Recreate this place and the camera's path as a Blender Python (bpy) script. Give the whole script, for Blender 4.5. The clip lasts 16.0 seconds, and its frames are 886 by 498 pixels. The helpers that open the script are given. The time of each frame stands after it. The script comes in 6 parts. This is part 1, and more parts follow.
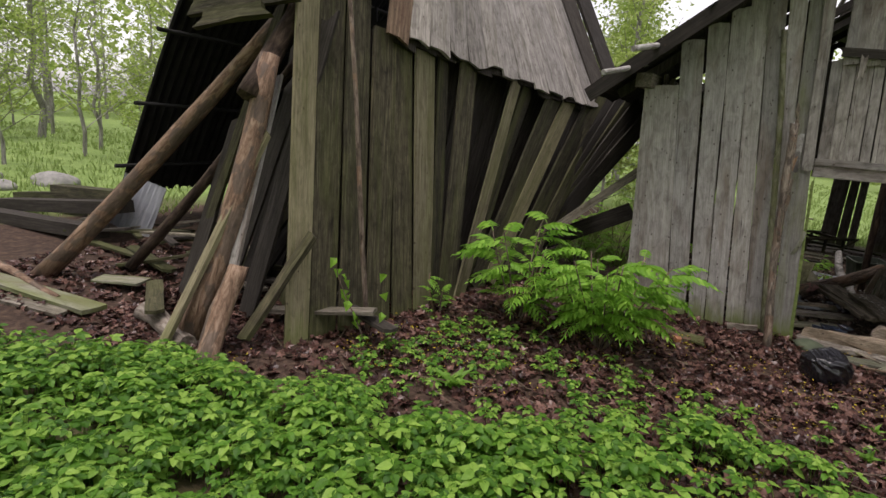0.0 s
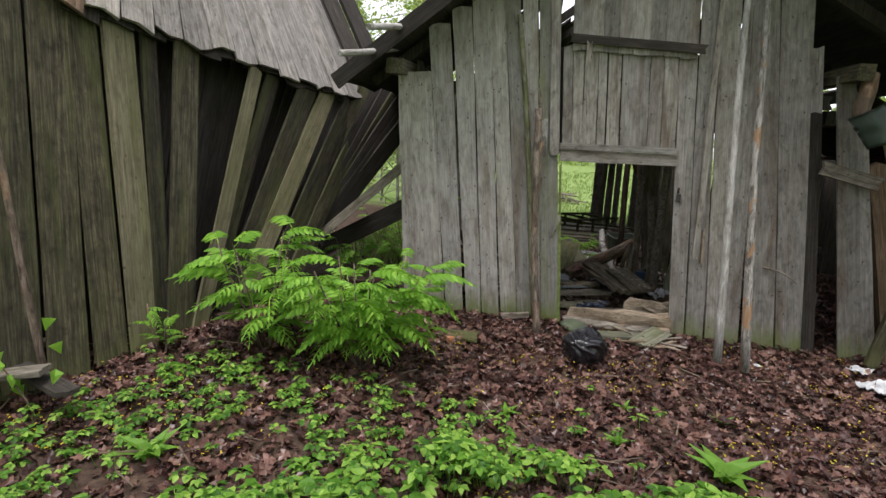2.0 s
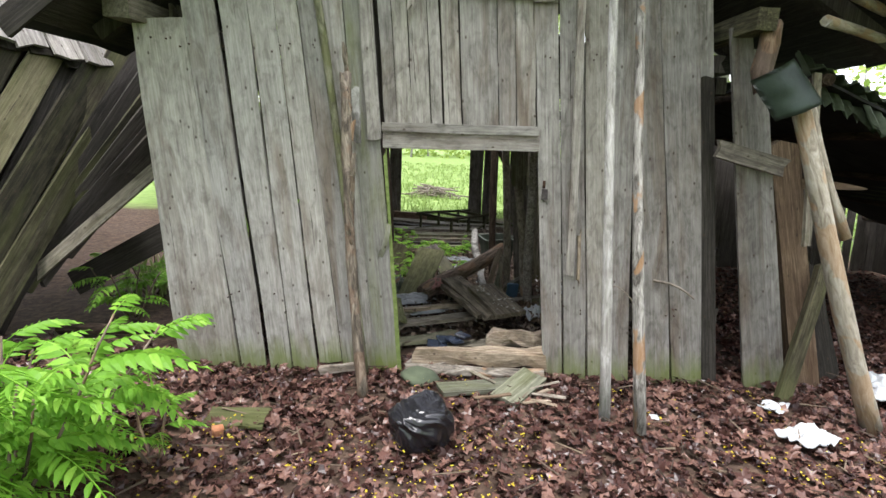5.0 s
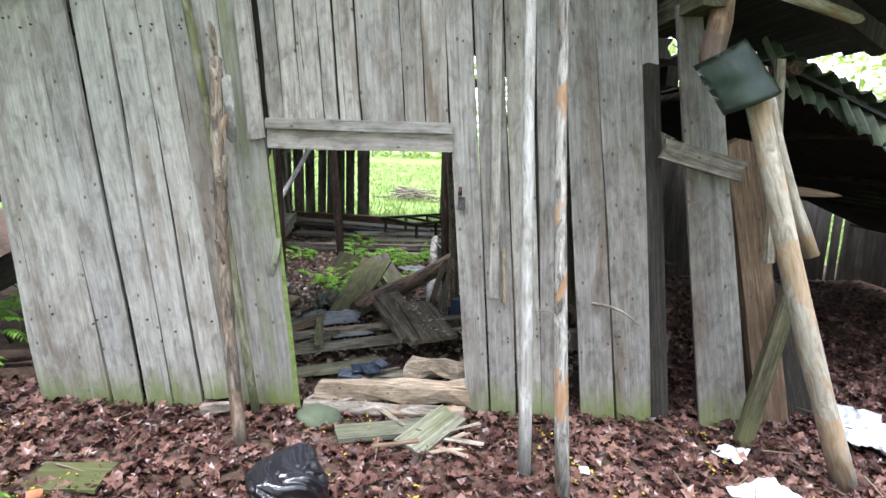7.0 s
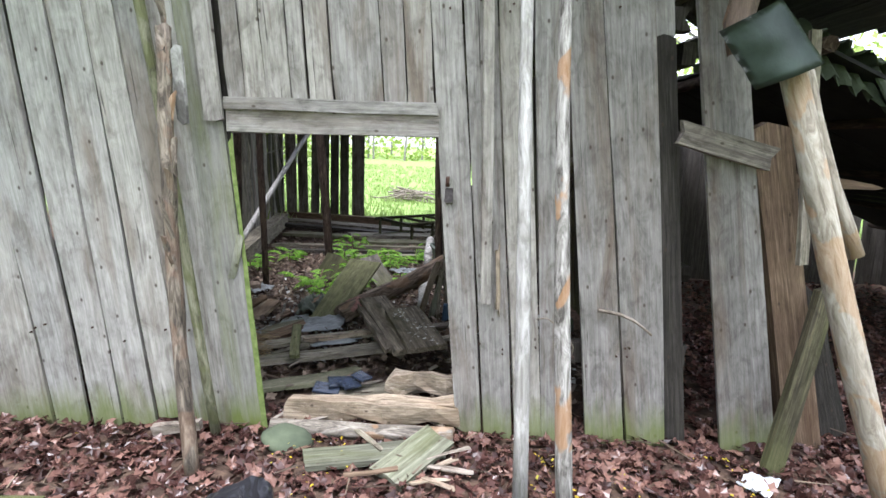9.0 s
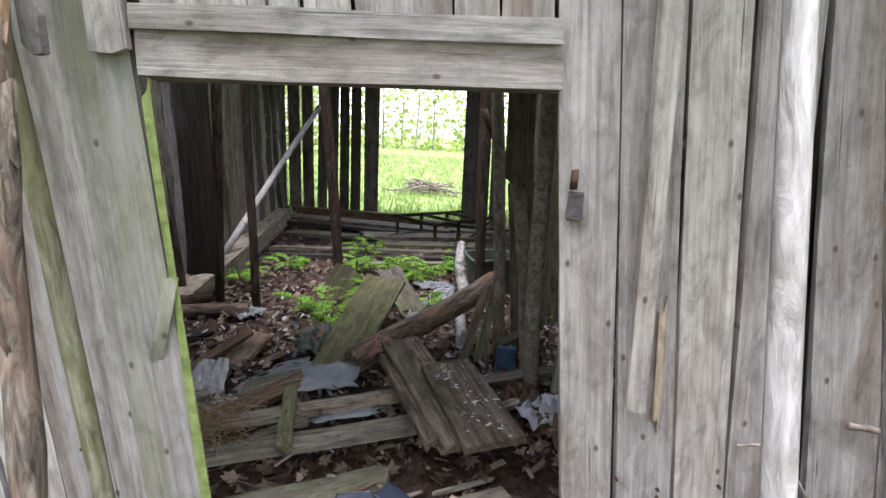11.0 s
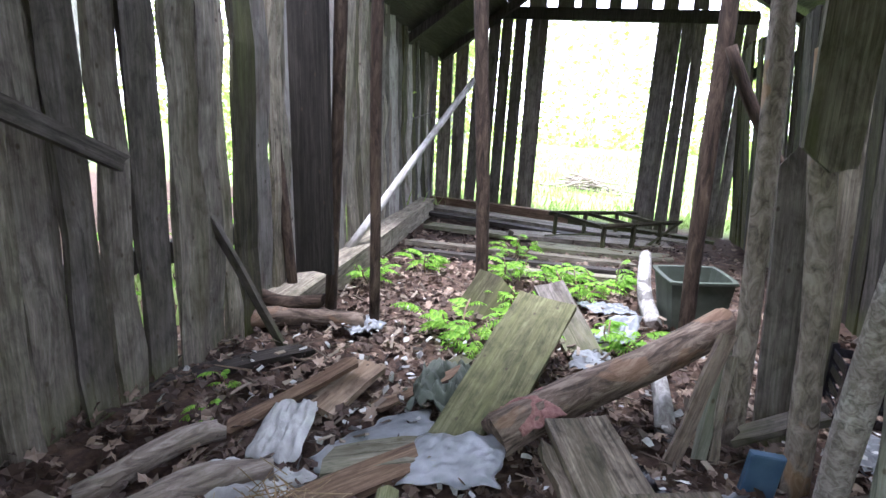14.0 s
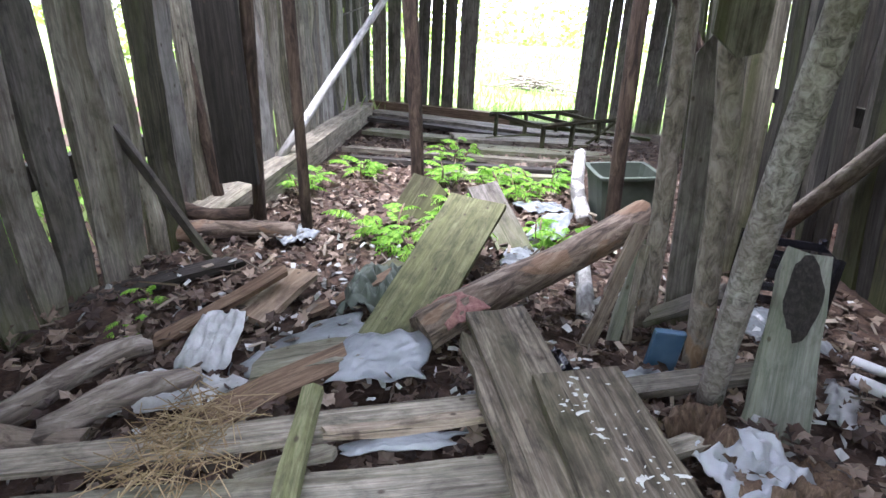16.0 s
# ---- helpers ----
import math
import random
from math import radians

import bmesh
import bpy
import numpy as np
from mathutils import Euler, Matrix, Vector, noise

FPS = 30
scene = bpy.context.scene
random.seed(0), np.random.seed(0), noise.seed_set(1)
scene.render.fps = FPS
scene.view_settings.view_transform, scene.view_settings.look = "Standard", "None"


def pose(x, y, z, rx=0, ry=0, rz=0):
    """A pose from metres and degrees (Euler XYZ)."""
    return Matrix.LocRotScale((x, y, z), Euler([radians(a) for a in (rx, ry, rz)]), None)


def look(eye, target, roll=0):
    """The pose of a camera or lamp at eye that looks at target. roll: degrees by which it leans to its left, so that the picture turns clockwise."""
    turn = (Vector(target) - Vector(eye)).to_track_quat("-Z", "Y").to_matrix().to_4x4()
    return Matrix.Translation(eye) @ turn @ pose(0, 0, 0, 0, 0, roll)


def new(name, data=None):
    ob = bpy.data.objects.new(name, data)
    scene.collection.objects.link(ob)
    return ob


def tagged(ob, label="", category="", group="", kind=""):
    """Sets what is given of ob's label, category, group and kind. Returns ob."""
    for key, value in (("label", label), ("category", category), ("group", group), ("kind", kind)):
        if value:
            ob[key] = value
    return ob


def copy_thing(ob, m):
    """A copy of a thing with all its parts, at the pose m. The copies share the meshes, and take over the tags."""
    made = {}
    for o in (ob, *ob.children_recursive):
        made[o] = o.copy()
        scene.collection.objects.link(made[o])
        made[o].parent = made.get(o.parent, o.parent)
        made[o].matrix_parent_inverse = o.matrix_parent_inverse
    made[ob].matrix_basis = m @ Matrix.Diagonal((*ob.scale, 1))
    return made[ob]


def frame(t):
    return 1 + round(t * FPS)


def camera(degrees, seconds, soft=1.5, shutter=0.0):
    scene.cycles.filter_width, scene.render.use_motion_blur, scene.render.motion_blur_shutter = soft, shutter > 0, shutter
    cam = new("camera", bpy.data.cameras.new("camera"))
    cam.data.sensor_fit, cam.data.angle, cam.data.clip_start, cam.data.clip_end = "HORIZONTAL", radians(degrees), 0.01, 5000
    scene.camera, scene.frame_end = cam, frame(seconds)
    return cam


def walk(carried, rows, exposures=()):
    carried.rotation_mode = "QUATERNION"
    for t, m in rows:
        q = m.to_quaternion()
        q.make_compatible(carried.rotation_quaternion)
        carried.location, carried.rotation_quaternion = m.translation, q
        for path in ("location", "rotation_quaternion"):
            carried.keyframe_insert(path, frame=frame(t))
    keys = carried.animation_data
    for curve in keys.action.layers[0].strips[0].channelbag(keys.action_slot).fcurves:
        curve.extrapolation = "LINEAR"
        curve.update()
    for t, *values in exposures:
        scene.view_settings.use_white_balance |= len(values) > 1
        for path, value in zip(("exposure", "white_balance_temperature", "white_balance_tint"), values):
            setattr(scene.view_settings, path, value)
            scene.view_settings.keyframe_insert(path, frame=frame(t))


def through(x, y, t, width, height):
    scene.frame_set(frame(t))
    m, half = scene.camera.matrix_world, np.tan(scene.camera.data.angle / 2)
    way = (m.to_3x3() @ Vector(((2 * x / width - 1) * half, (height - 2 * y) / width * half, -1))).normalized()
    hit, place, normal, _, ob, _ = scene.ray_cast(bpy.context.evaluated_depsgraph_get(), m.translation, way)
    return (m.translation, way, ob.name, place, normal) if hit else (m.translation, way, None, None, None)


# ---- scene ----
cam = camera(80.0, 16.0)
PATH = [
    (0, (-0.551, -6.191, 1.819), (-1.49, -4.485, 1.361), 5.2),
    (0.5, (-0.439, -6.053, 1.823), (-1.251, -4.28, 1.38), 5.1),
    (1, (-0.288, -5.841, 1.803), (-0.957, -4.002, 1.389), 4.5),
    (1.5, (-0.201, -5.667, 1.79), (-0.709, -3.775, 1.389), 4.0),
    (2, (-0.168, -5.352, 1.765), (-0.507, -3.422, 1.365), 3.5),
    (2.5, (-0.123, -5.088, 1.736), (-0.303, -3.135, 1.345), 3.1),
    (3, (-0.048, -4.808, 1.726), (-0.109, -2.848, 1.333), 2.8),
    (3.5, (0.064, -4.525, 1.724), (0.058, -2.564, 1.33), 2.7),
    (4, (0.145, -4.25, 1.711), (0.164, -2.29, 1.314), 2.6),
    (6.5, (0.812, -3.196, 1.698), (0.854, -1.236, 1.305), 2.3),
    (7, (0.96, -3.154, 1.711), (1.002, -1.193, 1.32), 2.3),
    (7.5, (1.063, -3.142, 1.715), (1.105, -1.181, 1.327), 2.3),
    (8, (1.127, -3.147, 1.696), (1.172, -1.184, 1.314), 2.3),
    (8.5, (1.133, -3.055, 1.67), (1.172, -1.091, 1.291), 2.3),
    (9, (1.057, -2.772, 1.616), (1.092, -0.809, 1.236), 2.4),
    (11.3, (0.749, -1.227, 1.505), (0.745, 0.727, 1.078), 2.9),
    (11.5, (0.731, -1.102, 1.487), (0.709, 0.85, 1.052), 2.8),
    (12, (0.672, -0.844, 1.484), (0.568, 1.102, 1.035), 3.0),
    (12.5, (0.595, -0.612, 1.464), (0.381, 1.325, 1.014), 3.0),
    (13, (0.562, -0.417, 1.406), (0.236, 1.507, 0.969), 3.0),
    (13.5, (0.543, -0.286, 1.348), (0.101, 1.615, 0.911), 3.3),
    (14, (0.525, -0.222, 1.312), (0.001, 1.654, 0.858), 3.6),
    (14.5, (0.531, -0.187, 1.293), (-0.022, 1.664, 0.773), 3.7),
    (15, (0.573, -0.18, 1.284), (0.061, 1.649, 0.66), 3.7),
    (15.5, (0.608, -0.173, 1.283), (0.19, 1.646, 0.563), 3.3),
    (16, (0.642, -0.184, 1.288), (0.333, 1.634, 0.515), 2.9),
]
EXPOSURES = [(0.0, 0.72, 6700, 20), (1.0, 0.82, 6600, 18), (1.5, 1.02, 6500, 16), (2.0, 1.17, 6450, 15), (3.0, 1.4, 6500, 13), (4.0, 1.65, 6600, 11), (6.3, 2.43, 5830, 15), (9.0, 2.52, 5850, 15), (11.3, 2.5, 6000, 24), (12.2, 2.77, 5950, 30), (12.8, 3.12, 5750, 30), (13.6, 3.72, 5550, 24), (16.0, 4.0, 5600, 21)]
walk(cam, [(t, look(eye, target, roll)) for t, eye, target, roll in PATH], EXPOSURES)

# ---- light: bright overcast sky ----
world = bpy.data.worlds.new("overcast")
scene.world = world
world.use_nodes = True
wn = world.node_tree
sky = wn.nodes.new("ShaderNodeTexSky")
sky.sky_type = "NISHITA"
sky.sun_disc = False
sky.sun_elevation, sky.sun_rotation = radians(75), radians(150)
sky.air_density, sky.dust_density = 1.0, 1.5
hsv = wn.nodes.new("ShaderNodeHueSaturation")
hsv.inputs["Saturation"].default_value = 0.18
wn.links.new(sky.outputs[0], hsv.inputs["Color"])
wn.links.new(hsv.outputs[0], wn.nodes["Background"].inputs[0])
wn.nodes["Background"].inputs[1].default_value = 0.15
sun = new("sun", bpy.data.lights.new("sun", "SUN"))
sun.data.energy, sun.data.angle, sun.data.color = 1.5, radians(25), (1.0, 0.96, 0.9)
sun.matrix_world = look((-4, -6, 28), (0, 0, 0))


# ---- materials ----
def nodes_of(name, rough=0.85, metal=0.0):
    m = bpy.data.materials.new(name)
    m.use_nodes = True
    t = m.node_tree
    b = t.nodes["Principled BSDF"]
    b.inputs["Roughness"].default_value = rough
    b.inputs["Metallic"].default_value = metal
    b.inputs["Specular IOR Level"].default_value = 0.25
    return m, t, b


def coords(t, scale, source="Object", spread=True):
    """Mapped coordinates, shifted by each object's own random number."""
    tc = t.nodes.new("ShaderNodeTexCoord")
    mp = t.nodes.new("ShaderNodeMapping")
    mp.inputs["Scale"].default_value = scale
    t.links.new(tc.outputs[source], mp.inputs["Vector"])
    if spread:
        oi = t.nodes.new("ShaderNodeObjectInfo")
        k = t.nodes.new("ShaderNodeMath")
        k.operation = "MULTIPLY"
        k.inputs[1].default_value = 53.0
        t.links.new(oi.outputs["Random"], k.inputs[0])
        t.links.new(k.outputs[0], mp.inputs["Location"])
    return mp.outputs[0]


def noise_of(t, vec, scale=1.0, detail=4.0, rough=0.6, distort=0.0):
    n = t.nodes.new("ShaderNodeTexNoise")
    n.inputs["Scale"].default_value = scale
    n.inputs["Detail"].default_value = detail
    n.inputs["Roughness"].default_value = rough
    n.inputs["Distortion"].default_value = distort
    t.links.new(vec, n.inputs["Vector"])
    return n.outputs["Fac"]


def ramp(t, fac, stops):
    r = t.nodes.new("ShaderNodeValToRGB")
    e = r.color_ramp.elements
    while len(e) < len(stops):
        e.new(0.5)
    for el, (p, c) in zip(e, stops):
        el.position = p
        el.color = (*c, 1) if len(c) == 3 else c
    t.links.new(fac, r.inputs[0])
    return r.outputs[0]


def mix(t, fac, a, b, mode="MIX"):
    m = t.nodes.new("ShaderNodeMix")
    m.data_type, m.blend_type = "RGBA", mode
    for socket, v in ((m.inputs[0], fac), (m.inputs[6], a), (m.inputs[7], b)):
        if isinstance(v, (int, float)):
            socket.default_value = v
        elif isinstance(v, tuple):
            socket.default_value = (*v, 1)
        else:
            t.links.new(v, socket)
    return m.outputs[2]


def math_of(t, op, a, b=0.0):
    m = t.nodes.new("ShaderNodeMath")
    m.operation = op
    m.use_clamp = op in ("MULTIPLY", "SUBTRACT", "ADD")
    for s, v in zip(m.inputs, (a, b)):
        if isinstance(v, (int, float)):
            s.default_value = v
        else:
            t.links.new(v, s)
    return m.outputs[0]


def bumped(t, b, height, strength=0.4, dist=0.01):
    n = t.nodes.new("ShaderNodeBump")
    n.inputs["Strength"].default_value = strength
    n.inputs["Distance"].default_value = dist
    t.links.new(height, n.inputs["Height"])
    t.links.new(n.outputs[0], b.inputs["Normal"])


def world_height(t):
    g = t.nodes.new("ShaderNodeNewGeometry")
    s = t.nodes.new("ShaderNodeSeparateXYZ")
    t.links.new(g.outputs["Position"], s.inputs[0])
    return s.outputs[2]


def wood(name, dark, mid, light, stain=(0.09, 0.06, 0.04), stained=0.5, algae=0.0, moss_foot=0.0, rough=0.85, spread=0.68, blotch=0.72):
    """Weathered sawn wood with the grain along the piece's own z."""
    m, t, b = nodes_of(name, rough)
    v = coords(t, (42, 42, 1.5))
    grain = noise_of(t, v, 1.6, 8, 0.72, 0.5)
    col = ramp(t, grain, [(0.30, dark), (0.48, mid), (0.66, light)])
    oi = t.nodes.new("ShaderNodeObjectInfo")
    tone = ramp(t, oi.outputs["Random"], [(0.0, (spread, spread * 0.98, spread * 0.96)), (0.5, (0.95, 0.94, 0.93)), (1.0, (1.14, 1.11, 1.05))])
    col = mix(t, 1.0, col, tone, "MULTIPLY")
    big = noise_of(t, coords(t, (5, 5, 0.9)), 1.0, 5, 0.6, 0.8)
    col = mix(t, math_of(t, "MULTIPLY", ramp(t, big, [(0.50, (0, 0, 0)), (0.68, (1, 1, 1))]), stained), col, stain)
    mott = noise_of(t, coords(t, (16, 16, 7)), 1.0, 6, 0.7, 0.6)
    col = mix(t, 1.0, col, ramp(t, mott, [(0.34, (blotch, blotch * 0.985, blotch * 0.97)), (0.5, (0.97, 0.97, 0.97)), (0.66, (1.82 - blotch, 1.82 - blotch, 1.82 - blotch))]), "MULTIPLY")
    streak = noise_of(t, coords(t, (75, 75, 1.1)), 1.0, 3, 0.5, 0.2)
    crack = ramp(t, streak, [(0.27, (1, 1, 1)), (0.32, (0, 0, 0))])
    col = mix(t, math_of(t, "MULTIPLY", crack, 0.75), col, (0.025, 0.02, 0.017))
    vo = t.nodes.new("ShaderNodeTexVoronoi")
    vo.inputs["Scale"].default_value = 1.0
    vo.voronoi_dimensions = "2D"
    sp, cb = t.nodes.new("ShaderNodeSeparateXYZ"), t.nodes.new("ShaderNodeCombineXYZ")
    t.links.new(coords(t, (5, 5, 3.2)), sp.inputs[0])
    t.links.new(sp.outputs[0], cb.inputs[0])
    t.links.new(sp.outputs[2], cb.inputs[1])
    t.links.new(cb.outputs[0], vo.inputs["Vector"])
    knot = ramp(t, vo.outputs["Distance"], [(0.02, (1, 1, 1)), (0.045, (0, 0, 0))])
    col = mix(t, math_of(t, "MULTIPLY", knot, 0.8), col, (0.05, 0.035, 0.025))
    if algae:
        a = noise_of(t, coords(t, (7, 7, 0.8)), 1.0, 4, 0.6, 0.5)
        col = mix(t, math_of(t, "MULTIPLY", ramp(t, a, [(0.45, (0, 0, 0)), (0.7, (1, 1, 1))]), algae), col, (0.11, 0.13, 0.035))
    if moss_foot:
        z = world_height(t)
        n2 = noise_of(t, coords(t, (9, 9, 1.5)), 1.0, 4, 0.6, 0.6)
        foot = ramp(t, math_of(t, "ADD", math_of(t, "MULTIPLY", z, 1.0), math_of(t, "MULTIPLY", n2, 0.5)), [(0.28, (1, 1, 1)), (0.5, (0, 0, 0))])
        col = mix(t, math_of(t, "MULTIPLY", foot, moss_foot), col, (0.13, 0.16, 0.04))
    t.links.new(col, b.inputs["Base Color"])
    h = math_of(t, "SUBTRACT", grain, math_of(t, "MULTIPLY", crack, 0.9))
    bumped(t, b, h, 0.55, 0.012)
    return m


def bark(name, dark, mid, light, patch=None, patched=0.0, rough=0.9, scale=1.0, low=0.52, stretch=3.5):
    """Round timber: streaked along z, flaking in patches."""
    m, t, b = nodes_of(name, rough)
    n = noise_of(t, coords(t, (16 * scale, 16 * scale, stretch * scale)), 1.5, 6, 0.7, 1.0)
    col = ramp(t, n, [(0.36, dark), (0.5, mid), (0.64, light)])
    if patch:
        q = noise_of(t, coords(t, (5, 5, 3.2)), 1.3, 3, 0.5, 0.5)
        col = mix(t, math_of(t, "MULTIPLY", ramp(t, q, [(low, (0, 0, 0)), (low + 0.04, (1, 1, 1))]), patched), col, patch)
    t.links.new(col, b.inputs["Base Color"])
    bumped(t, b, n, 0.7, 0.015)
    return m


def leafy(name, low, mid, high, rough=0.5, through=0.45, islands=True):
    """Leaf blades: each one its own green, light passing through."""
    m, t, b = nodes_of(name, rough)
    g = t.nodes.new("ShaderNodeNewGeometry")
    fac = g.outputs["Random Per Island"]
    col = ramp(t, fac, [(0.0, low), (0.5, mid), (1.0, high)])
    v = noise_of(t, coords(t, (30, 30, 30), spread=False), 1.0, 2)
    col = mix(t, math_of(t, "MULTIPLY", v, 0.35), col, low)
    t.links.new(col, b.inputs["Base Color"])
    tr = t.nodes.new("ShaderNodeBsdfTranslucent")
    t.links.new(col, tr.inputs[0])
    ms = t.nodes.new("ShaderNodeMixShader")
    ms.inputs[0].default_value = through
    t.links.new(b.outputs[0], ms.inputs[1])
    t.links.new(tr.outputs[0], ms.inputs[2])
    t.links.new(ms.outputs[0], t.nodes["Material Output"].inputs[0])
    return m


def plain(name, low, high, rough=0.6, metal=0.0, scale=8.0, strength=0.3, spec=0.3):
    m, t, b = nodes_of(name, rough, metal)
    b.inputs["Specular IOR Level"].default_value = spec
    n = noise_of(t, coords(t, (scale, scale, scale)), 1.0, 5, 0.6, 0.4)
    t.links.new(ramp(t, n, [(0.3, low), (0.7, high)]), b.inputs["Base Color"])
    bumped(t, b, n, strength, 0.02)
    return m


M_GREY = wood("grey_boards", (0.165, 0.157, 0.147), (0.257, 0.246, 0.230), (0.345, 0.333, 0.315), (0.112, 0.082, 0.060), 0.78, 0.0, 0.75, spread=0.6, blotch=0.62)
M_GREYPALE = wood("pale_grey_boards", (0.215, 0.208, 0.196), (0.325, 0.316, 0.300), (0.425, 0.414, 0.396), (0.15, 0.115, 0.086), 0.7, 0.0, 0.8, spread=0.68, blotch=0.66)
M_PARTITION = wood("mossy_brown_partition", (0.055, 0.05, 0.038), (0.125, 0.115, 0.09), (0.23, 0.215, 0.172), (0.06, 0.058, 0.03), 0.6, 0.3, 0.2, spread=0.5, blotch=0.5)
M_DOORBOARD = wood("mossy_edge_board", (0.20, 0.197, 0.18), (0.31, 0.305, 0.283), (0.40, 0.395, 0.37), (0.16, 0.18, 0.07), 0.55, 0.2, 0.95)
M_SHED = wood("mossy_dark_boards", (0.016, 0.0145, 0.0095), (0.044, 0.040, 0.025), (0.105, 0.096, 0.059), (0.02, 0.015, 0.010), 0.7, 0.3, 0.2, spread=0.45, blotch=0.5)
M_SHEDPALE = wood("pale_mossy_boards", (0.085, 0.078, 0.048), (0.175, 0.16, 0.10), (0.265, 0.245, 0.165), (0.06, 0.052, 0.027), 0.55, 0.35, 0.5)
M_ROOFBOARD = wood("pale_roof_boards", (0.12, 0.112, 0.104), (0.25, 0.237, 0.22), (0.38, 0.362, 0.34), (0.12, 0.112, 0.085), 0.6, 0.0, spread=0.62, blotch=0.6)
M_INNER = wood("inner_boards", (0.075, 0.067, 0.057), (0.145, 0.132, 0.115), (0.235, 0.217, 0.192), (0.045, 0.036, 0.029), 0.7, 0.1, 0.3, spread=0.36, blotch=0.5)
M_ALGAE = plain("green_algae_film", (0.10, 0.14, 0.035), (0.20, 0.25, 0.085), 0.9, 0.0, 25, 0.4)
# near-black wood; also stands in for shade behind the walls
M_DARK = wood("dark_wood_and_shade", (0.014, 0.013, 0.011), (0.034, 0.030, 0.026), (0.07, 0.063, 0.055), (0.02, 0.016, 0.012), 0.6)
M_PLANK = wood("fallen_planks", (0.085, 0.077, 0.06), (0.18, 0.163, 0.132), (0.30, 0.278, 0.23), (0.05, 0.038, 0.028), 0.75, 0.2, blotch=0.5)
M_SPATTER = wood("rotting_brown_plank", (0.04, 0.033, 0.025), (0.13, 0.108, 0.08), (0.25, 0.215, 0.165), (0.045, 0.034, 0.025), 0.85, 0.15, blotch=0.4)
M_GREENBOARD = wood("algae_board", (0.075, 0.085, 0.035), (0.14, 0.145, 0.07), (0.22, 0.22, 0.125), (0.08, 0.07, 0.04), 0.5, 0.4, blotch=0.55)
M_MOSSPLANK = wood("mossy_plank", (0.06, 0.062, 0.045), (0.125, 0.13, 0.095), (0.22, 0.225, 0.18), (0.05, 0.055, 0.025), 0.6, 0.35)
M_PALEGREEN = wood("grey_green_board", (0.12, 0.13, 0.10), (0.23, 0.245, 0.20), (0.33, 0.345, 0.29), (0.045, 0.04, 0.032), 0.5, 0.3)
M_FRESH = wood("split_pale_wood", (0.11, 0.085, 0.063), (0.23, 0.19, 0.145), (0.37, 0.315, 0.25), (0.14, 0.085, 0.045), 0.6, blotch=0.55)
M_ROT = wood("rotten_red_wood", (0.05, 0.033, 0.022), (0.115, 0.078, 0.052), (0.21, 0.155, 0.105), (0.07, 0.035, 0.02), 0.5)
M_PEELED = bark("peeled_log", (0.075, 0.045, 0.03), (0.17, 0.108, 0.07), (0.29, 0.205, 0.145), (0.07, 0.06, 0.05), 0.6, 0.75)
M_POLE = bark("grey_pole", (0.20, 0.195, 0.18), (0.34, 0.33, 0.31), (0.46, 0.45, 0.43), (0.14, 0.13, 0.11), 0.35)
M_BARKPOLE = bark("flaking_bark_pole", (0.05, 0.045, 0.038), (0.20, 0.19, 0.172), (0.38, 0.365, 0.34), (0.28, 0.15, 0.065), 0.65, low=0.57)
M_BARKLOG = bark("rotten_bark_log", (0.05, 0.045, 0.038), (0.16, 0.14, 0.115), (0.30, 0.275, 0.235), (0.33, 0.18, 0.08), 0.4)
M_MOSSPOLE = bark("mossy_thin_pole", (0.075, 0.075, 0.045), (0.16, 0.16, 0.10), (0.26, 0.255, 0.18), (0.12, 0.13, 0.05), 0.5)
M_HINGE = plain("worn_iron_plate", (0.03, 0.026, 0.027), (0.095, 0.082, 0.084), 0.8, 0.0, 30, 0.4)
M_BARK = bark("rough_bark", (0.035, 0.029, 0.023), (0.115, 0.095, 0.074), (0.25, 0.215, 0.17), (0.19, 0.115, 0.075), 0.35)
M_SLANT = bark("ochre_slanting_pole", (0.16, 0.14, 0.11), (0.28, 0.25, 0.20), (0.38, 0.355, 0.30), (0.30, 0.17, 0.07), 0.45)
M_LIGHTBARK = bark("light_bark", (0.10, 0.09, 0.075), (0.25, 0.23, 0.20), (0.40, 0.375, 0.335), (0.15, 0.12, 0.09), 0.3, scale=1.5, stretch=16.0)
M_DARKPOLE = bark("dark_pole", (0.018, 0.012, 0.009), (0.045, 0.03, 0.022), (0.09, 0.065, 0.045))
M_BROWNPOLE = bark("brown_pole", (0.045, 0.034, 0.026), (0.125, 0.094, 0.072), (0.235, 0.19, 0.15), (0.25, 0.145, 0.08), 0.35, low=0.56)
M_OCHREPOLE = bark("ochre_brown_pole", (0.095, 0.08, 0.063), (0.22, 0.19, 0.152), (0.34, 0.30, 0.25), (0.36, 0.22, 0.105), 0.5, low=0.6, stretch=8.0)
M_BIRCH = bark("birch_bark", (0.16, 0.152, 0.138), (0.27, 0.262, 0.245), (0.38, 0.372, 0.35), (0.05, 0.045, 0.04), 0.7, stretch=9.0)
M_TRUNK = bark("tree_trunk", (0.12, 0.115, 0.10), (0.22, 0.21, 0.19), (0.33, 0.32, 0.29), scale=0.5)
M_STICK = bark("grey_twigs", (0.09, 0.075, 0.06), (0.19, 0.16, 0.13), (0.30, 0.27, 0.23))
M_GROUNDELDER = leafy("ground_cover_leaves", (0.035, 0.11, 0.012), (0.12, 0.285, 0.028), (0.36, 0.57, 0.10))
M_SHRUB = leafy("shrub_leaflets", (0.12, 0.28, 0.025), (0.21, 0.43, 0.045), (0.33, 0.56, 0.085))
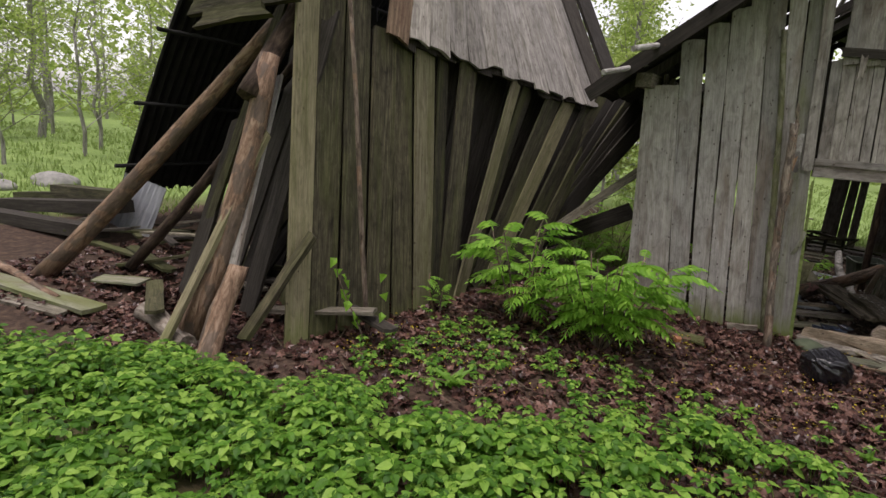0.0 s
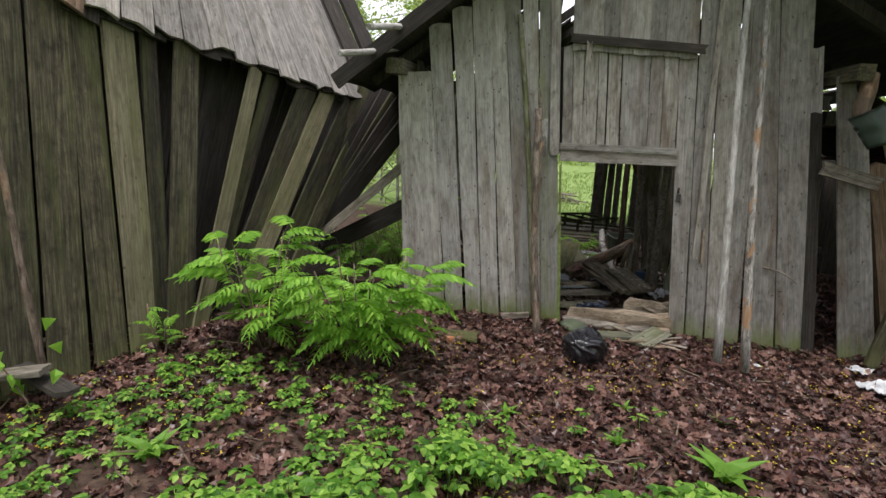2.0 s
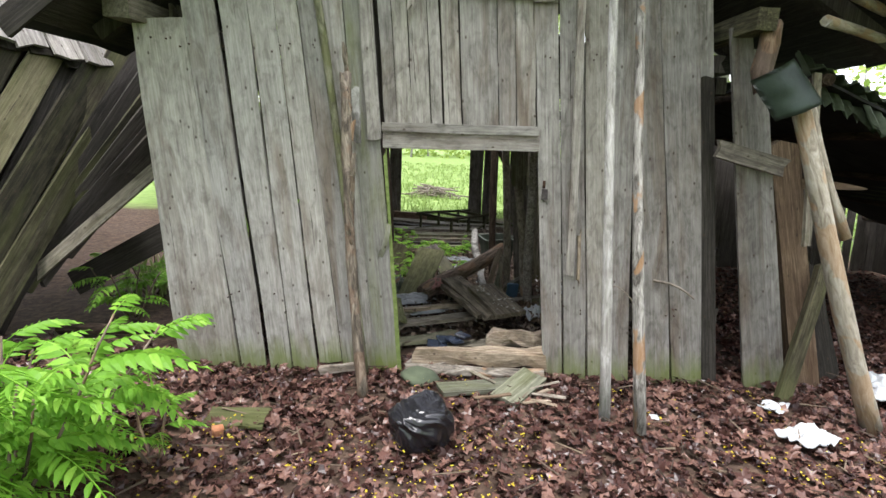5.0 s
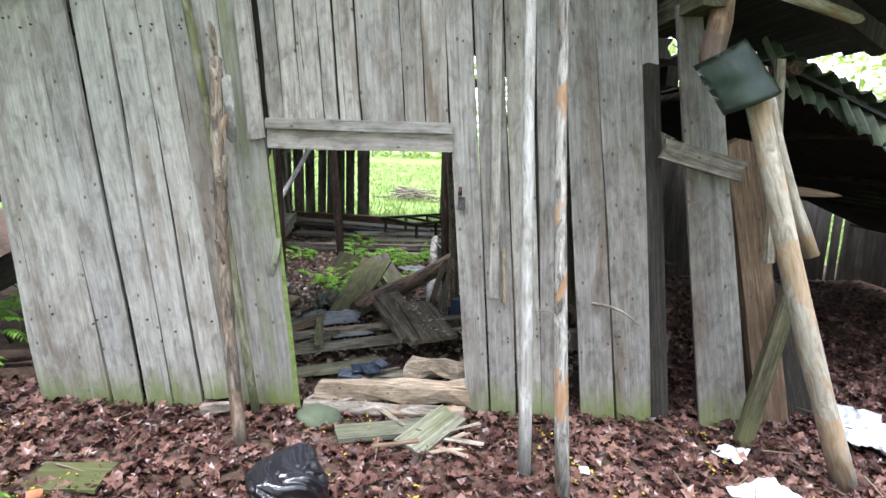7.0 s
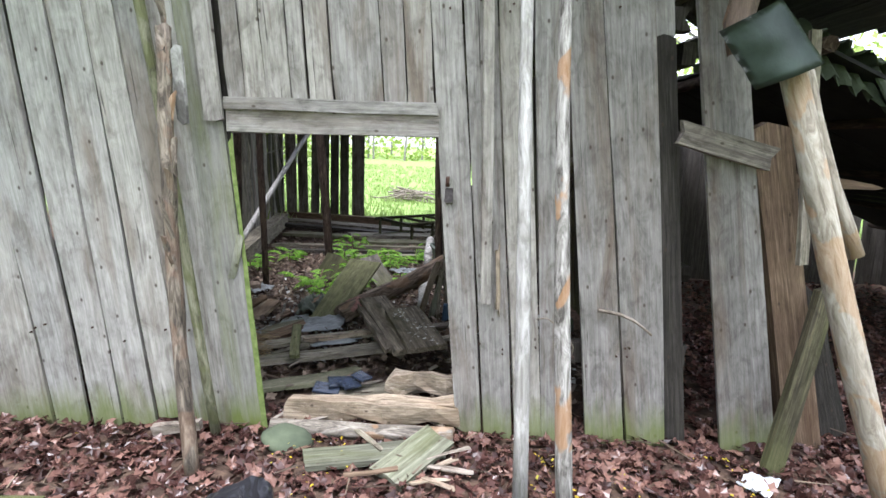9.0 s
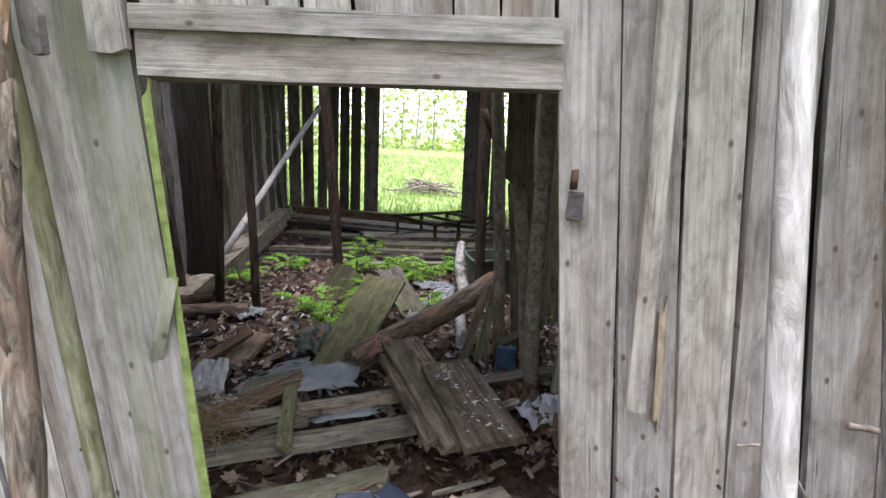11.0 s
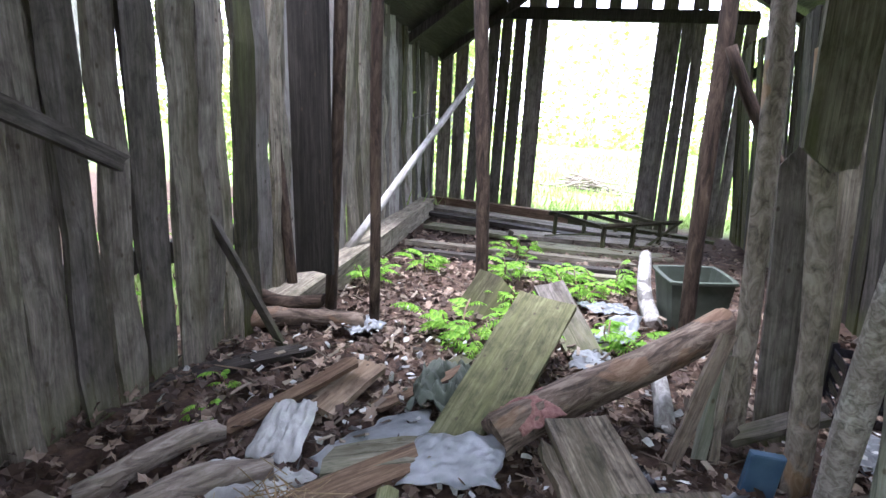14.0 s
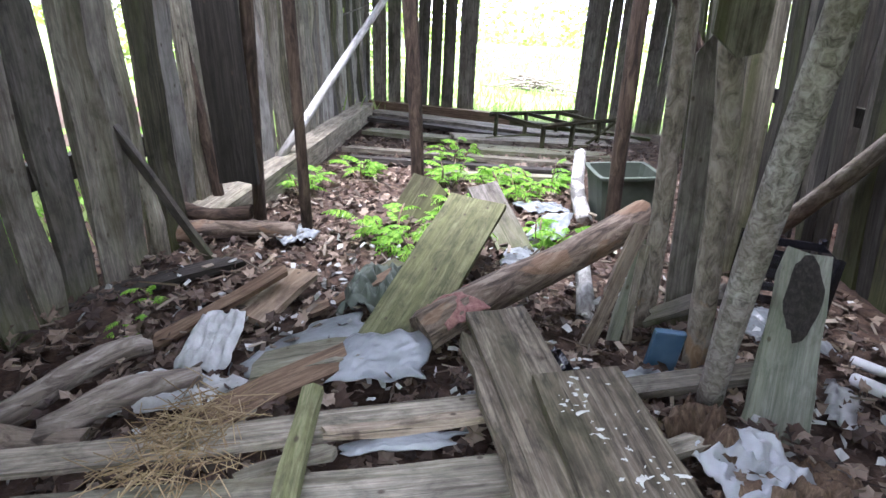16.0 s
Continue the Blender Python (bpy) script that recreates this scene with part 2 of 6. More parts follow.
# greens lightened to put distance haze into the leaf colour
M_TREELEAF = leafy("tree_leaves", (0.20, 0.29, 0.06), (0.33, 0.43, 0.11), (0.48, 0.56, 0.21), 0.6, 0.6)
# grass lightened and greyed for the bleached, hazy meadow light
M_GRASS = leafy("meadow_grass", (0.18, 0.26, 0.07), (0.30, 0.40, 0.13), (0.43, 0.53, 0.23), 0.6, 0.4)
M_LITTER = leafy("dry_leaf_litter", (0.022, 0.0105, 0.009), (0.074, 0.035, 0.029), (0.215, 0.122, 0.095), 0.27, 0.05)
M_LITTERIN = leafy("dusty_dry_leaves", (0.03, 0.02, 0.015), (0.09, 0.06, 0.044), (0.29, 0.225, 0.17), 0.6, 0.05)
M_YELLOW = leafy("yellow_catkins", (0.30, 0.22, 0.01), (0.42, 0.33, 0.02), (0.38, 0.36, 0.04), 0.6, 0.2)
M_HAY = leafy("dry_hay", (0.16, 0.11, 0.055), (0.28, 0.21, 0.115), (0.40, 0.32, 0.19), 0.8, 0.1)
M_CHIP = leafy("dusty_wood_chips", (0.06, 0.048, 0.036), (0.14, 0.115, 0.088), (0.30, 0.26, 0.205), 0.85, 0.0)
M_TWIG = leafy("litter_twigs", (0.04, 0.028, 0.02), (0.10, 0.075, 0.055), (0.22, 0.17, 0.12), 0.8, 0.0)
M_BAG = plain("black_plastic", (0.006, 0.006, 0.008), (0.013, 0.013, 0.016), 0.22, 0.0, 9, 0.35, 0.6)
M_SHEETGREEN = plain("dark_green_sheet", (0.018, 0.03, 0.024), (0.05, 0.075, 0.06), 0.42, 0.0, 5, 0.2, 0.5)
# tar black; also fills in for shade inside the shed and under slates
M_ROOFDARK = plain("tar_and_shade_black", (0.008, 0.008, 0.008), (0.022, 0.022, 0.021), 0.9, 0.0, 5, 0.5)
M_SLATEMOSS = plain("mossy_corrugated_slate", (0.035, 0.045, 0.03), (0.10, 0.12, 0.075), 0.9, 0.0, 4, 0.6)
M_STEEL = plain("pale_corrugated_steel", (0.22, 0.23, 0.25), (0.36, 0.37, 0.40), 0.5, 0.4, 3, 0.2)
M_PAPER = plain("white_film", (0.32, 0.335, 0.35), (0.52, 0.535, 0.55), 0.45, 0.0, 6, 0.3, 0.4)
M_FILM = plain("dusty_plastic_film", (0.09, 0.10, 0.105), (0.21, 0.225, 0.235), 0.3, 0.0, 5, 0.4, 0.5)
M_CLOTH = plain("grey_rag", (0.24, 0.245, 0.235), (0.48, 0.485, 0.465), 0.7, 0.0, 9, 0.4)
M_PINK = plain("faded_red_rag", (0.15, 0.07, 0.06), (0.30, 0.165, 0.15), 0.95, 0.0, 60, 0.5)
M_BLUE = plain("dusty_blue_plastic", (0.03, 0.07, 0.12), (0.07, 0.12, 0.18), 0.5, 0.0, 7, 0.2)
M_RUST = plain("rusty_metal", (0.03, 0.018, 0.013), (0.09, 0.05, 0.035), 0.7, 0.4, 14, 0.4)
M_TUB = plain("grey_green_tub", (0.035, 0.045, 0.034), (0.075, 0.09, 0.07), 0.6, 0.0, 6, 0.25)
M_WHITEPLASTIC = plain("white_plastic", (0.45, 0.46, 0.47), (0.66, 0.66, 0.66), 0.5, 0.0, 10, 0.2)
M_BRICK = plain("orange_brick", (0.25, 0.10, 0.05), (0.40, 0.19, 0.10), 0.9, 0.0, 20, 0.5)
M_STONE = plain("grey_stone", (0.16, 0.16, 0.15), (0.32, 0.31, 0.29), 0.9, 0.0, 7, 0.6)
M_DROPPINGS = plain("white_droppings", (0.36, 0.355, 0.33), (0.58, 0.575, 0.54), 0.9, 0.0, 30, 0.3)
M_GLASSBLUE = plain("blue_glazed_shards", (0.012, 0.017, 0.028), (0.035, 0.045, 0.07), 0.18, 0.0, 8, 0.1, 0.6)


def ground_material():
    m, t, b = nodes_of("ground_soil_and_grass", 0.95)
    p = coords(t, (1, 1, 1), spread=False)
    soil = ramp(t, noise_of(t, p, 14.0, 6, 0.7, 0.5), [(0.3, (0.022, 0.014, 0.010)), (0.5, (0.055, 0.035, 0.025)), (0.72, (0.12, 0.08, 0.055))])
    grass = ramp(t, noise_of(t, p, 2.2, 6, 0.7, 0.3), [(0.3, (0.10, 0.16, 0.04)), (0.55, (0.18, 0.26, 0.075)), (0.75, (0.28, 0.35, 0.13))])
    s = t.nodes.new("ShaderNodeSeparateXYZ")
    t.links.new(p, s.inputs[0])
    n = noise_of(t, p, 0.8, 4, 0.6)
    wob = math_of(t, "MULTIPLY", n, 1.0)
    north = ramp(t, math_of(t, "ADD", math_of(t, "MULTIPLY", s.outputs[1], 0.05), math_of(t, "MULTIPLY", wob, 0.1)), [(0.44, (0, 0, 0)), (0.5, (1, 1, 1))])
    west = ramp(t, math_of(t, "ADD", math_of(t, "MULTIPLY", s.outputs[0], -0.05), math_of(t, "MULTIPLY", wob, 0.1)), [(0.50, (0, 0, 0)), (0.56, (1, 1, 1))])
    west = math_of(t, "MULTIPLY", west, 1.0)
    south = ramp(t, math_of(t, "ADD", math_of(t, "MULTIPLY", s.outputs[1], -0.05), math_of(t, "MULTIPLY", wob, 0.16)), [(0.30, (0, 0, 0)), (0.42, (0.75, 0.75, 0.75))])
    east = ramp(t, math_of(t, "ADD", math_of(t, "MULTIPLY", s.outputs[0], 0.05), math_of(t, "MULTIPLY", wob, 0.1)), [(0.42, (0, 0, 0)), (0.5, (1, 1, 1))])
    fac = math_of(t, "MAXIMUM", math_of(t, "MAXIMUM", north, west), math_of(t, "MAXIMUM", south, east))
    t.links.new(mix(t, fac, soil, grass), b.inputs["Base Color"])
    bumped(t, b, noise_of(t, p, 20.0, 5, 0.7), 0.6, 0.03)
    return m


M_GROUND = ground_material()


# ---- builders ----
def put_mesh(name, bm, mat, parent=None, m=None, label="", smooth=False):
    me = bpy.data.meshes.new(name)
    if smooth:
        for f in bm.faces:
            f.smooth = True
    bm.to_mesh(me)
    bm.free()
    return put_data(name, me, mat, parent, m, label)


def put_data(name, me, mat, parent=None, m=None, label=""):
    if mat and not me.materials:
        me.materials.append(mat)
    ob = new(name, me)
    if m is not None:
        ob.matrix_world = m
    if parent is not None:
        ob.parent = parent
        ob.matrix_parent_inverse = parent.matrix_world.inverted() if parent.parent is None else Matrix()
    if label:
        ob["label"] = label
    return ob


def holder(name, at=(0, 0, 0), label="", category="", group="", kind=""):
    ob = new(name)
    ob.matrix_world = Matrix.Translation(at)
    return tagged(ob, label, category, group, kind)


def along(p0, p1, side=(1, 0, 0)):
    """A pose at p0 with z towards p1 and x as near to side as it goes."""
    p0, p1 = Vector(p0), Vector(p1)
    z = (p1 - p0).normalized()
    x = Vector(side)
    x = (x - z * x.dot(z)).normalized()
    y = z.cross(x)
    m = Matrix((x, y, z)).transposed().to_4x4()
    m.translation = p0
    return m, (p1 - p0).length


def board_bm(length, w, t, jag=0.02, bow=0.0, w1=None, rng=random, segs=3, warp=0.004):
    """A sawn board: uneven edges, ragged ends, a slight bow."""
    bm = bmesh.new()
    w1 = w if w1 is None else w1
    rings = []
    offs = [rng.uniform(-1, 1) * jag for _ in range(6)]
    for i in range(segs + 1):
        u = i / segs
        z = u * length
        half = (w + (w1 - w) * u) / 2
        b = bow * 4 * u * (1 - u)
        tw = rng.uniform(-1, 1) * warp
        ring = []
        for j, (sx, sy) in enumerate(((-1, -1), (0, -1), (1, -1), (1, 1), (0, 1), (-1, 1))):
            dz = offs[j if j < 3 else 5 - j] * (1 if i == segs else -1 if i == 0 else 0) if i in (0, segs) else 0
            x = sx * half + rng.uniform(-1, 1) * warp * (1 if sx else 2)
            y = sy * t / 2 + b + tw + (warp * 0.6 * rng.uniform(-1, 1))
            ring.append(bm.verts.new((x, y, z + dz)))
        rings.append(ring)
    for a, b2 in zip(rings, rings[1:]):
        for j in range(6):
            k = (j + 1) % 6
            bm.faces.new((a[j], a[k], b2[k], b2[j]))
    for r, flip in ((rings[0], True), (rings[-1], False)):
        q1, q2 = (r[0], r[1], r[4], r[5]), (r[1], r[2], r[3], r[4])
        for q in (q1, q2):
            bm.faces.new(q[::-1] if flip else q)
    return bm


def board(name, p0, p1, w, t, mat, parent=None, side=(1, 0, 0), label="", **more):
    m, length = along(p0, p1, side)
    return put_mesh(name, board_bm(length, w, t, **more), mat, parent, m, label)


def pole_bm(length, r0, r1, sides=9, segs=7, wob=0.02, rough=0.08, rng=random, bend=(0, 0)):
    bm = bmesh.new()
    px, py = rng.uniform(0, 9), rng.uniform(0, 9)
    rings = []
    for i in range(segs + 1):
        u = i / segs
        cx = wob * math.sin(px + u * 5) + bend[0] * 4 * u * (1 - u)
        cy = wob * math.sin(py + u * 4.3) + bend[1] * 4 * u * (1 - u)
        r = r0 + (r1 - r0) * u
        ring = []
        for j in range(sides):
            a = 2 * math.pi * j / sides
            k = r * (1 + rough * rng.uniform(-1, 1))
            ring.append(bm.verts.new((cx + k * math.cos(a), cy + k * math.sin(a), u * length + (rng.uniform(-1, 1) * r * 0.25 if i in (0, segs) else 0))))
        rings.append(ring)
    for a, b in zip(rings, rings[1:]):
        for j in range(sides):
            k = (j + 1) % sides
            f = bm.faces.new((a[j], a[k], b[k], b[j]))
            f.smooth = True
    bm.faces.new(rings[0][::-1])
    bm.faces.new(rings[-1])
    return bm


def pole(name, p0, p1, r0, r1, mat, parent=None, label="", **more):
    m, length = along(p0, p1, (1, 0.03, 0.02) if abs(p1[0] - p0[0]) < 0.7 * (Vector(p1) - Vector(p0)).length else (0, 1, 0))
    return put_mesh(name, pole_bm(length, r0, r1, **more), mat, parent, m, label)


def box_bm(sx, sy, sz, bevel=0.01, rough=0.0, rng=random):
    bm = bmesh.new()
    bmesh.ops.create_cube(bm, size=1.0)
    bmesh.ops.scale(bm, vec=(sx, sy, sz), verts=bm.verts)
    if bevel:
        bmesh.ops.bevel(bm, geom=bm.edges[:], offset=bevel, segments=2, affect="EDGES", profile=0.6)
    for v in bm.verts:
        v.co += Vector((rng.uniform(-1, 1), rng.uniform(-1, 1), rng.uniform(-1, 1))) * rough
    return bm


def corrugated_bm(length, width, pitch=0.13, depth=0.025, t=0.007, rows=6, sag=0.0, ragged=0.0, rng=random):
    """A wavy sheet: waves across x, running along y, with thickness."""
    n = int(width / pitch * 6)
    bm = bmesh.new()
    grid = []
    for k in (0, 1):
        for i in range(rows + 1):
            row = []
            for j in range(n + 1):
                x = width * j / n
                v = i / rows
                y = length * v + (ragged * rng.uniform(-1, 1) if i in (0, rows) else 0)
                z = depth * math.sin(2 * math.pi * x / pitch) - sag * 4 * v * (1 - v) + (t if k else 0) + 0.004 * rng.uniform(-1, 1)
                row.append(bm.verts.new((x, y, z)))
            grid.append(row)
    top, bot = grid[rows + 1:], grid[:rows + 1]
    for i in range(rows):
        for j in range(n):
            bm.faces.new((top[i][j], top[i][j + 1], top[i + 1][j + 1], top[i + 1][j]))
            bm.faces.new((bot[i][j], bot[i + 1][j], bot[i + 1][j + 1], bot[i][j + 1]))
    for j in range(n):
        bm.faces.new((top[0][j], bot[0][j], bot[0][j + 1], top[0][j + 1]))
        bm.faces.new((top[rows][j], top[rows][j + 1], bot[rows][j + 1], bot[rows][j]))
    for i in range(rows):
        bm.faces.new((top[i][0], top[i + 1][0], bot[i + 1][0], bot[i][0]))
        bm.faces.new((top[i][n], bot[i][n], bot[i + 1][n], top[i + 1][n]))
    return bm


def crumple_bm(sx, sy, height, n=18, seed=0, thick=0.006, fold=6.0):
    """A crumpled sheet of film or cloth that lies on the ground."""
    bm = bmesh.new()
    off = Vector((seed * 3.7, seed * 1.9, seed * 0.7))
    layers = []
    for k in (0, 1):
        rows = []
        for i in range(n + 1):
            row = []
            for j in range(n + 1):
                u, v = j / n - 0.5, i / n - 0.5
                p = Vector((u * fold * sx, v * fold * sy, 0)) + off
                edge = 1 + 0.22 * noise.noise(Vector((math.atan2(v, u) * 1.3, 0, seed)))
                z = height * (0.25 + (1 - 2.2 * abs(noise.noise(p))) * 0.6 + 0.45 * (1 - 2.5 * abs(noise.noise(p * 2.3))) + 0.25 * noise.noise(p * 5)) * (1 - 1.5 * max(abs(u), abs(v)) ** 2)
                x = u * sx * edge + 0.25 * height * noise.noise(p + Vector((9, 0, 0)))
                y = v * sy * edge + 0.25 * height * noise.noise(p + Vector((0, 9, 0)))
                row.append(bm.verts.new((x, y, max(z, 0.0) - (thick if k else 0))))
            rows.append(row)
        layers.append(rows)
    for k, rows in enumerate(layers):
        for i in range(n):
            for j in range(n):
                q = (rows[i][j], rows[i][j + 1], rows[i + 1][j + 1], rows[i + 1][j])
                bm.faces.new(q if k == 0 else q[::-1])
    rim = [(0, j) for j in range(n)] + [(i, n) for i in range(n)] + [(n, n - j) for j in range(n)] + [(n - i, 0) for i in range(n)]
    for (a, b), (c, d) in zip(rim, rim[1:] + rim[:1]):
        bm.faces.new((layers[0][a][b], layers[1][a][b], layers[1][c][d], layers[0][c][d]))
    return bm


def drape_bm(corners, lift=0.02, folds=5.0, seed=0, n=26, thick=0.003, sharp=0.6):
    """A soft sheet between four corners: long ridged folds, uneven torn edges."""
    a, b, c, d = (Vector(p) for p in corners)
    bm = bmesh.new()
    layers = []
    for k in (0, 1):
        rows = []
        for i in range(n + 1):
            row = []
            for j in range(n + 1):
                u, v = j / n, i / n
                eu = 0.17 * noise.noise(Vector((u * 4, seed, 1.5))) * (2 * v - 1)
                ev = 0.17 * noise.noise(Vector((v * 4, seed, 6.5))) * (2 * u - 1)
                p = a.lerp(b, u + ev).lerp(d.lerp(c, u + ev), v + eu)
                w = Vector((u * folds + 0.8 * v, v * folds * 0.45 - 0.5 * u, seed * 2.3))
                ridge = 1 - 2.4 * abs(noise.noise(w))
                fine = 1 - 2.2 * abs(noise.noise(w * 2.6 + Vector((4, 1, 0))))
                rim = min(1.0, 6 * min(u, v, 1 - u, 1 - v) + 0.25)
                p = p + Vector((0, 0, lift * rim * (sharp * ridge + 0.45 * fine + 0.5) - (thick if k else 0)))
                row.append(bm.verts.new(p))
            rows.append(row)
        layers.append(rows)
    for k, rows in enumerate(layers):
        for i in range(n):
            for j in range(n):
                q = (rows[i][j], rows[i][j + 1], rows[i + 1][j + 1], rows[i + 1][j])
                bm.faces.new(q if k == 0 else q[::-1])
    rim = [(0, j) for j in range(n)] + [(i, n) for i in range(n)] + [(n, n - j) for j in range(n)] + [(n - i, 0) for i in range(n)]
    for (p, q), (r, t) in zip(rim, rim[1:] + rim[:1]):
        bm.faces.new((layers[0][p][q], layers[1][p][q], layers[1][r][t], layers[0][r][t]))
    return bm


def drape(name, corners, mat, label, category, **more):
    return tagged(put_mesh(name, drape_bm(corners, **more), mat, smooth=True), label, category)


def mesh_from(name, verts, faces):
    me = bpy.data.meshes.new(name)
    me.from_pydata([tuple(v) for v in verts], [], [tuple(f) for f in faces])
    return me


def lerp(a, b, u):
    return tuple(p + (q - p) * u for p, q in zip(a, b))


def ground_z(x, y):
    """Height of the ground: nearly level, a low heap of leaves before the barn's front, a rise west of the door."""
    z = 0.05 * noise.noise(Vector((x * 0.5, y * 0.5, 0.3))) + 0.02 * noise.noise(Vector((x * 1.9, y * 1.9, 2.0)))
    z += 0.14 * math.exp(-((x + 2.2) / 1.0) ** 2 - ((y + 1.3) / 1.0) ** 2)
    far = math.hypot(x, y - 1)
    if far > 12:
        z += 0.5 * noise.noise(Vector((x * 0.03, y * 0.03, 1.0))) * min(1, (far - 12) / 20)
    return z


# ---- ground ----
def build_ground():
    xs = np.concatenate([np.linspace(-400, -40, 10), np.linspace(-36, -9, 16), np.linspace(-8, 8, 97), np.linspace(9, 36, 16), np.linspace(40, 400, 10)])
    ys = np.concatenate([np.linspace(-400, -40, 10), np.linspace(-36, -9, 16), np.linspace(-8, 10, 109), np.linspace(11, 38, 18), np.linspace(42, 400, 10)])
    verts = [(x, y, ground_z(x, y)) for y in ys for x in xs]
    w = len(xs)
    faces = [(j * w + i, j * w + i + 1, (j + 1) * w + i + 1, (j + 1) * w + i) for j in range(len(ys) - 1) for i in range(w - 1)]
    me = mesh_from("ground", verts, faces)
    me.polygons.foreach_set("use_smooth", [True] * len(faces))
    return tagged(put_data("ground", me, M_GROUND), "dark leafy soil turning to green meadow", "ground", kind="structure")


build_ground()

# ---- barn: front wall, its boards leaning a little to the west ----
RNG = random.Random(5)


def rail_wall(name, rails, label):
    """A wall's framing: its rails joined into one mesh; the boards are nailed to it."""
    bm = bmesh.new()
    for a, b, h, t, side in rails:
        m, length = along(a, b, side)
        part_bm = board_bm(length, h, t, rng=RNG)
        tmp = bpy.data.meshes.new("rail")
        part_bm.to_mesh(tmp)
        part_bm.free()
        tmp.transform(m)
        bm.from_mesh(tmp)
        bpy.data.meshes.remove(tmp)
    return tagged(put_mesh(name, bm, M_DARK), label, "wall", kind="structure")


def gable(x):
    """Height of the front gable's slope."""
    return 2.52 + 0.72 * (x + 1.75) if x < 0.6 else 4.15 - 0.6 * (x - 0.6)


front = rail_wall("wall_front", [((-1.5, 0.09, 2.3), (-0.25, 0.09, 2.3), 0.12, 0.08, (0, 0, 1)), ((1.05, 0.09, 2.3), (2.3, 0.09, 2.3), 0.12, 0.08, (0, 0, 1)),
                                 ((-1.42, 0.09, 0.55), (-0.05, 0.09, 0.55), 0.12, 0.08, (0, 0, 1)), ((1.3, 0.09, 0.5), (2.5, 0.09, 0.5), 0.12, 0.08, (0, 0, 1))],
                  "grey weathered barn front of upright boards")
# x at the foot, x at 2.15 m, half gap on the right, foot height
LEFT = [(-1.507, -1.650, -1.06, -1.304, 0.02), (-1.045, -1.300, -0.86, -1.074, -0.02), (-0.825, -1.062, -0.665, -0.869, 0.0), (-0.66, -0.866, -0.48, -0.696, 0.05),
        (-0.475, -0.692, -0.303, -0.542, 0.12), (-0.298, -0.538, -0.155, -0.393, 0.1), (-0.150, -0.388, -0.04, -0.236, 0.0)]
for i, (b0, t0, b1, t1, foot) in enumerate(LEFT):
    xb, xt = (b0 + b1) / 2, (t0 + t1) / 2
    k = (xt - xb) / 1.95
    top = gable(xt) - 0.05 if i else 2.42
    w0, w1 = b1 - b0 - 0.005, t1 - t0 - 0.006
    board("board", (xb - 0.15 * k, RNG.uniform(-0.006, 0.006), foot - 0.06), (xb + k * (top - 0.2), RNG.uniform(-0.008, 0.008), top), w0, 0.028, M_GREYPALE, front, jag=0.012, w1=w1, rng=RNG, warp=0.006, segs=5)
board("board", (0.068, -0.012, -0.06), (-0.275, -0.016, 3.25), 0.178, 0.03, M_DOORBOARD, front, jag=0.02, w1=0.15, rng=RNG, label="grey board with bright green algae edge")
board("algae_edge", (0.148, -0.0305, -0.03), (0.005, -0.0325, 1.62), 0.030, 0.004, M_ALGAE, front, jag=0.03, w1=0.022, rng=RNG, warp=0.004, segs=6, label="bright green algae edge")
board("door_trim", (-0.062, -0.045, 1.70), (-0.20, -0.048, 3.3), 0.085, 0.028, M_GREY, front, jag=0.008, rng=RNG, label="pale grey door trim strip")
RIGHT = [(1.20, 1.003, 1.354, 1.163, 0.0), (1.36, 1.169, 1.53, 1.33, 0.0), (1.535, 1.335, 1.69, 1.505, 0.02), (1.695, 1.51, 1.844, 1.682, 0.0),
         (1.942, 1.69, 2.168, 1.850, -0.02), (2.176, 1.858, 2.409, 2.128, -0.02)]
for i, (b0, t0, b1, t1, foot) in enumerate(RIGHT):
    xb, xt = (b0 + b1) / 2, (t0 + t1) / 2
    k = (xt - xb) / 1.95
    top = gable(xt) - 0.05
    mat = M_GREY
    board("board", (xb - 0.25 * k, RNG.uniform(-0.006, 0.006), foot - 0.05), (xb + k * (top - 0.3), RNG.uniform(-0.01, 0.01), top), b1 - b0 - 0.008, 0.028, mat, front, jag=0.012, w1=t1 - t0 - 0.008, rng=RNG, warp=0.006, segs=5)
board("board", (2.505, 0.03, -0.04), (2.172, 0.03, 2.21), 0.115, 0.03, M_DARK, front, jag=0.03, rng=RNG, label="dark damp narrow board")
board("board", (2.170, 0.03, 2.215), (2.09, 0.03, 2.75), 0.105, 0.03, M_GREY, front, jag=0.02, rng=RNG)
board("board", (2.845, -0.03, -0.04), (2.33, -0.03, 2.55), 0.20, 0.03, M_GREY, front, jag=0.03, w1=0.14, rng=RNG)
board("board", (3.00, -0.015, -0.04), (2.46, -0.015, 2.4), 0.125, 0.03, M_GREY, front, jag=0.03, rng=RNG)
# short boards over the door, feathered at the foot
for b0, b1 in ((0.0, 0.085), (0.088, 0.19), (0.193, 0.318), (0.322, 0.40), (0.408, 0.53), (0.535, 0.78), (0.785, 0.90), (0.904, 1.035)):
    xb = (b0 + b1) / 2
    board("board", (xb, -0.012 + 0.006 * (round(b0 * 100) % 2), 1.79 + RNG.uniform(-0.015, 0.01)), (xb - 0.075, -0.012 + 0.006 * (round(b0 * 100) % 2), 2.72), b1 - b0 - (0.003 if b0 != 0.408 else 0.008), 0.02, M_GREY, front, jag=0.035, rng=RNG, warp=0.004, segs=5)
# wide dark sheet added behind, to keep light out of the joints
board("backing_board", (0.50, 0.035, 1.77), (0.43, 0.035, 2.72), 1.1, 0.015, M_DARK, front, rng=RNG)
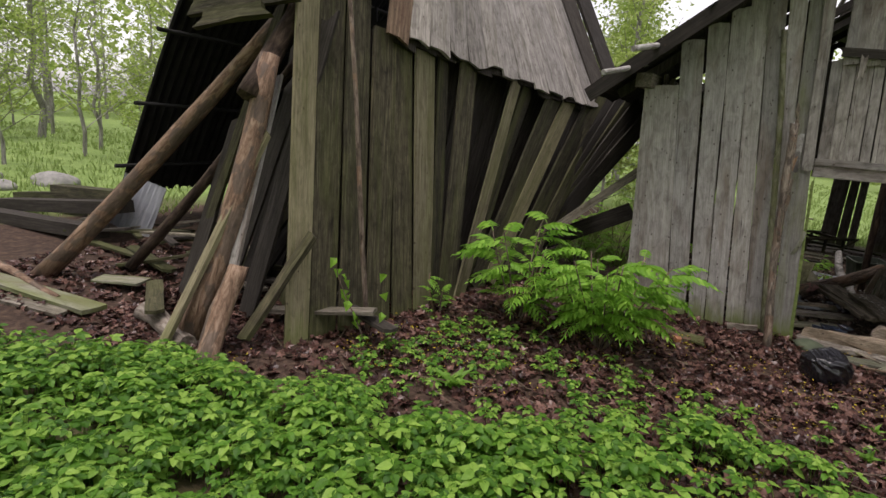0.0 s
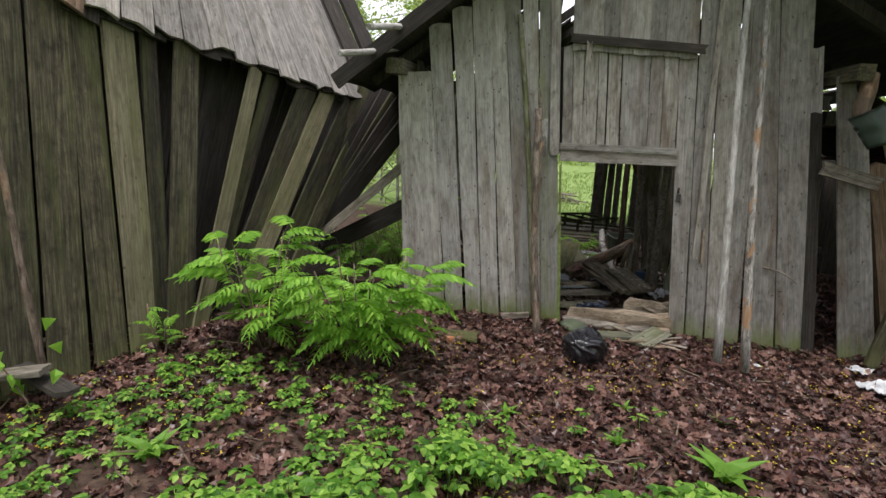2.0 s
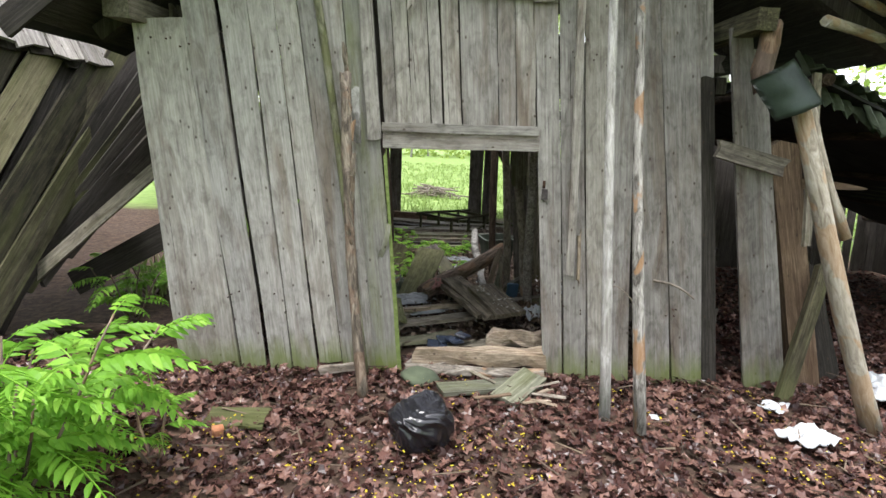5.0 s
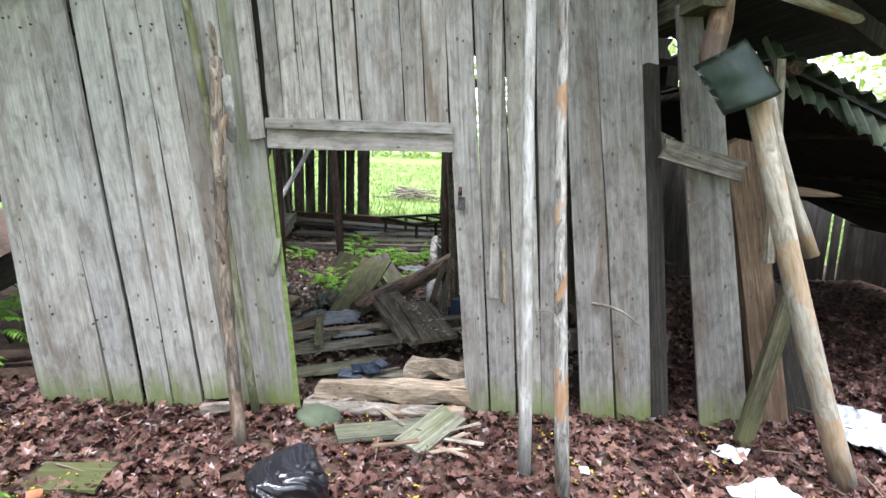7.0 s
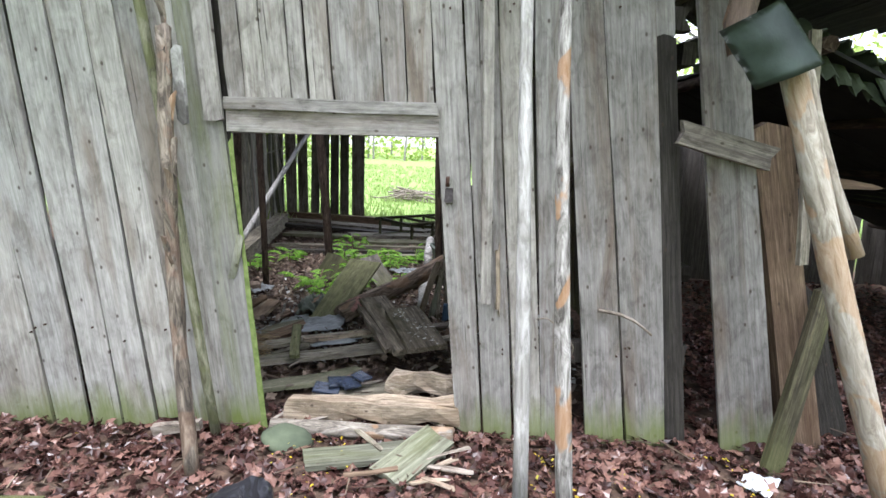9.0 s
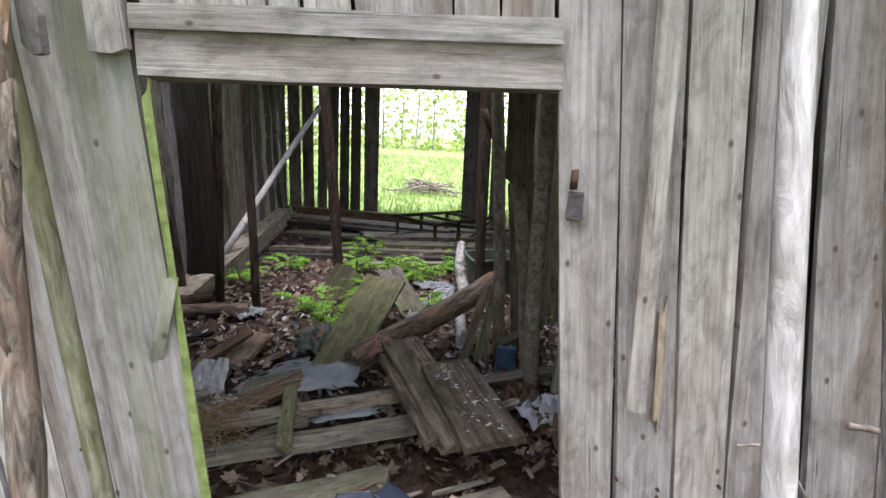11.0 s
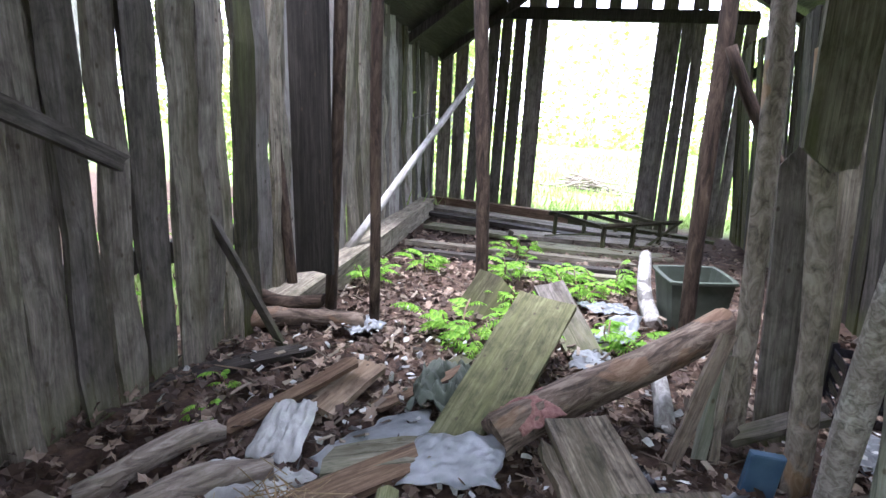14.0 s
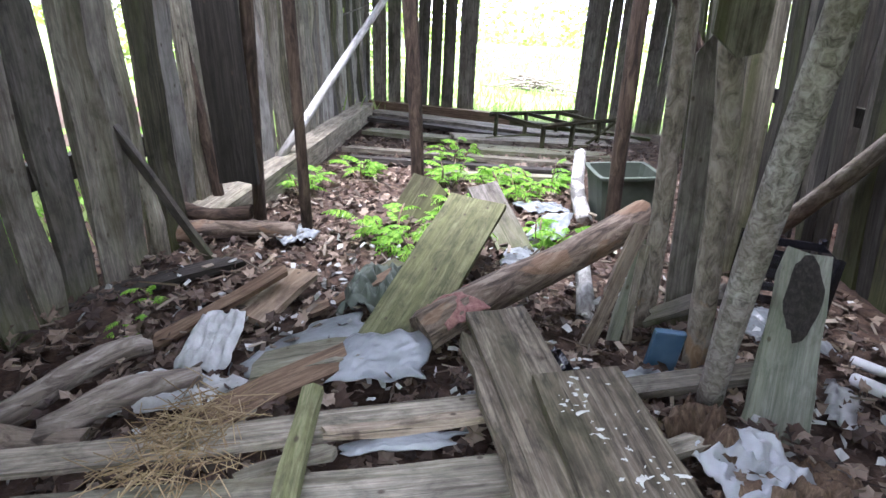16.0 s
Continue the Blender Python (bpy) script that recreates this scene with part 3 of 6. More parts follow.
# upper hatch boards hang a little proud
for i in range(8):
    xb = 0.02 + i * 0.135
    board("board", (xb + 0.06, -0.048 + 0.007 * (i % 2), 2.66 - 0.005 * i), (xb - 0.02, -0.048 + 0.007 * (i % 2), 3.95), 0.139, 0.02, M_GREY, front, jag=0.008, rng=RNG)
board("hatch_rail", (-0.02, -0.075, 2.765), (1.16, -0.07, 2.70), 0.075, 0.03, M_DARK, front, side=(0, 0, 1), label="dark hatch rail", rng=RNG)
board("cleat", (0.16, -0.075, 2.54), (0.155, -0.075, 2.73), 0.05, 0.025, M_GREY, front, rng=RNG)
board("split_edge", (1.418, -0.028, 0.74), (1.398, -0.028, 1.11), 0.022, 0.014, M_FRESH, front, jag=0.03, rng=RNG, label="orange split wood edge")
# lintel of two squared timbers
lintel = holder("lintel", (0.5, 0.03, 1.7), "weathered two-piece door lintel of squared timber", "lintel", kind="structure")
board("timber", (-0.01, 0.03, 1.704), (1.06, 0.03, 1.722), 0.118, 0.12, M_GREY, lintel, side=(0, 0, 1), rng=RNG, jag=0.005)
board("timber", (-0.02, -0.02, 1.785), (1.05, -0.02, 1.80), 0.062, 0.05, M_GREY, lintel, side=(0, 0, 1), rng=RNG, jag=0.005)
# the wall plate's sawn end, proud of the corner
tagged(board("beam_end", (-1.66, -0.20, 2.45), (-1.60, 1.1, 2.48), 0.16, 0.14, M_PLANK, rng=RNG, jag=0.01), "weathered square beam end under the barn eave", "beam", kind="structure")
tagged(board("beam_end", (2.36, -0.28, 2.52), (2.30, 1.1, 2.52), 0.13, 0.13, M_SHED, rng=RNG, jag=0.01), "dark square beam end beside the lean-to", "beam", kind="structure")

# ---- barn: side and back walls, gaps of daylight between the boards ----
left = rail_wall("wall_left", [((-1.52, 0.1, 0.6), (-1.52, 2.4, 0.6), 0.11, 0.05, (0, 0, 1)), ((-1.52, 2.4, 0.6), (-2.2, 8.0, 0.6), 0.11, 0.05, (0, 0, 1)), ((-1.6, 0.1, 2.3), (-2.28, 8.0, 2.3), 0.13, 0.08, (0, 0, 1))],
                 "gappy west barn wall of dark weathered boards")
y = 0.12
while y < 7.95:
    w = RNG.uniform(0.12, 0.2)
    x0 = -1.37 - 0.12 * max(0, y - 2.3)
    gap = RNG.choice((0.004, 0.008, 0.014, 0.022, 0.03)) if y < 6.2 else RNG.choice((0.004, 0.01, 0.016))
    lean = RNG.uniform(-0.06, 0.06)
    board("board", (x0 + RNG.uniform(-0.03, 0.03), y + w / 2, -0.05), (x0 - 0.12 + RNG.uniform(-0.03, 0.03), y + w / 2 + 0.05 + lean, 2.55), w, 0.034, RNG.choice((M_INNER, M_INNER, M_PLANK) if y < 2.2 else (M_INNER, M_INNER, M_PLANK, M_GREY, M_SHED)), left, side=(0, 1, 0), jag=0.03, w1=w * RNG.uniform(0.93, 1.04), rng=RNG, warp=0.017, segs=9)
    y += w + gap
right = rail_wall("wall_right", [((2.62, 0.4, 0.9), (2.43, 8.0, 0.9), 0.11, 0.06, (0, 0, 1)), ((2.48, 0.4, 2.2), (2.3, 8.0, 2.2), 0.13, 0.08, (0, 0, 1))],
                  "gappy east barn wall of dark weathered boards")
y = 0.42
while y < 7.9:
    w = RNG.uniform(0.13, 0.2)
    x0 = 2.62 - 0.025 * y
    gap = RNG.choice((0.0, 0.004, 0.008, 0.02))
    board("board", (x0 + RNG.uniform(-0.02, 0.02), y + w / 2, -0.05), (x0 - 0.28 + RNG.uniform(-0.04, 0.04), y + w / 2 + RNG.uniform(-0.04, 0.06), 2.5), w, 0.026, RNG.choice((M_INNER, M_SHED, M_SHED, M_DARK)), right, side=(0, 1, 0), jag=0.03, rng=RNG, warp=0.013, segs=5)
    y += w + gap
back = rail_wall("wall_back", [((-2.2, 8.0, 3.0), (2.3, 8.0, 2.92), 0.16, 0.1, (0, 0, 1))],
                 "broken back barn wall with a wide bright opening")
for xb, xt, w, top, foot in ((-2.1, -2.12, 0.16, 3.0, 0.1), (-1.86, -1.90, 0.20, 3.0, 0.1), (-1.62, -1.66, 0.19, 3.0, 0.1), (-1.40, -1.36, 0.17, 3.0, 0.12), (-1.20, -1.18, 0.17, 3.0, 0.1), (-1.0, -1.0, 0.16, 3.0, 0.1),
                             (-0.80, -0.80, 0.17, 3.0, 0.1), (-0.52, -0.53, 0.25, 3.0, 0.1), (1.25, 1.23, 0.30, 2.95, -0.25), (1.50, 1.47, 0.16, 2.95, -0.2), (1.68, 1.62, 0.14, 2.95, -0.1), (2.1, 2.05, 0.2, 2.9, -0.1),
                             (2.28, 2.24, 0.14, 2.9, -0.1)):
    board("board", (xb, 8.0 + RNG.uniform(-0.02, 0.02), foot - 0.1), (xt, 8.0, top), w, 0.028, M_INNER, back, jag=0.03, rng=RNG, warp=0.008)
for i in range(11):
    xb = -2.0 + i * 0.36 + RNG.uniform(-0.05, 0.05)
    board("board", (xb, 8.06, 3.02), (xb - 0.03, 8.06, min(4.3, 3.3 + 0.6 * (2.2 - abs(xb)))), RNG.uniform(0.16, 0.3), 0.025, M_INNER, back, jag=0.03, rng=RNG)

# ---- barn roof: two slopes of boards under tarred roofing, log ends at the eave ----
roof = rail_wall("roof_barn", [((-1.95, yy, 2.32), (0.6, yy, 4.15), 0.12, 0.1, (0, 1, 0)) for yy in (0.12, 1.6, 3.2, 4.8, 6.4, 7.9)]
                 + [((0.6, yy, 4.15), (3.6, yy, 2.38), 0.12, 0.1, (0, 1, 0)) for yy in (0.12, 1.6, 3.2, 4.8, 6.4, 7.9)], "dark boarded barn roof on rough rafters")
roof["category"] = "roof"
for s in (0, 1):
    a, b = ((-2.1, 2.26), (0.62, 4.24)) if s == 0 else ((0.60, 4.24), (3.75, 2.38))
    n = 15 if s == 0 else 16
    for i in range(n):
        u0, u1 = i / n, (i + 0.98) / n
        cx, cz = a[0] + (b[0] - a[0]) * (u0 + u1) / 2, a[1] + (b[1] - a[1]) * (u0 + u1) / 2
        w = math.dist(a, b) / n * 0.99
        sd = ((b[0] - a[0]), 0, (b[1] - a[1]))
        # unseen gap left in the middle, added to light the floor
        mid = [(-0.42 + RNG.uniform(-0.08, 0.06), RNG.uniform(1.4, 2.0)), (RNG.uniform(4.2, 4.9), 8.4)] if (i % 5 if s == 0 else i % 2) else [(-0.42, 8.4)]
        # east overhang runs further out, unseen, to shade the front wall
        if s == 1 and i > 1:
            mid[0] = (-0.66 + RNG.uniform(-0.08, 0.08), mid[0][1])
        for y0, y1 in mid:
            board("roof_board", (cx, y0, cz + 0.07), (cx, y1, cz + 0.07), w, 0.03, M_DARK, roof, side=sd, rng=RNG, jag=0.03)
for a, b in (((-1.863, -1.1, 2.414), (-1.60, 0.5, 2.735)), ((-1.622, -1.08, 2.616), (-1.38, 0.5, 2.935))):
    pole("batten_pole", a, b, 0.026, 0.028, M_POLE, roof, sides=8, segs=5, wob=0.008, label="pale round roof batten end")
for i, u in enumerate((0.46, 0.66, 0.86)):
    cx, cz = -2.3 + 2.9 * u, 2.33 + 1.9 * u + 0.16
    pole("batten_pole", (cx, -0.56, cz - 0.03), (cx + 0.02, 8.4, cz), 0.035, 0.03, M_POLE, roof, sides=8, segs=5, label="pale round roof batten end")
for a, b in (((-2.13, -0.5, 2.25), (0.6, -0.5, 4.31)),):
    board("bargeboard", a, b, 0.14, 0.03, M_DARK, roof, side=(-0.5, 0, 0.8), rng=RNG)
cover = bmesh.new()
for (a, b) in (((-2.17, 2.28), (0.6, 4.36)), ((0.6, 4.36), (3.85, 2.45))):
    n = 26
    rows = []
    for k in range(n + 1):
        u = k / n
        # felt reaches further east of the ridge, for the same added shade
        rows.append([Vector((a[0] + (b[0] - a[0]) * u, yy + 0.05 * RNG.uniform(-1, 1), a[1] + (b[1] - a[1]) * u + 0.02 * RNG.uniform(-1, 1))) for yy in ((-0.5, -0.2, 0.1, 0.4, 0.75) if a[0] < 0 or u < 0.12 else (-0.72, -0.5, -0.1, 0.3, 0.75))])
    lay = [[[cover.verts.new(p + Vector((0, 0, dz))) for p in r] for r in rows] for dz in (0, 0.018)]
    for k in range(n):
        for j in range(4):
            cover.faces.new((lay[1][k][j], lay[1][k + 1][j], lay[1][k + 1][j + 1], lay[1][k][j + 1]))
            cover.faces.new((lay[0][k][j], lay[0][k][j + 1], lay[0][k + 1][j + 1], lay[0][k + 1][j]))
        cover.faces.new((lay[0][k][0], lay[0][k + 1][0], lay[1][k + 1][0], lay[1][k][0]))
put_mesh("roofing_felt", cover, M_ROOFDARK, roof, label="ragged black roofing felt")

# ---- collapsed west shed: leaning side wall ----
shed = holder("wall_shed", (-3.5, -3.2, 0), "leaning mossy side wall of the collapsed shed", "wall", kind="structure")
NW = Vector((-0.902, 0.348, -0.255))
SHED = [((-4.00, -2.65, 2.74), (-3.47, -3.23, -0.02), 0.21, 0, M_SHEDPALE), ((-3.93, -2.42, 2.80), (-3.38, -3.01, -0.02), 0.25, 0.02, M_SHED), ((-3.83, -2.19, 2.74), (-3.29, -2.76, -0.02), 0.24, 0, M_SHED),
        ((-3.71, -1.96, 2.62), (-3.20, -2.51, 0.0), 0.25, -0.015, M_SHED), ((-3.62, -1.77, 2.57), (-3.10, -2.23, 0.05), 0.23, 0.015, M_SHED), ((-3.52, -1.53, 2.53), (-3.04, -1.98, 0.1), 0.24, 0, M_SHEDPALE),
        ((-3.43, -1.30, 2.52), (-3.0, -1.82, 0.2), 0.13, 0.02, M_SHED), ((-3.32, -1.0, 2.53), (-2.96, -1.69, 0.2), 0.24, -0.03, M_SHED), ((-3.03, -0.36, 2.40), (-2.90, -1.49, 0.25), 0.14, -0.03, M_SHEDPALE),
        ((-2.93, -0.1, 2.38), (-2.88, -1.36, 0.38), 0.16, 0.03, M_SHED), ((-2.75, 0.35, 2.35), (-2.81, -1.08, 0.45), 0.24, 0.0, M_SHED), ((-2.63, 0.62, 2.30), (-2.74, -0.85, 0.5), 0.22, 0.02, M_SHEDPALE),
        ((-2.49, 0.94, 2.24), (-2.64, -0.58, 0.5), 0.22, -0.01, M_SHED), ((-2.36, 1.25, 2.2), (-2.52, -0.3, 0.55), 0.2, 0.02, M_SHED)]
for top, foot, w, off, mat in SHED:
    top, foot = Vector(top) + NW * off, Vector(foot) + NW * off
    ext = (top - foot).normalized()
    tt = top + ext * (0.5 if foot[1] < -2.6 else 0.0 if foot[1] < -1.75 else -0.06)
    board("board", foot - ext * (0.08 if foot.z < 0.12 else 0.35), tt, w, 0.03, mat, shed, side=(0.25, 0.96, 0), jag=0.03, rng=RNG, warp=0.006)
# the wall's far end, fallen against the barn corner, coloured dark for eave shade
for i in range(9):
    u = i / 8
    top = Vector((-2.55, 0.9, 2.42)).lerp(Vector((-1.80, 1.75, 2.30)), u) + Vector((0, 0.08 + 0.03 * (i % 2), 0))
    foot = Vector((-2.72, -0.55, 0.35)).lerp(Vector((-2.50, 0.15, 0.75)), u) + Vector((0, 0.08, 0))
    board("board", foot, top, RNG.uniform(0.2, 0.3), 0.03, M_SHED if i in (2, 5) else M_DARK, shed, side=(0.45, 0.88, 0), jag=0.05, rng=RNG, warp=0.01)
# pale roof boards that slid down over it
slid = holder("roof_shed", (-3.4, -0.5, 2.6), "pale grey boards of the slid shed roof", "roof", kind="structure")
# dark boards added behind the leaning wall to put shade in its gaps
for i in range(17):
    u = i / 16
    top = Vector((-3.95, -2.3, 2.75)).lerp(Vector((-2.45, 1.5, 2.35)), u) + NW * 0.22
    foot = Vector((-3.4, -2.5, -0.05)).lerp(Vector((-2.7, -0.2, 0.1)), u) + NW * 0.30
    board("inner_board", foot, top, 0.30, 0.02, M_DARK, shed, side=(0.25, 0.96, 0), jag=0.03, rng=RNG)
EA, EB = Vector((-3.62, -2.06, 2.60)), Vector((-2.40, 1.00, 2.22))
UPA, UPB = Vector((-0.30, 0.55, 1.10)), Vector((-1.05, 0.32, 1.85))
for i in range(13):
    u = (i + 0.5) / 13
    e = EA.lerp(EB, u)
    up = UPA.lerp(UPB, u)
    e = e - up * RNG.uniform(0.0, 0.05)
    board("roof_board", e + Vector((0.0, 0, 0.015 * (i % 2))), e + up * 1.25 + Vector((0.0, 0, 0.015 * (i % 2))), RNG.uniform(0.225, 0.248), 0.026, M_ROOFBOARD if i else M_ROT, slid, side=EB - EA, rng=RNG, jag=0.03, warp=0.007)
    # dark layer added below so that the joints show as shade
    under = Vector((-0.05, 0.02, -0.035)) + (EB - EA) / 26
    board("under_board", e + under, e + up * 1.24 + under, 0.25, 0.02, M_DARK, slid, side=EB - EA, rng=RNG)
for a, b in (((-2.45, 1.35, 2.35), (-3.35, 1.75, 3.9)), ((-2.30, 1.65, 2.4), (-3.2, 2.0, 3.95))):
    board("verge_board", a, b, 0.3, 0.05, M_DARK, slid, side=(0.4, 0.9, 0), rng=RNG)


# ---- collapsed shed: what lies inside and beside it ----
def log_thing(name, p0, p1, r0, r1, mat, label, category="log", group="", **more):
    return tagged(pole(name, p0, p1, r0, r1, mat, **more), label, category, group)


def plank_thing(name, p0, p1, w, t, mat, label, category="plank", group="", side=(1, 0, 0), **more):
    return tagged(board(name, p0, p1, w, t, mat, side=side, rng=RNG, **more), label, category, group)


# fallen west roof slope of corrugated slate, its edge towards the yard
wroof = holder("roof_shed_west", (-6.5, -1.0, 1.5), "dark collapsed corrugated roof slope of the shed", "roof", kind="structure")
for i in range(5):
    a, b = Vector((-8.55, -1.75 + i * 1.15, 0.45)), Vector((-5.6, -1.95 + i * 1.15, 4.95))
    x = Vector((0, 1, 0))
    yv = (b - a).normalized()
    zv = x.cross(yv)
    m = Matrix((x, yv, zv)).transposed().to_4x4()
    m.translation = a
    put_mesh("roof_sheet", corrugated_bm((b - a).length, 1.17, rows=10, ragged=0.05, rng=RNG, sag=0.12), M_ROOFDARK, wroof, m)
# battens given the roof's black, shade put into their colour
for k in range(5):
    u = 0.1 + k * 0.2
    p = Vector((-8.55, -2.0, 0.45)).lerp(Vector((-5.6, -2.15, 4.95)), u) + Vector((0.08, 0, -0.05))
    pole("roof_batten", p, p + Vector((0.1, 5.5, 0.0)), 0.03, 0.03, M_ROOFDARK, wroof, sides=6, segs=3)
# shed roof's east half, added unseen behind the leaning wall to block light
for i in range(6):
    u = i / 5
    a = Vector((-3.9, -2.6, 3.1)).lerp(Vector((-2.9, 1.6, 2.6)), u)
    board("roof_slab", a, a + Vector((-1.9, -0.1 + 0.3 * u, 1.7)), 0.85, 0.04, M_DARK, wroof, side=(0.25, 0.95, 0), rng=RNG)
# black wall added inside; its colour stands in for deep shade
nwall = holder("wall_shed_back", (-5.5, 2.6, 1.2), "black wall added for shade inside the collapsed shed", "wall", kind="structure")
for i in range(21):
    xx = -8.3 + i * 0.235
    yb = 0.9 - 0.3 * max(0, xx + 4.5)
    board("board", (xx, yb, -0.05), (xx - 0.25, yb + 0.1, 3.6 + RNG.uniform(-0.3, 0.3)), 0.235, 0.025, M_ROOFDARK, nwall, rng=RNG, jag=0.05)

log_thing("leaning_log", (-6.43, -3.79, -0.02), (-4.25, -2.55, 2.75), 0.095, 0.065, M_PEELED, "ochre peeled log slanting up into the collapsed shed", bend=(0.03, 0.05), rough=0.05)
log_thing("leaning_log", (-6.0, -3.1, 0.05), (-4.4, -2.2, 2.4), 0.06, 0.05, M_DARKPOLE, "dark weathered log slanting into the collapsed shed", rough=0.05)
log_thing("leaning_log", (-4.08, -3.75, -0.02), (-4.05, -3.0, 2.25), 0.11, 0.08, M_PEELED, "pinkish peeled log standing among fallen boards", rough=0.06, bend=(0.02, 0.03))
log_thing("leaning_log", (-4.12, -3.2, 1.9), (-4.2, -2.3, 3.0), 0.09, 0.08, M_DARKPOLE, "dark rafter log under the shed roof", rough=0.06)
log_thing("stump_log", (-3.60, -3.98, -0.05), (-3.80, -3.55, 0.62), 0.09, 0.075, M_PEELED, "reddish rotten log stump in front of the shed", sides=10)
plank_thing("leaning_plank", (-4.07, -4.02, -0.02), (-3.98, -3.10, 1.62), 0.075, 0.04, M_SHEDPALE, "grey leaning plank beside the peeled log")
plank_thing("leaning_plank", (-3.80, -3.75, 0.0), (-4.12, -2.85, 2.1), 0.085, 0.03, M_GREY, "narrow grey plank leaning into the shed")
plank_thing("leaning_plank", (-3.62, -3.62, 0.1), (-3.50, -3.05, 0.85), 0.09, 0.05, M_SHED, "dark short plank propped by the shed corner")
# dark clutter added to make the inside look shaded
for i in range(26):
    bx, by = RNG.uniform(-5.4, -3.9), RNG.uniform(-3.2, -1.5)
    tx, tz = bx + RNG.uniform(-0.2, 1.0), RNG.uniform(1.2, 2.7)
    plank_thing("fallen_board", (bx, by, 0.0), (min(tx, -3.85), by + RNG.uniform(0.2, 0.9), tz), RNG.uniform(0.09, 0.2), 0.03, RNG.choice((M_SHED, M_DARK, M_DARK)), "dark fallen board leaning inside the shed", group="boards fallen in the shed", jag=0.06)
for i in range(30):
    cx, cy, an = RNG.uniform(-8.2, -4.0), RNG.uniform(-3.3, -1.2), RNG.uniform(-0.6, 0.9)
    ln = RNG.uniform(0.5, 1.5)
    z = 0.05 + 0.04 * (i % 4)
    plank_thing("ground_board", (cx, cy, ground_z(cx, cy) + z), (cx + ln * math.cos(an), cy + ln * math.sin(an), z + RNG.uniform(0.0, 0.22)), RNG.uniform(0.07, 0.17), 0.03, RNG.choice((M_SHED, M_DARK, M_PLANK)), "damp dark board lying on the shed floor", group="boards on the shed floor", side=(0, 1, 0), jag=0.05)
plank_thing("pale_slab", (-6.9, -4.2, 0.07), (-5.05, -3.95, 0.05), 0.2, 0.04, M_GREY, "long pale grey slab lying on damp leaves", side=(0, 1, 0))
plank_thing("pale_slab", (-6.5, -4.4, 0.03), (-5.2, -4.12, 0.03), 0.13, 0.03, M_PLANK, "brown slab beside the pale slab", side=(0, 1, 0))
log_thing("thin_log", (-7.4, -3.9, 0.05), (-5.5, -4.0, 0.06), 0.045, 0.03, M_PEELED, "orange peeled thin log on the ground", sides=8)
log_thing("stub_log", (-4.75, -3.72, 0.05), (-3.95, -3.85, 0.06), 0.09, 0.07, M_STICK, "short grey log lying in the leaves", sides=9)
plank_thing("flat_slab", (-5.75, -3.55, 0.09), (-5.35, -3.35, 0.1), 0.22, 0.02, M_GREY, "small pale board chip on the ground", side=(0, 1, 0))
for i, (a, b, w) in enumerate((((-9.9, -2.7, 0.12), (-7.4, -2.35, 0.42), 0.3), ((-9.6, -3.0, 0.05), (-7.3, -2.7, 0.15), 0.22), ((-10.5, -2.2, 0.1), (-8.0, -1.9, 0.42), 0.26), ((-9.8, -2.0, 0.3), (-7.7, -2.2, 0.5), 0.22))):
    plank_thing("sill_beam", a, b, w, 0.16, M_DARK if i < 2 else M_SHED, "heavy dark sill beam of the collapsed shed", "beam", "sill beams", side=(0, 1, 0))
sheet = corrugated_bm(0.75, 0.85, pitch=0.11, depth=0.02, rows=3, rng=RNG)
sm = Matrix((Vector((0.8, 0.15, -0.05)).normalized(), Vector((0.25, 0.35, 0.9)).normalized(), Vector((0.15, -0.95, 0.25)).normalized())).transposed().to_4x4()
sm.translation = (-8.25, -2.1, 0.05)
tagged(put_mesh("steel_sheet", sheet, M_STEEL, None, sm), "pale grey corrugated steel sheet leaning on rubble", "metal sheet")
log_thing("thin_sapling_trunk", (-3.09, -2.74, -0.02), (-3.62, -2.62, 2.95), 0.024, 0.018, M_BROWNPOLE, "thin brown stick leaning on the shed wall", "stick", sides=7, segs=9, wob=0.025)
for a, b in (((-3.66, -0.85, 2.98), (-3.5, -0.55, 3.1)), ((-3.46, -0.3, 2.98), (-3.38, -0.15, 2.99))):
    log_thing("roof_twig", a, b, 0.012, 0.008, M_STICK, "small dark twig lying on the roof boards", "twig", sides=6, segs=3)
for a, b, w in (((-4.95, -3.05, 2.62), (-4.0, -2.8, 2.76), 0.17), ((-4.8, -3.1, 2.50), (-4.15, -2.95, 2.60), 0.12)):
    plank_thing("eave_plank", a, b, w, 0.06, M_SHED, "rough grey plank end hanging from the shed eave", side=(0, 0.3, 1), jag=0.08, warp=0.015)
for (x, y2, r) in ((-12.3, -0.9, 0.35), (-13.6, -1.6, 0.28), (-12.0, -1.9, 0.2)):
    rock = bmesh.new()
    bmesh.ops.create_icosphere(rock, subdivisions=3, radius=r)
    for v in rock.verts:
        v.co = Vector((v.co.x * 1.4, v.co.y, v.co.z * 0.6)) * (1 + 0.22 * noise.noise(v.co * 4))
    tagged(put_mesh("field_stone", rock, M_STONE, None, pose(x, y2, ground_z(x, y2) + 0.05), smooth=True), "grey field stone lying in meadow grass", "stone", "field stones")
# loose pieces between shed and barn
plank_thing("slanting_plank", (-3.0, 0.0, 0.2), (-1.62, 0.25, 1.50), 0.09, 0.04, M_PLANK, "grey plank slanting from the ground to the barn corner")
plank_thing("dark_plank", (-2.9, 1.0, 0.3), (-1.75, 0.9, 0.95), 0.22, 0.04, M_DARK, "dark plank end sticking out beside the barn", side=(0, 0, 1))
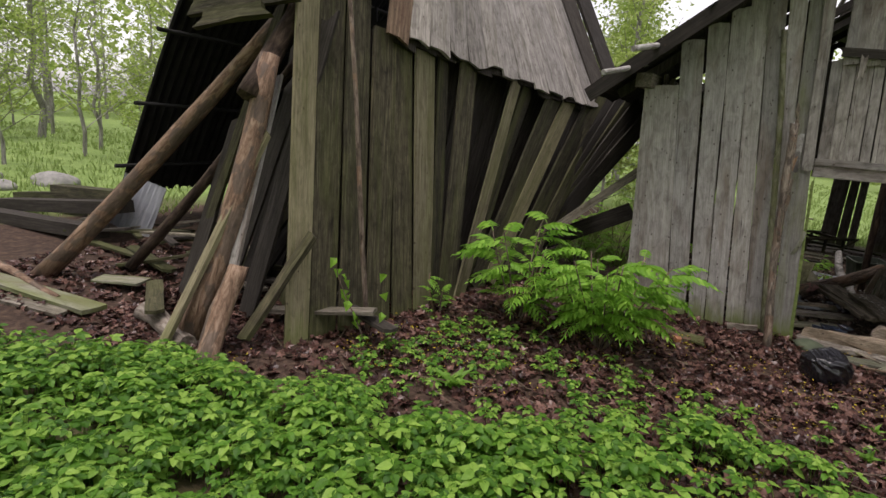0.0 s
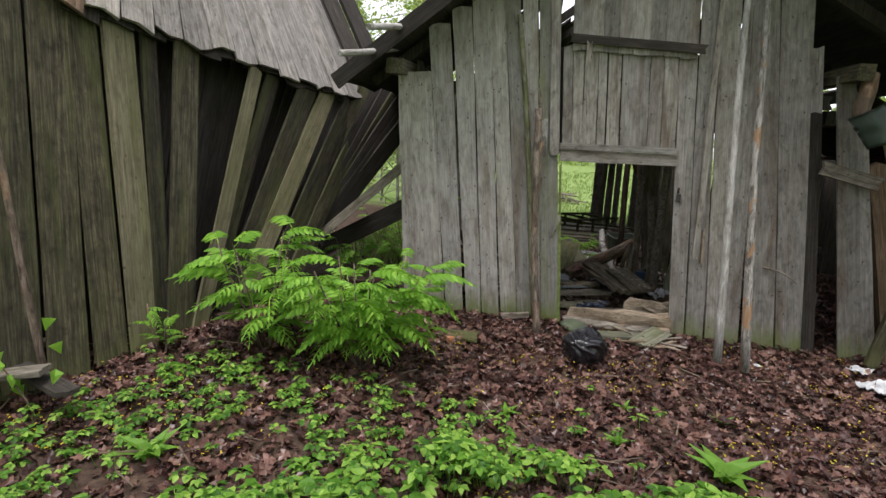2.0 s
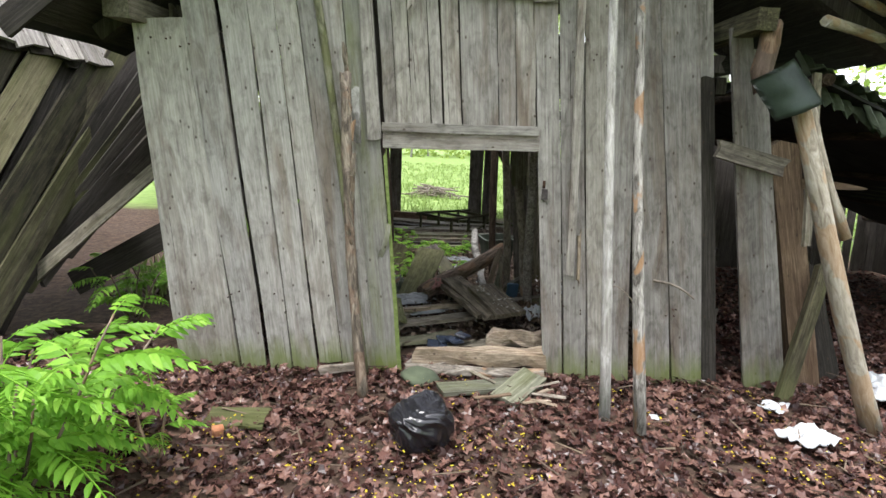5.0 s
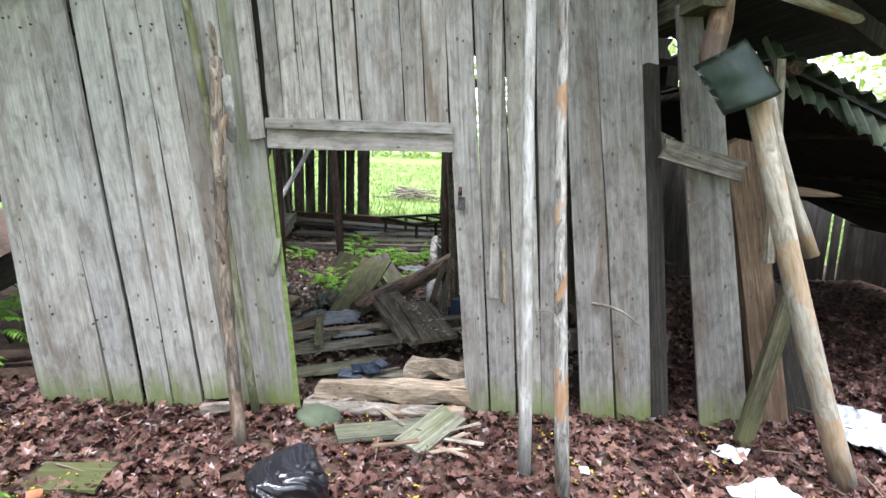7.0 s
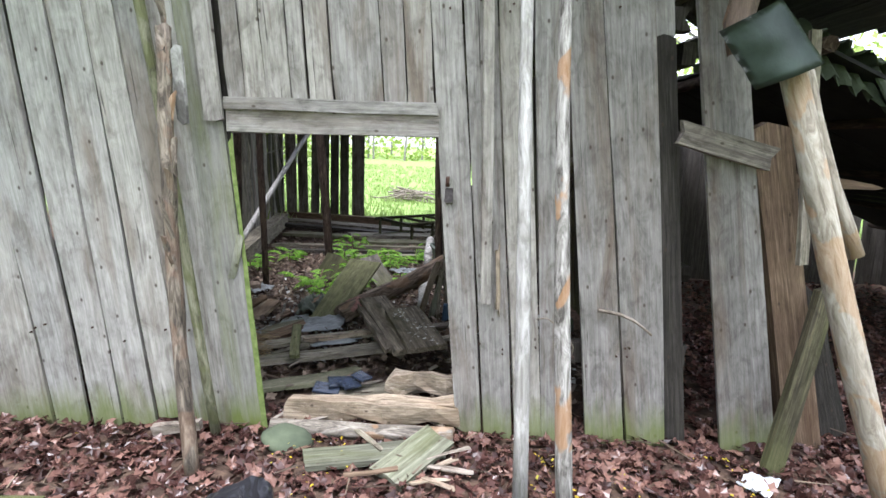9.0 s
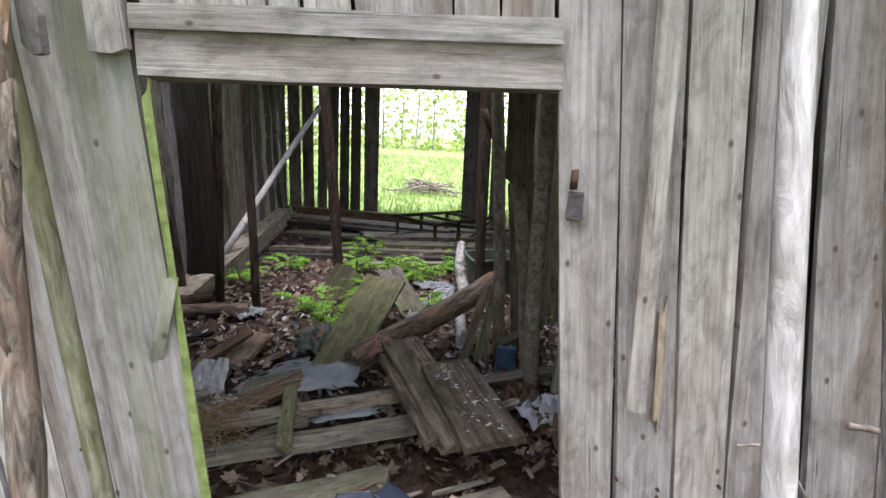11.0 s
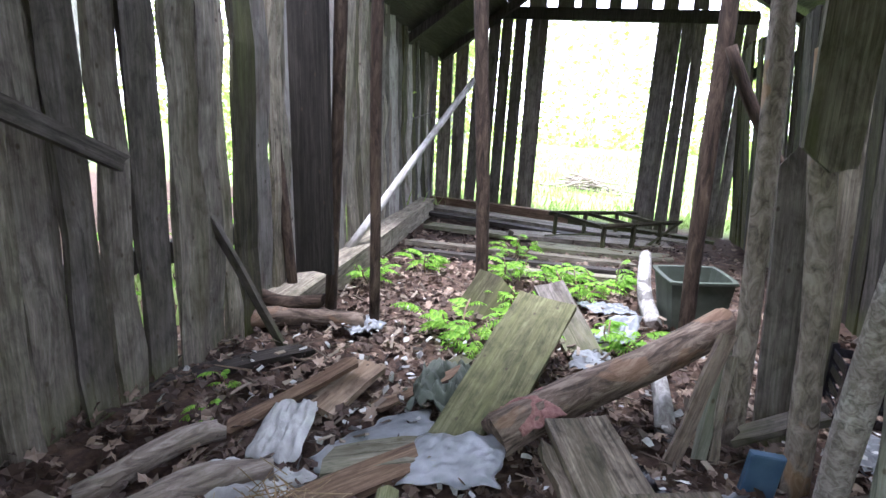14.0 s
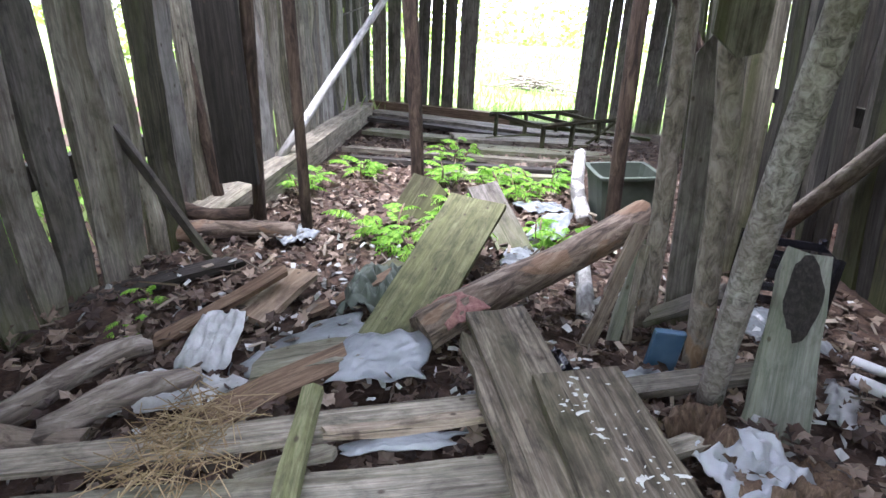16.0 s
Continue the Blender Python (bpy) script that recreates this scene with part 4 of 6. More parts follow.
log_thing("dark_log", (-2.95, -1.35, 0.12), (-1.5, -1.0, 0.10), 0.06, 0.05, M_DARKPOLE, "dark wet log lying behind the shrubs", sides=8)
log_thing("dark_log", (-2.6, 0.3, 0.1), (-1.75, 0.55, 0.12), 0.05, 0.045, M_DARKPOLE, "dark log between shed and barn", sides=8)

# ---- poles and strips leaning on the barn front ----
log_thing("grey_pole", (1.485, -0.65, -0.03), (1.425, -0.07, 3.3), 0.036, 0.026, M_POLE, "smooth pale grey pole leaning on the barn", "pole", sides=10, segs=9, wob=0.012, rough=0.04)
log_thing("bark_pole", (1.65, -0.81, -0.04), (1.578, -0.07, 3.3), 0.038, 0.026, M_BARKPOLE, "flaking bark pole with orange patches, leaning on the barn", "pole", sides=10, segs=9, wob=0.012, rough=0.06)
plank_thing("loose_lath", (1.345, -0.06, 0.80), (1.235, -0.06, 3.3), 0.052, 0.02, M_GREY, "loose grey lath hanging on the barn front", "lath")
stick = log_thing("bark_stick", (-0.075, -0.48, -0.03), (-0.265, -0.12, 2.11), 0.034, 0.036, M_BARK, "brown flaking stick leaning by the doorway", "stick", sides=10, segs=16, wob=0.016, rough=0.16)
for k in range(9):
    u = 0.5 + 0.5 * k / 8
    p = Vector((-0.075, -0.48, -0.03)).lerp(Vector((-0.245, -0.12, 2.10)), u) + Vector((RNG.uniform(-0.022, 0.022), -0.03 + RNG.uniform(-0.015, 0.02), 0))
    l = RNG.uniform(0.07, 0.2)
    board("bark_flake", p, p + Vector((RNG.uniform(-0.05, 0.02), RNG.uniform(-0.03, 0.02), l)), RNG.uniform(0.015, 0.03), 0.007, RNG.choice((M_BARK, M_BARK, M_BROWNPOLE, M_BARKLOG)), stick, rng=RNG, jag=0.03, warp=0.008)
log_thing("thin_mossy_pole", (-0.08, -0.10, -0.03), (-0.50, -0.07, 2.95), 0.027, 0.026, M_MOSSPOLE, "thin mossy pole leaning against the barn boards", "pole", sides=8, segs=8, wob=0.015)
plank_thing("bark_flake", (-0.165, -0.16, 1.68), (-0.18, -0.16, 2.02), 0.05, 0.02, M_BIRCH, "pale birch bark flake hanging on the stick", "bark")
bent = bmesh.new()
rows = []
for i in range(9):
    u = i / 8
    z = 0.88 + 0.24 * u
    x = -0.015 + 0.055 * u + 0.01 * math.sin(u * 3)
    rows.append([bent.verts.new((x + dx, -0.035 - 0.018 * math.sin(u * 3.1) + dy, z)) for dx, dy in ((-0.018, 0), (0.018, 0.006), (0.018, 0.014), (-0.018, 0.008))])
for a, b in zip(rows, rows[1:]):
    for j in range(4):
        bent.faces.new((a[j], a[(j + 1) % 4], b[(j + 1) % 4], b[j]))
bent.faces.new(rows[0][::-1])
bent.faces.new(rows[-1])
tagged(put_mesh("peeling_splinter", bent, M_DOORBOARD), "mossy splinter peeling off the door board", "splinter")
hinge = holder("door_hinge", (1.10, -0.04, 1.36), "rusty iron hinge plate on the door board", "hinge")
put_mesh("plate", box_bm(0.042, 0.010, 0.075, 0.004, 0.002), M_HINGE, hinge, pose(1.125, -0.026, 1.37))
put_mesh("pin", pole_bm(0.05, 0.010, 0.010, sides=8, segs=2, wob=0), M_RUST, hinge, pose(1.115, -0.035, 1.415))
log_thing("wire_twig", (1.96, -0.05, 0.80), (2.24, -0.09, 0.68), 0.012, 0.007, M_STICK, "grey twig hooked across the boards", "twig", sides=6, segs=5, wob=0.02)
for k, (a, b) in enumerate((((1.62, -0.10, 0.74), (1.74, -0.18, 0.72)), ((1.74, -0.18, 0.72), (1.82, -0.10, 0.55)))):
    log_thing("thin_wire", a, b, 0.005, 0.005, M_STICK, "thin pale wire caught on the pole", "wire", sides=5, segs=3)
for i in range(36):
    wall_left_side = i % 2
    x = RNG.uniform(-1.4, -0.2) if wall_left_side else RNG.uniform(1.25, 2.2)
    z = RNG.choice((0.55, 2.28)) + RNG.uniform(-0.05, 0.05)
    bm = bmesh.new()
    bmesh.ops.create_cone(bm, cap_ends=True, segments=7, radius1=0.006, radius2=0.005, depth=0.012)
    put_mesh("nail_head", bm, M_RUST, front, pose(x - 0.1 * (z - 0.3) * (1 if not wall_left_side else 1), -0.024, z, 90))

# ---- lean-to on the east side ----
plank_thing("crossbar", (2.27, -0.075, 1.735), (2.74, -0.09, 1.62), 0.12, 0.045, M_INNER, "weathered short crossbar nailed over the gap", "crossbar", side=(0, 0, 1))
plank_thing("rotten_slab", (3.26, 0.06, -0.05), (2.77, 0.05, 1.76), 0.20, 0.10, M_ROT, "thick red-brown rotten slab post with ragged top", "post", jag=0.06, warp=0.012)
plank_thing("rotten_slab", (3.45, 0.16, -0.05), (3.12, 0.12, 0.85), 0.26, 0.12, M_DARK, "black mossy rotten stump slab", "post", jag=0.12, warp=0.02)
plank_thing("strut", (2.89, -0.25, -0.03), (3.17, -0.06, 0.95), 0.10, 0.05, M_SHED, "short brown strut leaning on the rotten post", "strut")
plank_thing("broken_rail", (2.95, 0.06, 1.52), (3.42, 0.05, 1.50), 0.09, 0.05, M_ROT, "splintered pale end of a broken rail", "rail", side=(0, 0, 1), jag=0.1, w1=0.03)
log_thing("slanting_pole", (3.23, -0.66, -0.03), (2.47, -0.40, 2.2), 0.06, 0.05, M_SLANT, "stout ochre pole slanting up to the eave", "pole", sides=10, segs=9, wob=0.02, rough=0.05)
log_thing("slanting_pole", (2.98, -0.44, 1.20), (2.60, -0.33, 2.15), 0.035, 0.03, M_SLANT, "thinner grey pole behind the slanting pole", "pole", sides=9, segs=6, wob=0.015)
plank_thing("thin_lath", (2.98, -0.1, 1.1), (2.92, 0.0, 2.25), 0.05, 0.03, M_PLANK, "thin upright lath beside the slanting pole", "lath")
log_thing("upright_post", (2.45, -0.22, 2.1), (2.42, -0.2, 2.52), 0.07, 0.06, M_PEELED, "pinkish post top under the beam end", "post", sides=9, segs=3)
gs = bmesh.new()
n = 10
rows = []
for i in range(n + 1):
    row = []
    for j in range(n + 1):
        u, v = j / n, i / n
        p = Vector((2.20, -0.47, 2.13)).lerp(Vector((2.44, -0.47, 2.27)), u * 1.0)
        q = Vector((2.37, -0.50, 1.90)).lerp(Vector((2.645, -0.50, 2.02)), u * 1.0)
        w = p.lerp(q, v)
        w.y -= 0.05 * math.sin(math.pi * u) + 0.012 * noise.noise(Vector((u * 4, v * 4, 1)))
        row.append(gs.verts.new(w))
    rows.append(row)
for i in range(n):
    for j in range(n):
        gs.faces.new((rows[i][j], rows[i + 1][j], rows[i + 1][j + 1], rows[i][j + 1]))
bmesh.ops.solidify(gs, geom=gs.faces[:], thickness=0.006)
tagged(put_mesh("green_sheet", gs, M_SHEETGREEN, smooth=True), "dark green sheet scrap hung on the pole", "metal sheet")
gs2 = bmesh.new()
bmesh.ops.create_grid(gs2, x_segments=6, y_segments=6, size=0.5)
for v in gs2.verts:
    v.co = Vector((2.46 + (v.co.x + 0.5) * 0.2, -0.44 + (v.co.x + 0.5) * 0.15, 2.18 - (v.co.x + 0.5) * 0.12 + (v.co.y) * 0.17))
bmesh.ops.solidify(gs2, geom=gs2.faces[:], thickness=0.006)
tagged(put_mesh("green_sheet", gs2, M_SHEETGREEN), "dark folded flap of the green sheet", "metal sheet")

lean = holder("roof_lean_to", (4.5, 1.5, 2.0), "sagging mossy corrugated slate roof of the lean-to", "roof", kind="structure")
for i in range(4):
    for k in range(2):
        a = Vector((3.25 + i * 0.9, 0.5 + k * 1.6, 2.38 - 0.36 * i - 0.05 * k))
        x = Vector((0.9, 0.0, -0.33 - 0.05 * i)).normalized()
        yv = Vector((0.0, 1.0, 0.03))
        zv = x.cross(yv).normalized()
        yv = zv.cross(x)
        m = Matrix((x, yv, zv)).transposed().to_4x4()
        m.translation = a + Vector((0, RNG.uniform(-0.06, 0.06), RNG.uniform(-0.03, 0.03)))
        put_mesh("slate_sheet", corrugated_bm(1.72, 1.0, pitch=0.15, depth=0.028, rows=5, ragged=0.03, rng=RNG), M_SLATEMOSS, lean, m)
for a, ex, ey in (((3.16, 0.34, 2.15), (0.86, 0.10, -0.34), (0.10, 0.38, 0.30)), ((3.55, 0.22, 1.93), (0.86, 0.06, -0.40), (0.16, 0.40, 0.30)), ((4.05, 0.12, 1.70), (0.86, 0.0, -0.44), (0.20, 0.42, 0.30))):
    x = Vector(ex).normalized()
    zv = x.cross(Vector(ey)).normalized()
    m = Matrix((x, zv.cross(x), zv)).transposed().to_4x4()
    m.translation = a
    put_mesh("slate_sheet", corrugated_bm(0.62, 0.95, pitch=0.12, depth=0.022, rows=6, ragged=0.06, rng=RNG), M_SLATEMOSS, lean, m, "broken mossy slate hanging at the eave")
for i in range(5):
    pole("rafter", (3.2 + 0.9 * i, 0.3, 2.25 - 0.35 * i), (3.3 + 0.9 * i, 4.2, 2.25 - 0.35 * i), 0.05, 0.05, M_DARKPOLE, lean, sides=7, segs=3)
# dark layer added under the slates to hide sky between the sheets
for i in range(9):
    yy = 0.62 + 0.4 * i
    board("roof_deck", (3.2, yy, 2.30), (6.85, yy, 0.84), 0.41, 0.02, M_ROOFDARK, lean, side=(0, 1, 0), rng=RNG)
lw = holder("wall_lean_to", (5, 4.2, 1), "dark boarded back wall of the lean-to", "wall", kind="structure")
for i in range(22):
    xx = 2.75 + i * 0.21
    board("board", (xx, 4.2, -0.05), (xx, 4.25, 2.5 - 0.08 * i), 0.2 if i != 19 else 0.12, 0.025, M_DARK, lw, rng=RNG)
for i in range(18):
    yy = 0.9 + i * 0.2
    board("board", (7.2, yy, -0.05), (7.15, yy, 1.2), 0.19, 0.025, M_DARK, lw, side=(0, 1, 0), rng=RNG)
for a, b in (((2.55, -0.5, 2.74), (4.1, 0.6, 2.62)), ((2.7, -0.3, 2.52), (4.4, 0.6, 2.45)), ((3.4, -0.45, 2.3), (4.6, 0.3, 2.05))):
    log_thing("roof_pole", a, b, 0.035, 0.028, M_SLANT, "grey roof pole hanging under the broken eave", "pole", "roof poles", sides=8, segs=5)
for (cx, cy, sx, sy, h, sd) in ((2.70, -0.80, 0.3, 0.22, 0.08, 1), (2.74, -0.40, 0.2, 0.14, 0.05, 2), (3.7, -0.15, 0.55, 0.3, 0.08, 3), (1.82, -0.62, 0.07, 0.05, 0.02, 4)):
    tagged(put_mesh("white_film_scrap", crumple_bm(sx, sy, h * 0.8, 30, sd, fold=7.0), M_PAPER, None, pose(cx, cy, ground_z(cx, cy) + 0.03, 0, 0, 20 * sd)), "crumpled white plastic film scrap on the leaves", "plastic scrap", "white scraps")

# ---- by the doorway ----
bag = bmesh.new()
bmesh.ops.create_icosphere(bag, subdivisions=6, radius=0.2)
for v in bag.verts:
    d = v.co.normalized()
    c = Vector([math.copysign(abs(q) ** 0.68, q) for q in d])
    w = Vector((d.x * 1.3 + 0.9 * d.z, d.y * 1.3 - 0.4 * d.x, d.z * 0.8))
    k = 1 + 0.16 * noise.noise(d * 1.4 + Vector((2, 5, 1)))
    k += 0.07 * (1 - 2.4 * abs(noise.noise(w * 1.6))) + 0.035 * (1 - 2.6 * abs(noise.noise(Vector((w.x * 4.5, w.y * 1.5, w.z * 2)) + Vector((7, 0, 0))))) + 0.012 * noise.noise(w * 7)
    v.co = Vector((c.x * 0.165 * k, c.y * 0.14 * k, c.z * 0.145 * k * (1 - 0.1 * d.z)))
    if v.co.z < -0.10:
        v.co.z = -0.10 + (v.co.z + 0.10) * 0.2
tagged(put_mesh("rubbish_bag", bag, M_BAG, None, pose(0.325, -0.95, 0.118, 4, -6, 25), smooth=True), "full black plastic rubbish bag on dead leaves", "rubbish bag")
plank_thing("split_log", (0.25, 0.08, 0.09), (1.22, 0.0, 0.14), 0.13, 0.09, M_FRESH, "pale split log lying across the door sill", "log", side=(0, 0, 1), jag=0.05, warp=0.02, segs=7)
plank_thing("split_log", (0.80, 0.20, 0.22), (1.35, 0.14, 0.24), 0.11, 0.08, M_FRESH, "short pale split log on the sill", "log", side=(0, 0, 1), jag=0.06, warp=0.018, segs=6)
log_thing("bark_log", (0.20, -0.04, 0.03), (1.2, -0.12, 0.07), 0.045, 0.05, M_BARKLOG, "yellowish rotten bark log before the sill", sides=8, rough=0.12)
plank_thing("mossy_plank", (0.45, -0.35, 0.03), (1.15, -0.22, 0.05), 0.16, 0.03, M_MOSSPLANK, "mossy damp plank on the ground by the door", side=(0, 1, 0))
plank_thing("mossy_plank", (0.86, -0.48, 0.03), (1.13, -0.16, 0.08), 0.2, 0.03, M_MOSSPLANK, "green algae plank lying before the sill", side=(1, 0, 0))
for k in range(26):
    x, y = RNG.uniform(0.15, 1.15), RNG.uniform(-0.55, 0.55)
    l, a = RNG.uniform(0.08, 0.3), RNG.gauss(0.2, 0.7)
    z = ground_z(x, y) + RNG.uniform(0.03, 0.07)
    plank_thing("splinter", (x, y, z), (x + l * math.cos(a), y + l * math.sin(a), z + RNG.uniform(-0.01, 0.03)), RNG.uniform(0.012, 0.035), 0.008, RNG.choice((M_ROT, M_FRESH, M_PLANK, M_STICK)), "thin broken wood splinter on the door litter", "splinter", "splinters at the door", side=(0, 1, 0), jag=0.02, segs=2)
st = bmesh.new()
bmesh.ops.create_icosphere(st, subdivisions=3, radius=0.12)
for v in st.verts:
    v.co = Vector((v.co.x * 1.2, v.co.y, v.co.z * 0.6)) * (1 + 0.25 * noise.noise(v.co * 9))
tagged(put_mesh("mossy_stone", st, M_SLATEMOSS, None, pose(0.30, -0.13, 0.02), smooth=True), "dark mossy stone at the door sill", "stone")
plank_thing("flat_board", (-0.95, -0.82, 0.035), (-0.6, -0.80, 0.035), 0.22, 0.02, M_SHED, "flat mossy board lying on the leaves", side=(0, 1, 0))
plank_thing("root_slab", (-0.42, -0.12, 0.04), (-0.17, -0.14, 0.09), 0.055, 0.04, M_STICK, "grey root slab at the foot of the boards", side=(0, 0, 1))
tagged(put_mesh("brick", box_bm(0.06, 0.05, 0.05, 0.006, 0.003), M_BRICK, None, pose(-0.82, -0.98, 0.05, 10, 5, 30)), "small orange brick piece on dead leaves", "brick")


# ---- inside the barn ----
plank_thing("sill_beam", (-1.30, 2.55, 0.10), (-1.83, 7.15, 0.16), 0.24, 0.22, M_PLANK, "long grey sill beam along the west wall", "beam", side=(1, 0, 0))
plank_thing("sill_beam", (-2.0, 8.0, 0.10), (0.2, 7.6, 0.10), 0.16, 0.18, M_ROT, "brown sill beam under the back wall", "beam", side=(0, 1, 0))
plank_thing("sill_beam", (0.2, 7.6, 0.05), (2.1, 7.3, -0.02), 0.16, 0.16, M_SHED, "mossy sill beam across the back opening", "beam", side=(0, 1, 0))
for i, (a, b, w, mat) in enumerate((((-1.75, 7.3, 0.12), (0.9, 6.9, 0.06), 0.34, M_PLANK), ((-1.75, 6.85, 0.10), (0.6, 6.6, 0.04), 0.16, M_DARK), ((-0.4, 6.2, 0.06), (1.5, 6.7, 0.02), 0.36, M_PLANK),
                                    ((-1.5, 6.2, 0.05), (-0.4, 6.1, 0.05), 0.25, M_INNER), ((-1.35, 5.1, 0.06), (1.0, 5.3, 0.05), 0.13, M_PLANK), ((-1.2, 4.75, 0.05), (0.95, 4.95, 0.05), 0.10, M_DARK),
                                    ((0.0, 5.7, 0.05), (1.4, 5.9, 0.04), 0.3, M_INNER), ((-0.2, 4.45, 0.05), (0.9, 4.7, 0.05), 0.12, M_INNER), ((0.7, 7.1, 0.05), (1.9, 7.0, 0.03), 0.25, M_PLANK))):
    plank_thing("floor_plank", a, b, w, 0.05, mat, "grey broken floor plank at the back of the barn", "plank", "old floor planks", side=(0, 1, 0), jag=0.04)
for nm, a, b, r0, r1, mat, lab in (("post", (-1.33, 2.81, -0.03), (-1.72, 2.82, 2.75), 0.036, 0.04, M_DARKPOLE, "thin dark post leaning to the west wall"),
                                   ("post", (-0.955, 2.60, -0.03), (-0.93, 2.6, 3.2), 0.036, 0.04, M_DARKPOLE, "thin dark upright post"),
                                   ("post", (-0.725, 2.69, -0.03), (-0.735, 2.69, 3.2), 0.033, 0.036, M_DARKPOLE, "thin dark upright post"),
                                   ("post", (-0.24, 3.68, -0.03), (-0.47, 3.7, 3.3), 0.048, 0.055, M_DARKPOLE, "dark brown upright post in the middle"),
                                   ("post", (1.37, 1.54, -0.02), (1.215, 1.12, 2.05), 0.046, 0.040, M_LIGHTBARK, "pale brown bark pole leaning towards the doorway"),
                                   ("post", (1.38, 1.80, -0.02), (1.19, 1.79, 1.62), 0.047, 0.042, M_OCHREPOLE, "reddish brown bark post"),
                                   ("post", (1.21, 2.06, -0.02), (1.03, 2.08, 2.9), 0.042, 0.04, M_OCHREPOLE, "brown bark post beside the boards"),
                                   ("post", (1.15, 2.95, -0.02), (1.02, 3.0, 2.9), 0.045, 0.045, M_DARKPOLE, "dark post beside the tub"),
                                   ("brace_pole", (-1.50, 3.9, 0.2), (-0.98, 6.05, 1.86), 0.04, 0.035, M_POLE, "pale grey pole slanting from the sill to the wall"),
                                   ("brace_pole", (2.42, 3.87, 0.02), (2.28, 1.9, 1.55), 0.06, 0.05, M_STICK, "grey crooked pole leaning on the east wall"),
                                   ("brace_pole", (1.45, 2.55, 0.95), (1.05, 2.6, 1.75), 0.028, 0.028, M_DARKPOLE, "short dark brace between posts")):
    log_thing(nm, a, b, r0, r1, mat, lab, "post" if nm == "post" else "pole", sides=9, segs=9, wob=0.014, rough=0.09)
plank_thing("hanging_board", (-1.03, 2.52, 0.40), (-1.12, 2.5, 3.1), 0.24, 0.035, M_DARK, "wide black board hanging behind the post")
plank_thing("slanting_lath", (-1.02, 2.20, 0.0), (-1.38, 2.05, 0.78), 0.05, 0.03, M_INNER, "short brown lath leaning on the west wall", "lath")
plank_thing("wall_brace", (-1.33, 0.62, 1.48), (-1.33, 1.5, 1.08), 0.075, 0.04, M_INNER, "dark brace nailed on the west wall", "brace", side=(0, 0, 1))
for a, b, w in (((1.37, 2.16, 0.05), (1.26, 2.16, 1.27), 0.11), ((1.47, 2.25, 0.0), (1.36, 2.22, 1.25), 0.11), ((1.62, 2.7, 0.0), (1.40, 2.7, 2.9), 0.11), ((1.215, 1.72, 1.29), (1.17, 1.74, 2.95), 0.16), ((1.78, 2.9, 0.0), (1.55, 2.9, 2.9), 0.2)):
    plank_thing("standing_plank", a, b, w, 0.025, M_INNER if b[2] < 1.5 else M_PARTITION, "grey plank standing in a row of posts", group="planks of the partition", jag=0.05)

# ladder-like frame lying across the floor
lad = holder("wooden_rack", (0.8, 6.65, 0.2), "grey wooden rack of thin laths lying on the floor", "rack")
FR = [((0.02, 6.62, 0.36), (1.10, 7.45, 0.36)), ((0.65, 6.15, 0.34), (1.62, 7.2, 0.33)), ((0.0, 6.5, 0.08), (0.9, 7.3, 0.08)), ((0.5, 5.95, 0.05), (1.35, 6.85, 0.05)),
      ((0.10, 6.68, 0.06), (0.10, 6.68, 0.36)), ((0.45, 6.95, 0.06), (0.45, 6.95, 0.36)), ((0.85, 7.28, 0.06), (0.85, 7.28, 0.36)), ((0.68, 6.2, 0.04), (0.68, 6.2, 0.35)),
      ((1.02, 6.55, 0.04), (1.02, 6.55, 0.35)), ((1.35, 6.9, 0.04), (1.35, 6.9, 0.35)), ((0.12, 6.69, 0.35), (0.68, 6.2, 0.32)), ((0.47, 6.97, 0.35), (1.02, 6.55, 0.32)), ((0.87, 7.3, 0.35), (1.36, 6.9, 0.32)), ((1.2, 6.75, 0.05), (1.6, 7.15, 0.33))]
for a, b in FR:
    a, b = Vector(a) + Vector((0, -0.25, -0.02)), Vector(b) + Vector((0, -0.25, -0.02))
    board("lath", a, b, 0.045, 0.03, M_SHED, lad, side=(0.5, -0.5, 0.7), rng=RNG, segs=1, jag=0.005)
# brushwood pile out in the meadow
pile = holder("brushwood_pile", (0.3, 12.9, 0.1), "low heap of grey brushwood in the meadow", "brush pile")
for i in range(60):
    a = RNG.uniform(0, 3.14)
    cx, cy, z = 0.3 + RNG.gauss(0, 0.33), 12.9 + RNG.gauss(0, 0.3), RNG.uniform(0.02, 0.38)
    z *= max(0.2, 1 - abs(cx - 0.3) / 0.9)
    l = RNG.uniform(0.2, 0.6)
    pole("branch", (cx - l * math.cos(a), cy - l * 0.5 * math.sin(a), max(0.02, z - RNG.uniform(-0.1, 0.15))), (cx + l * math.cos(a), cy + l * 0.5 * math.sin(a), z + RNG.uniform(-0.05, 0.12)), 0.025, 0.012, M_STICK, pile, sides=5, segs=2)

# boards, logs and rubbish on the floor
plank_thing("algae_board", (0.13, 1.50, 0.07), (0.345, 2.66, 0.40), 0.285, 0.032, M_GREENBOARD, "wide green algae-covered board propped on a log", w1=0.33, jag=0.008, segs=6)
plank_thing("short_board", (0.62, 2.75, 0.02), (0.30, 3.25, 0.33), 0.2, 0.03, M_INNER, "brown short board under the algae board")
plank_thing("short_board", (-0.2, 3.15, 0.0), (-0.05, 3.3, 0.3), 0.28, 0.03, M_SHED, "dark board end beside the post")
log_thing("fallen_log", (0.28, 1.62, 0.13), (1.17, 2.42, 0.50), 0.085, 0.075, M_BROWNPOLE, "brown fallen log with one end raised", sides=11, rough=0.05)
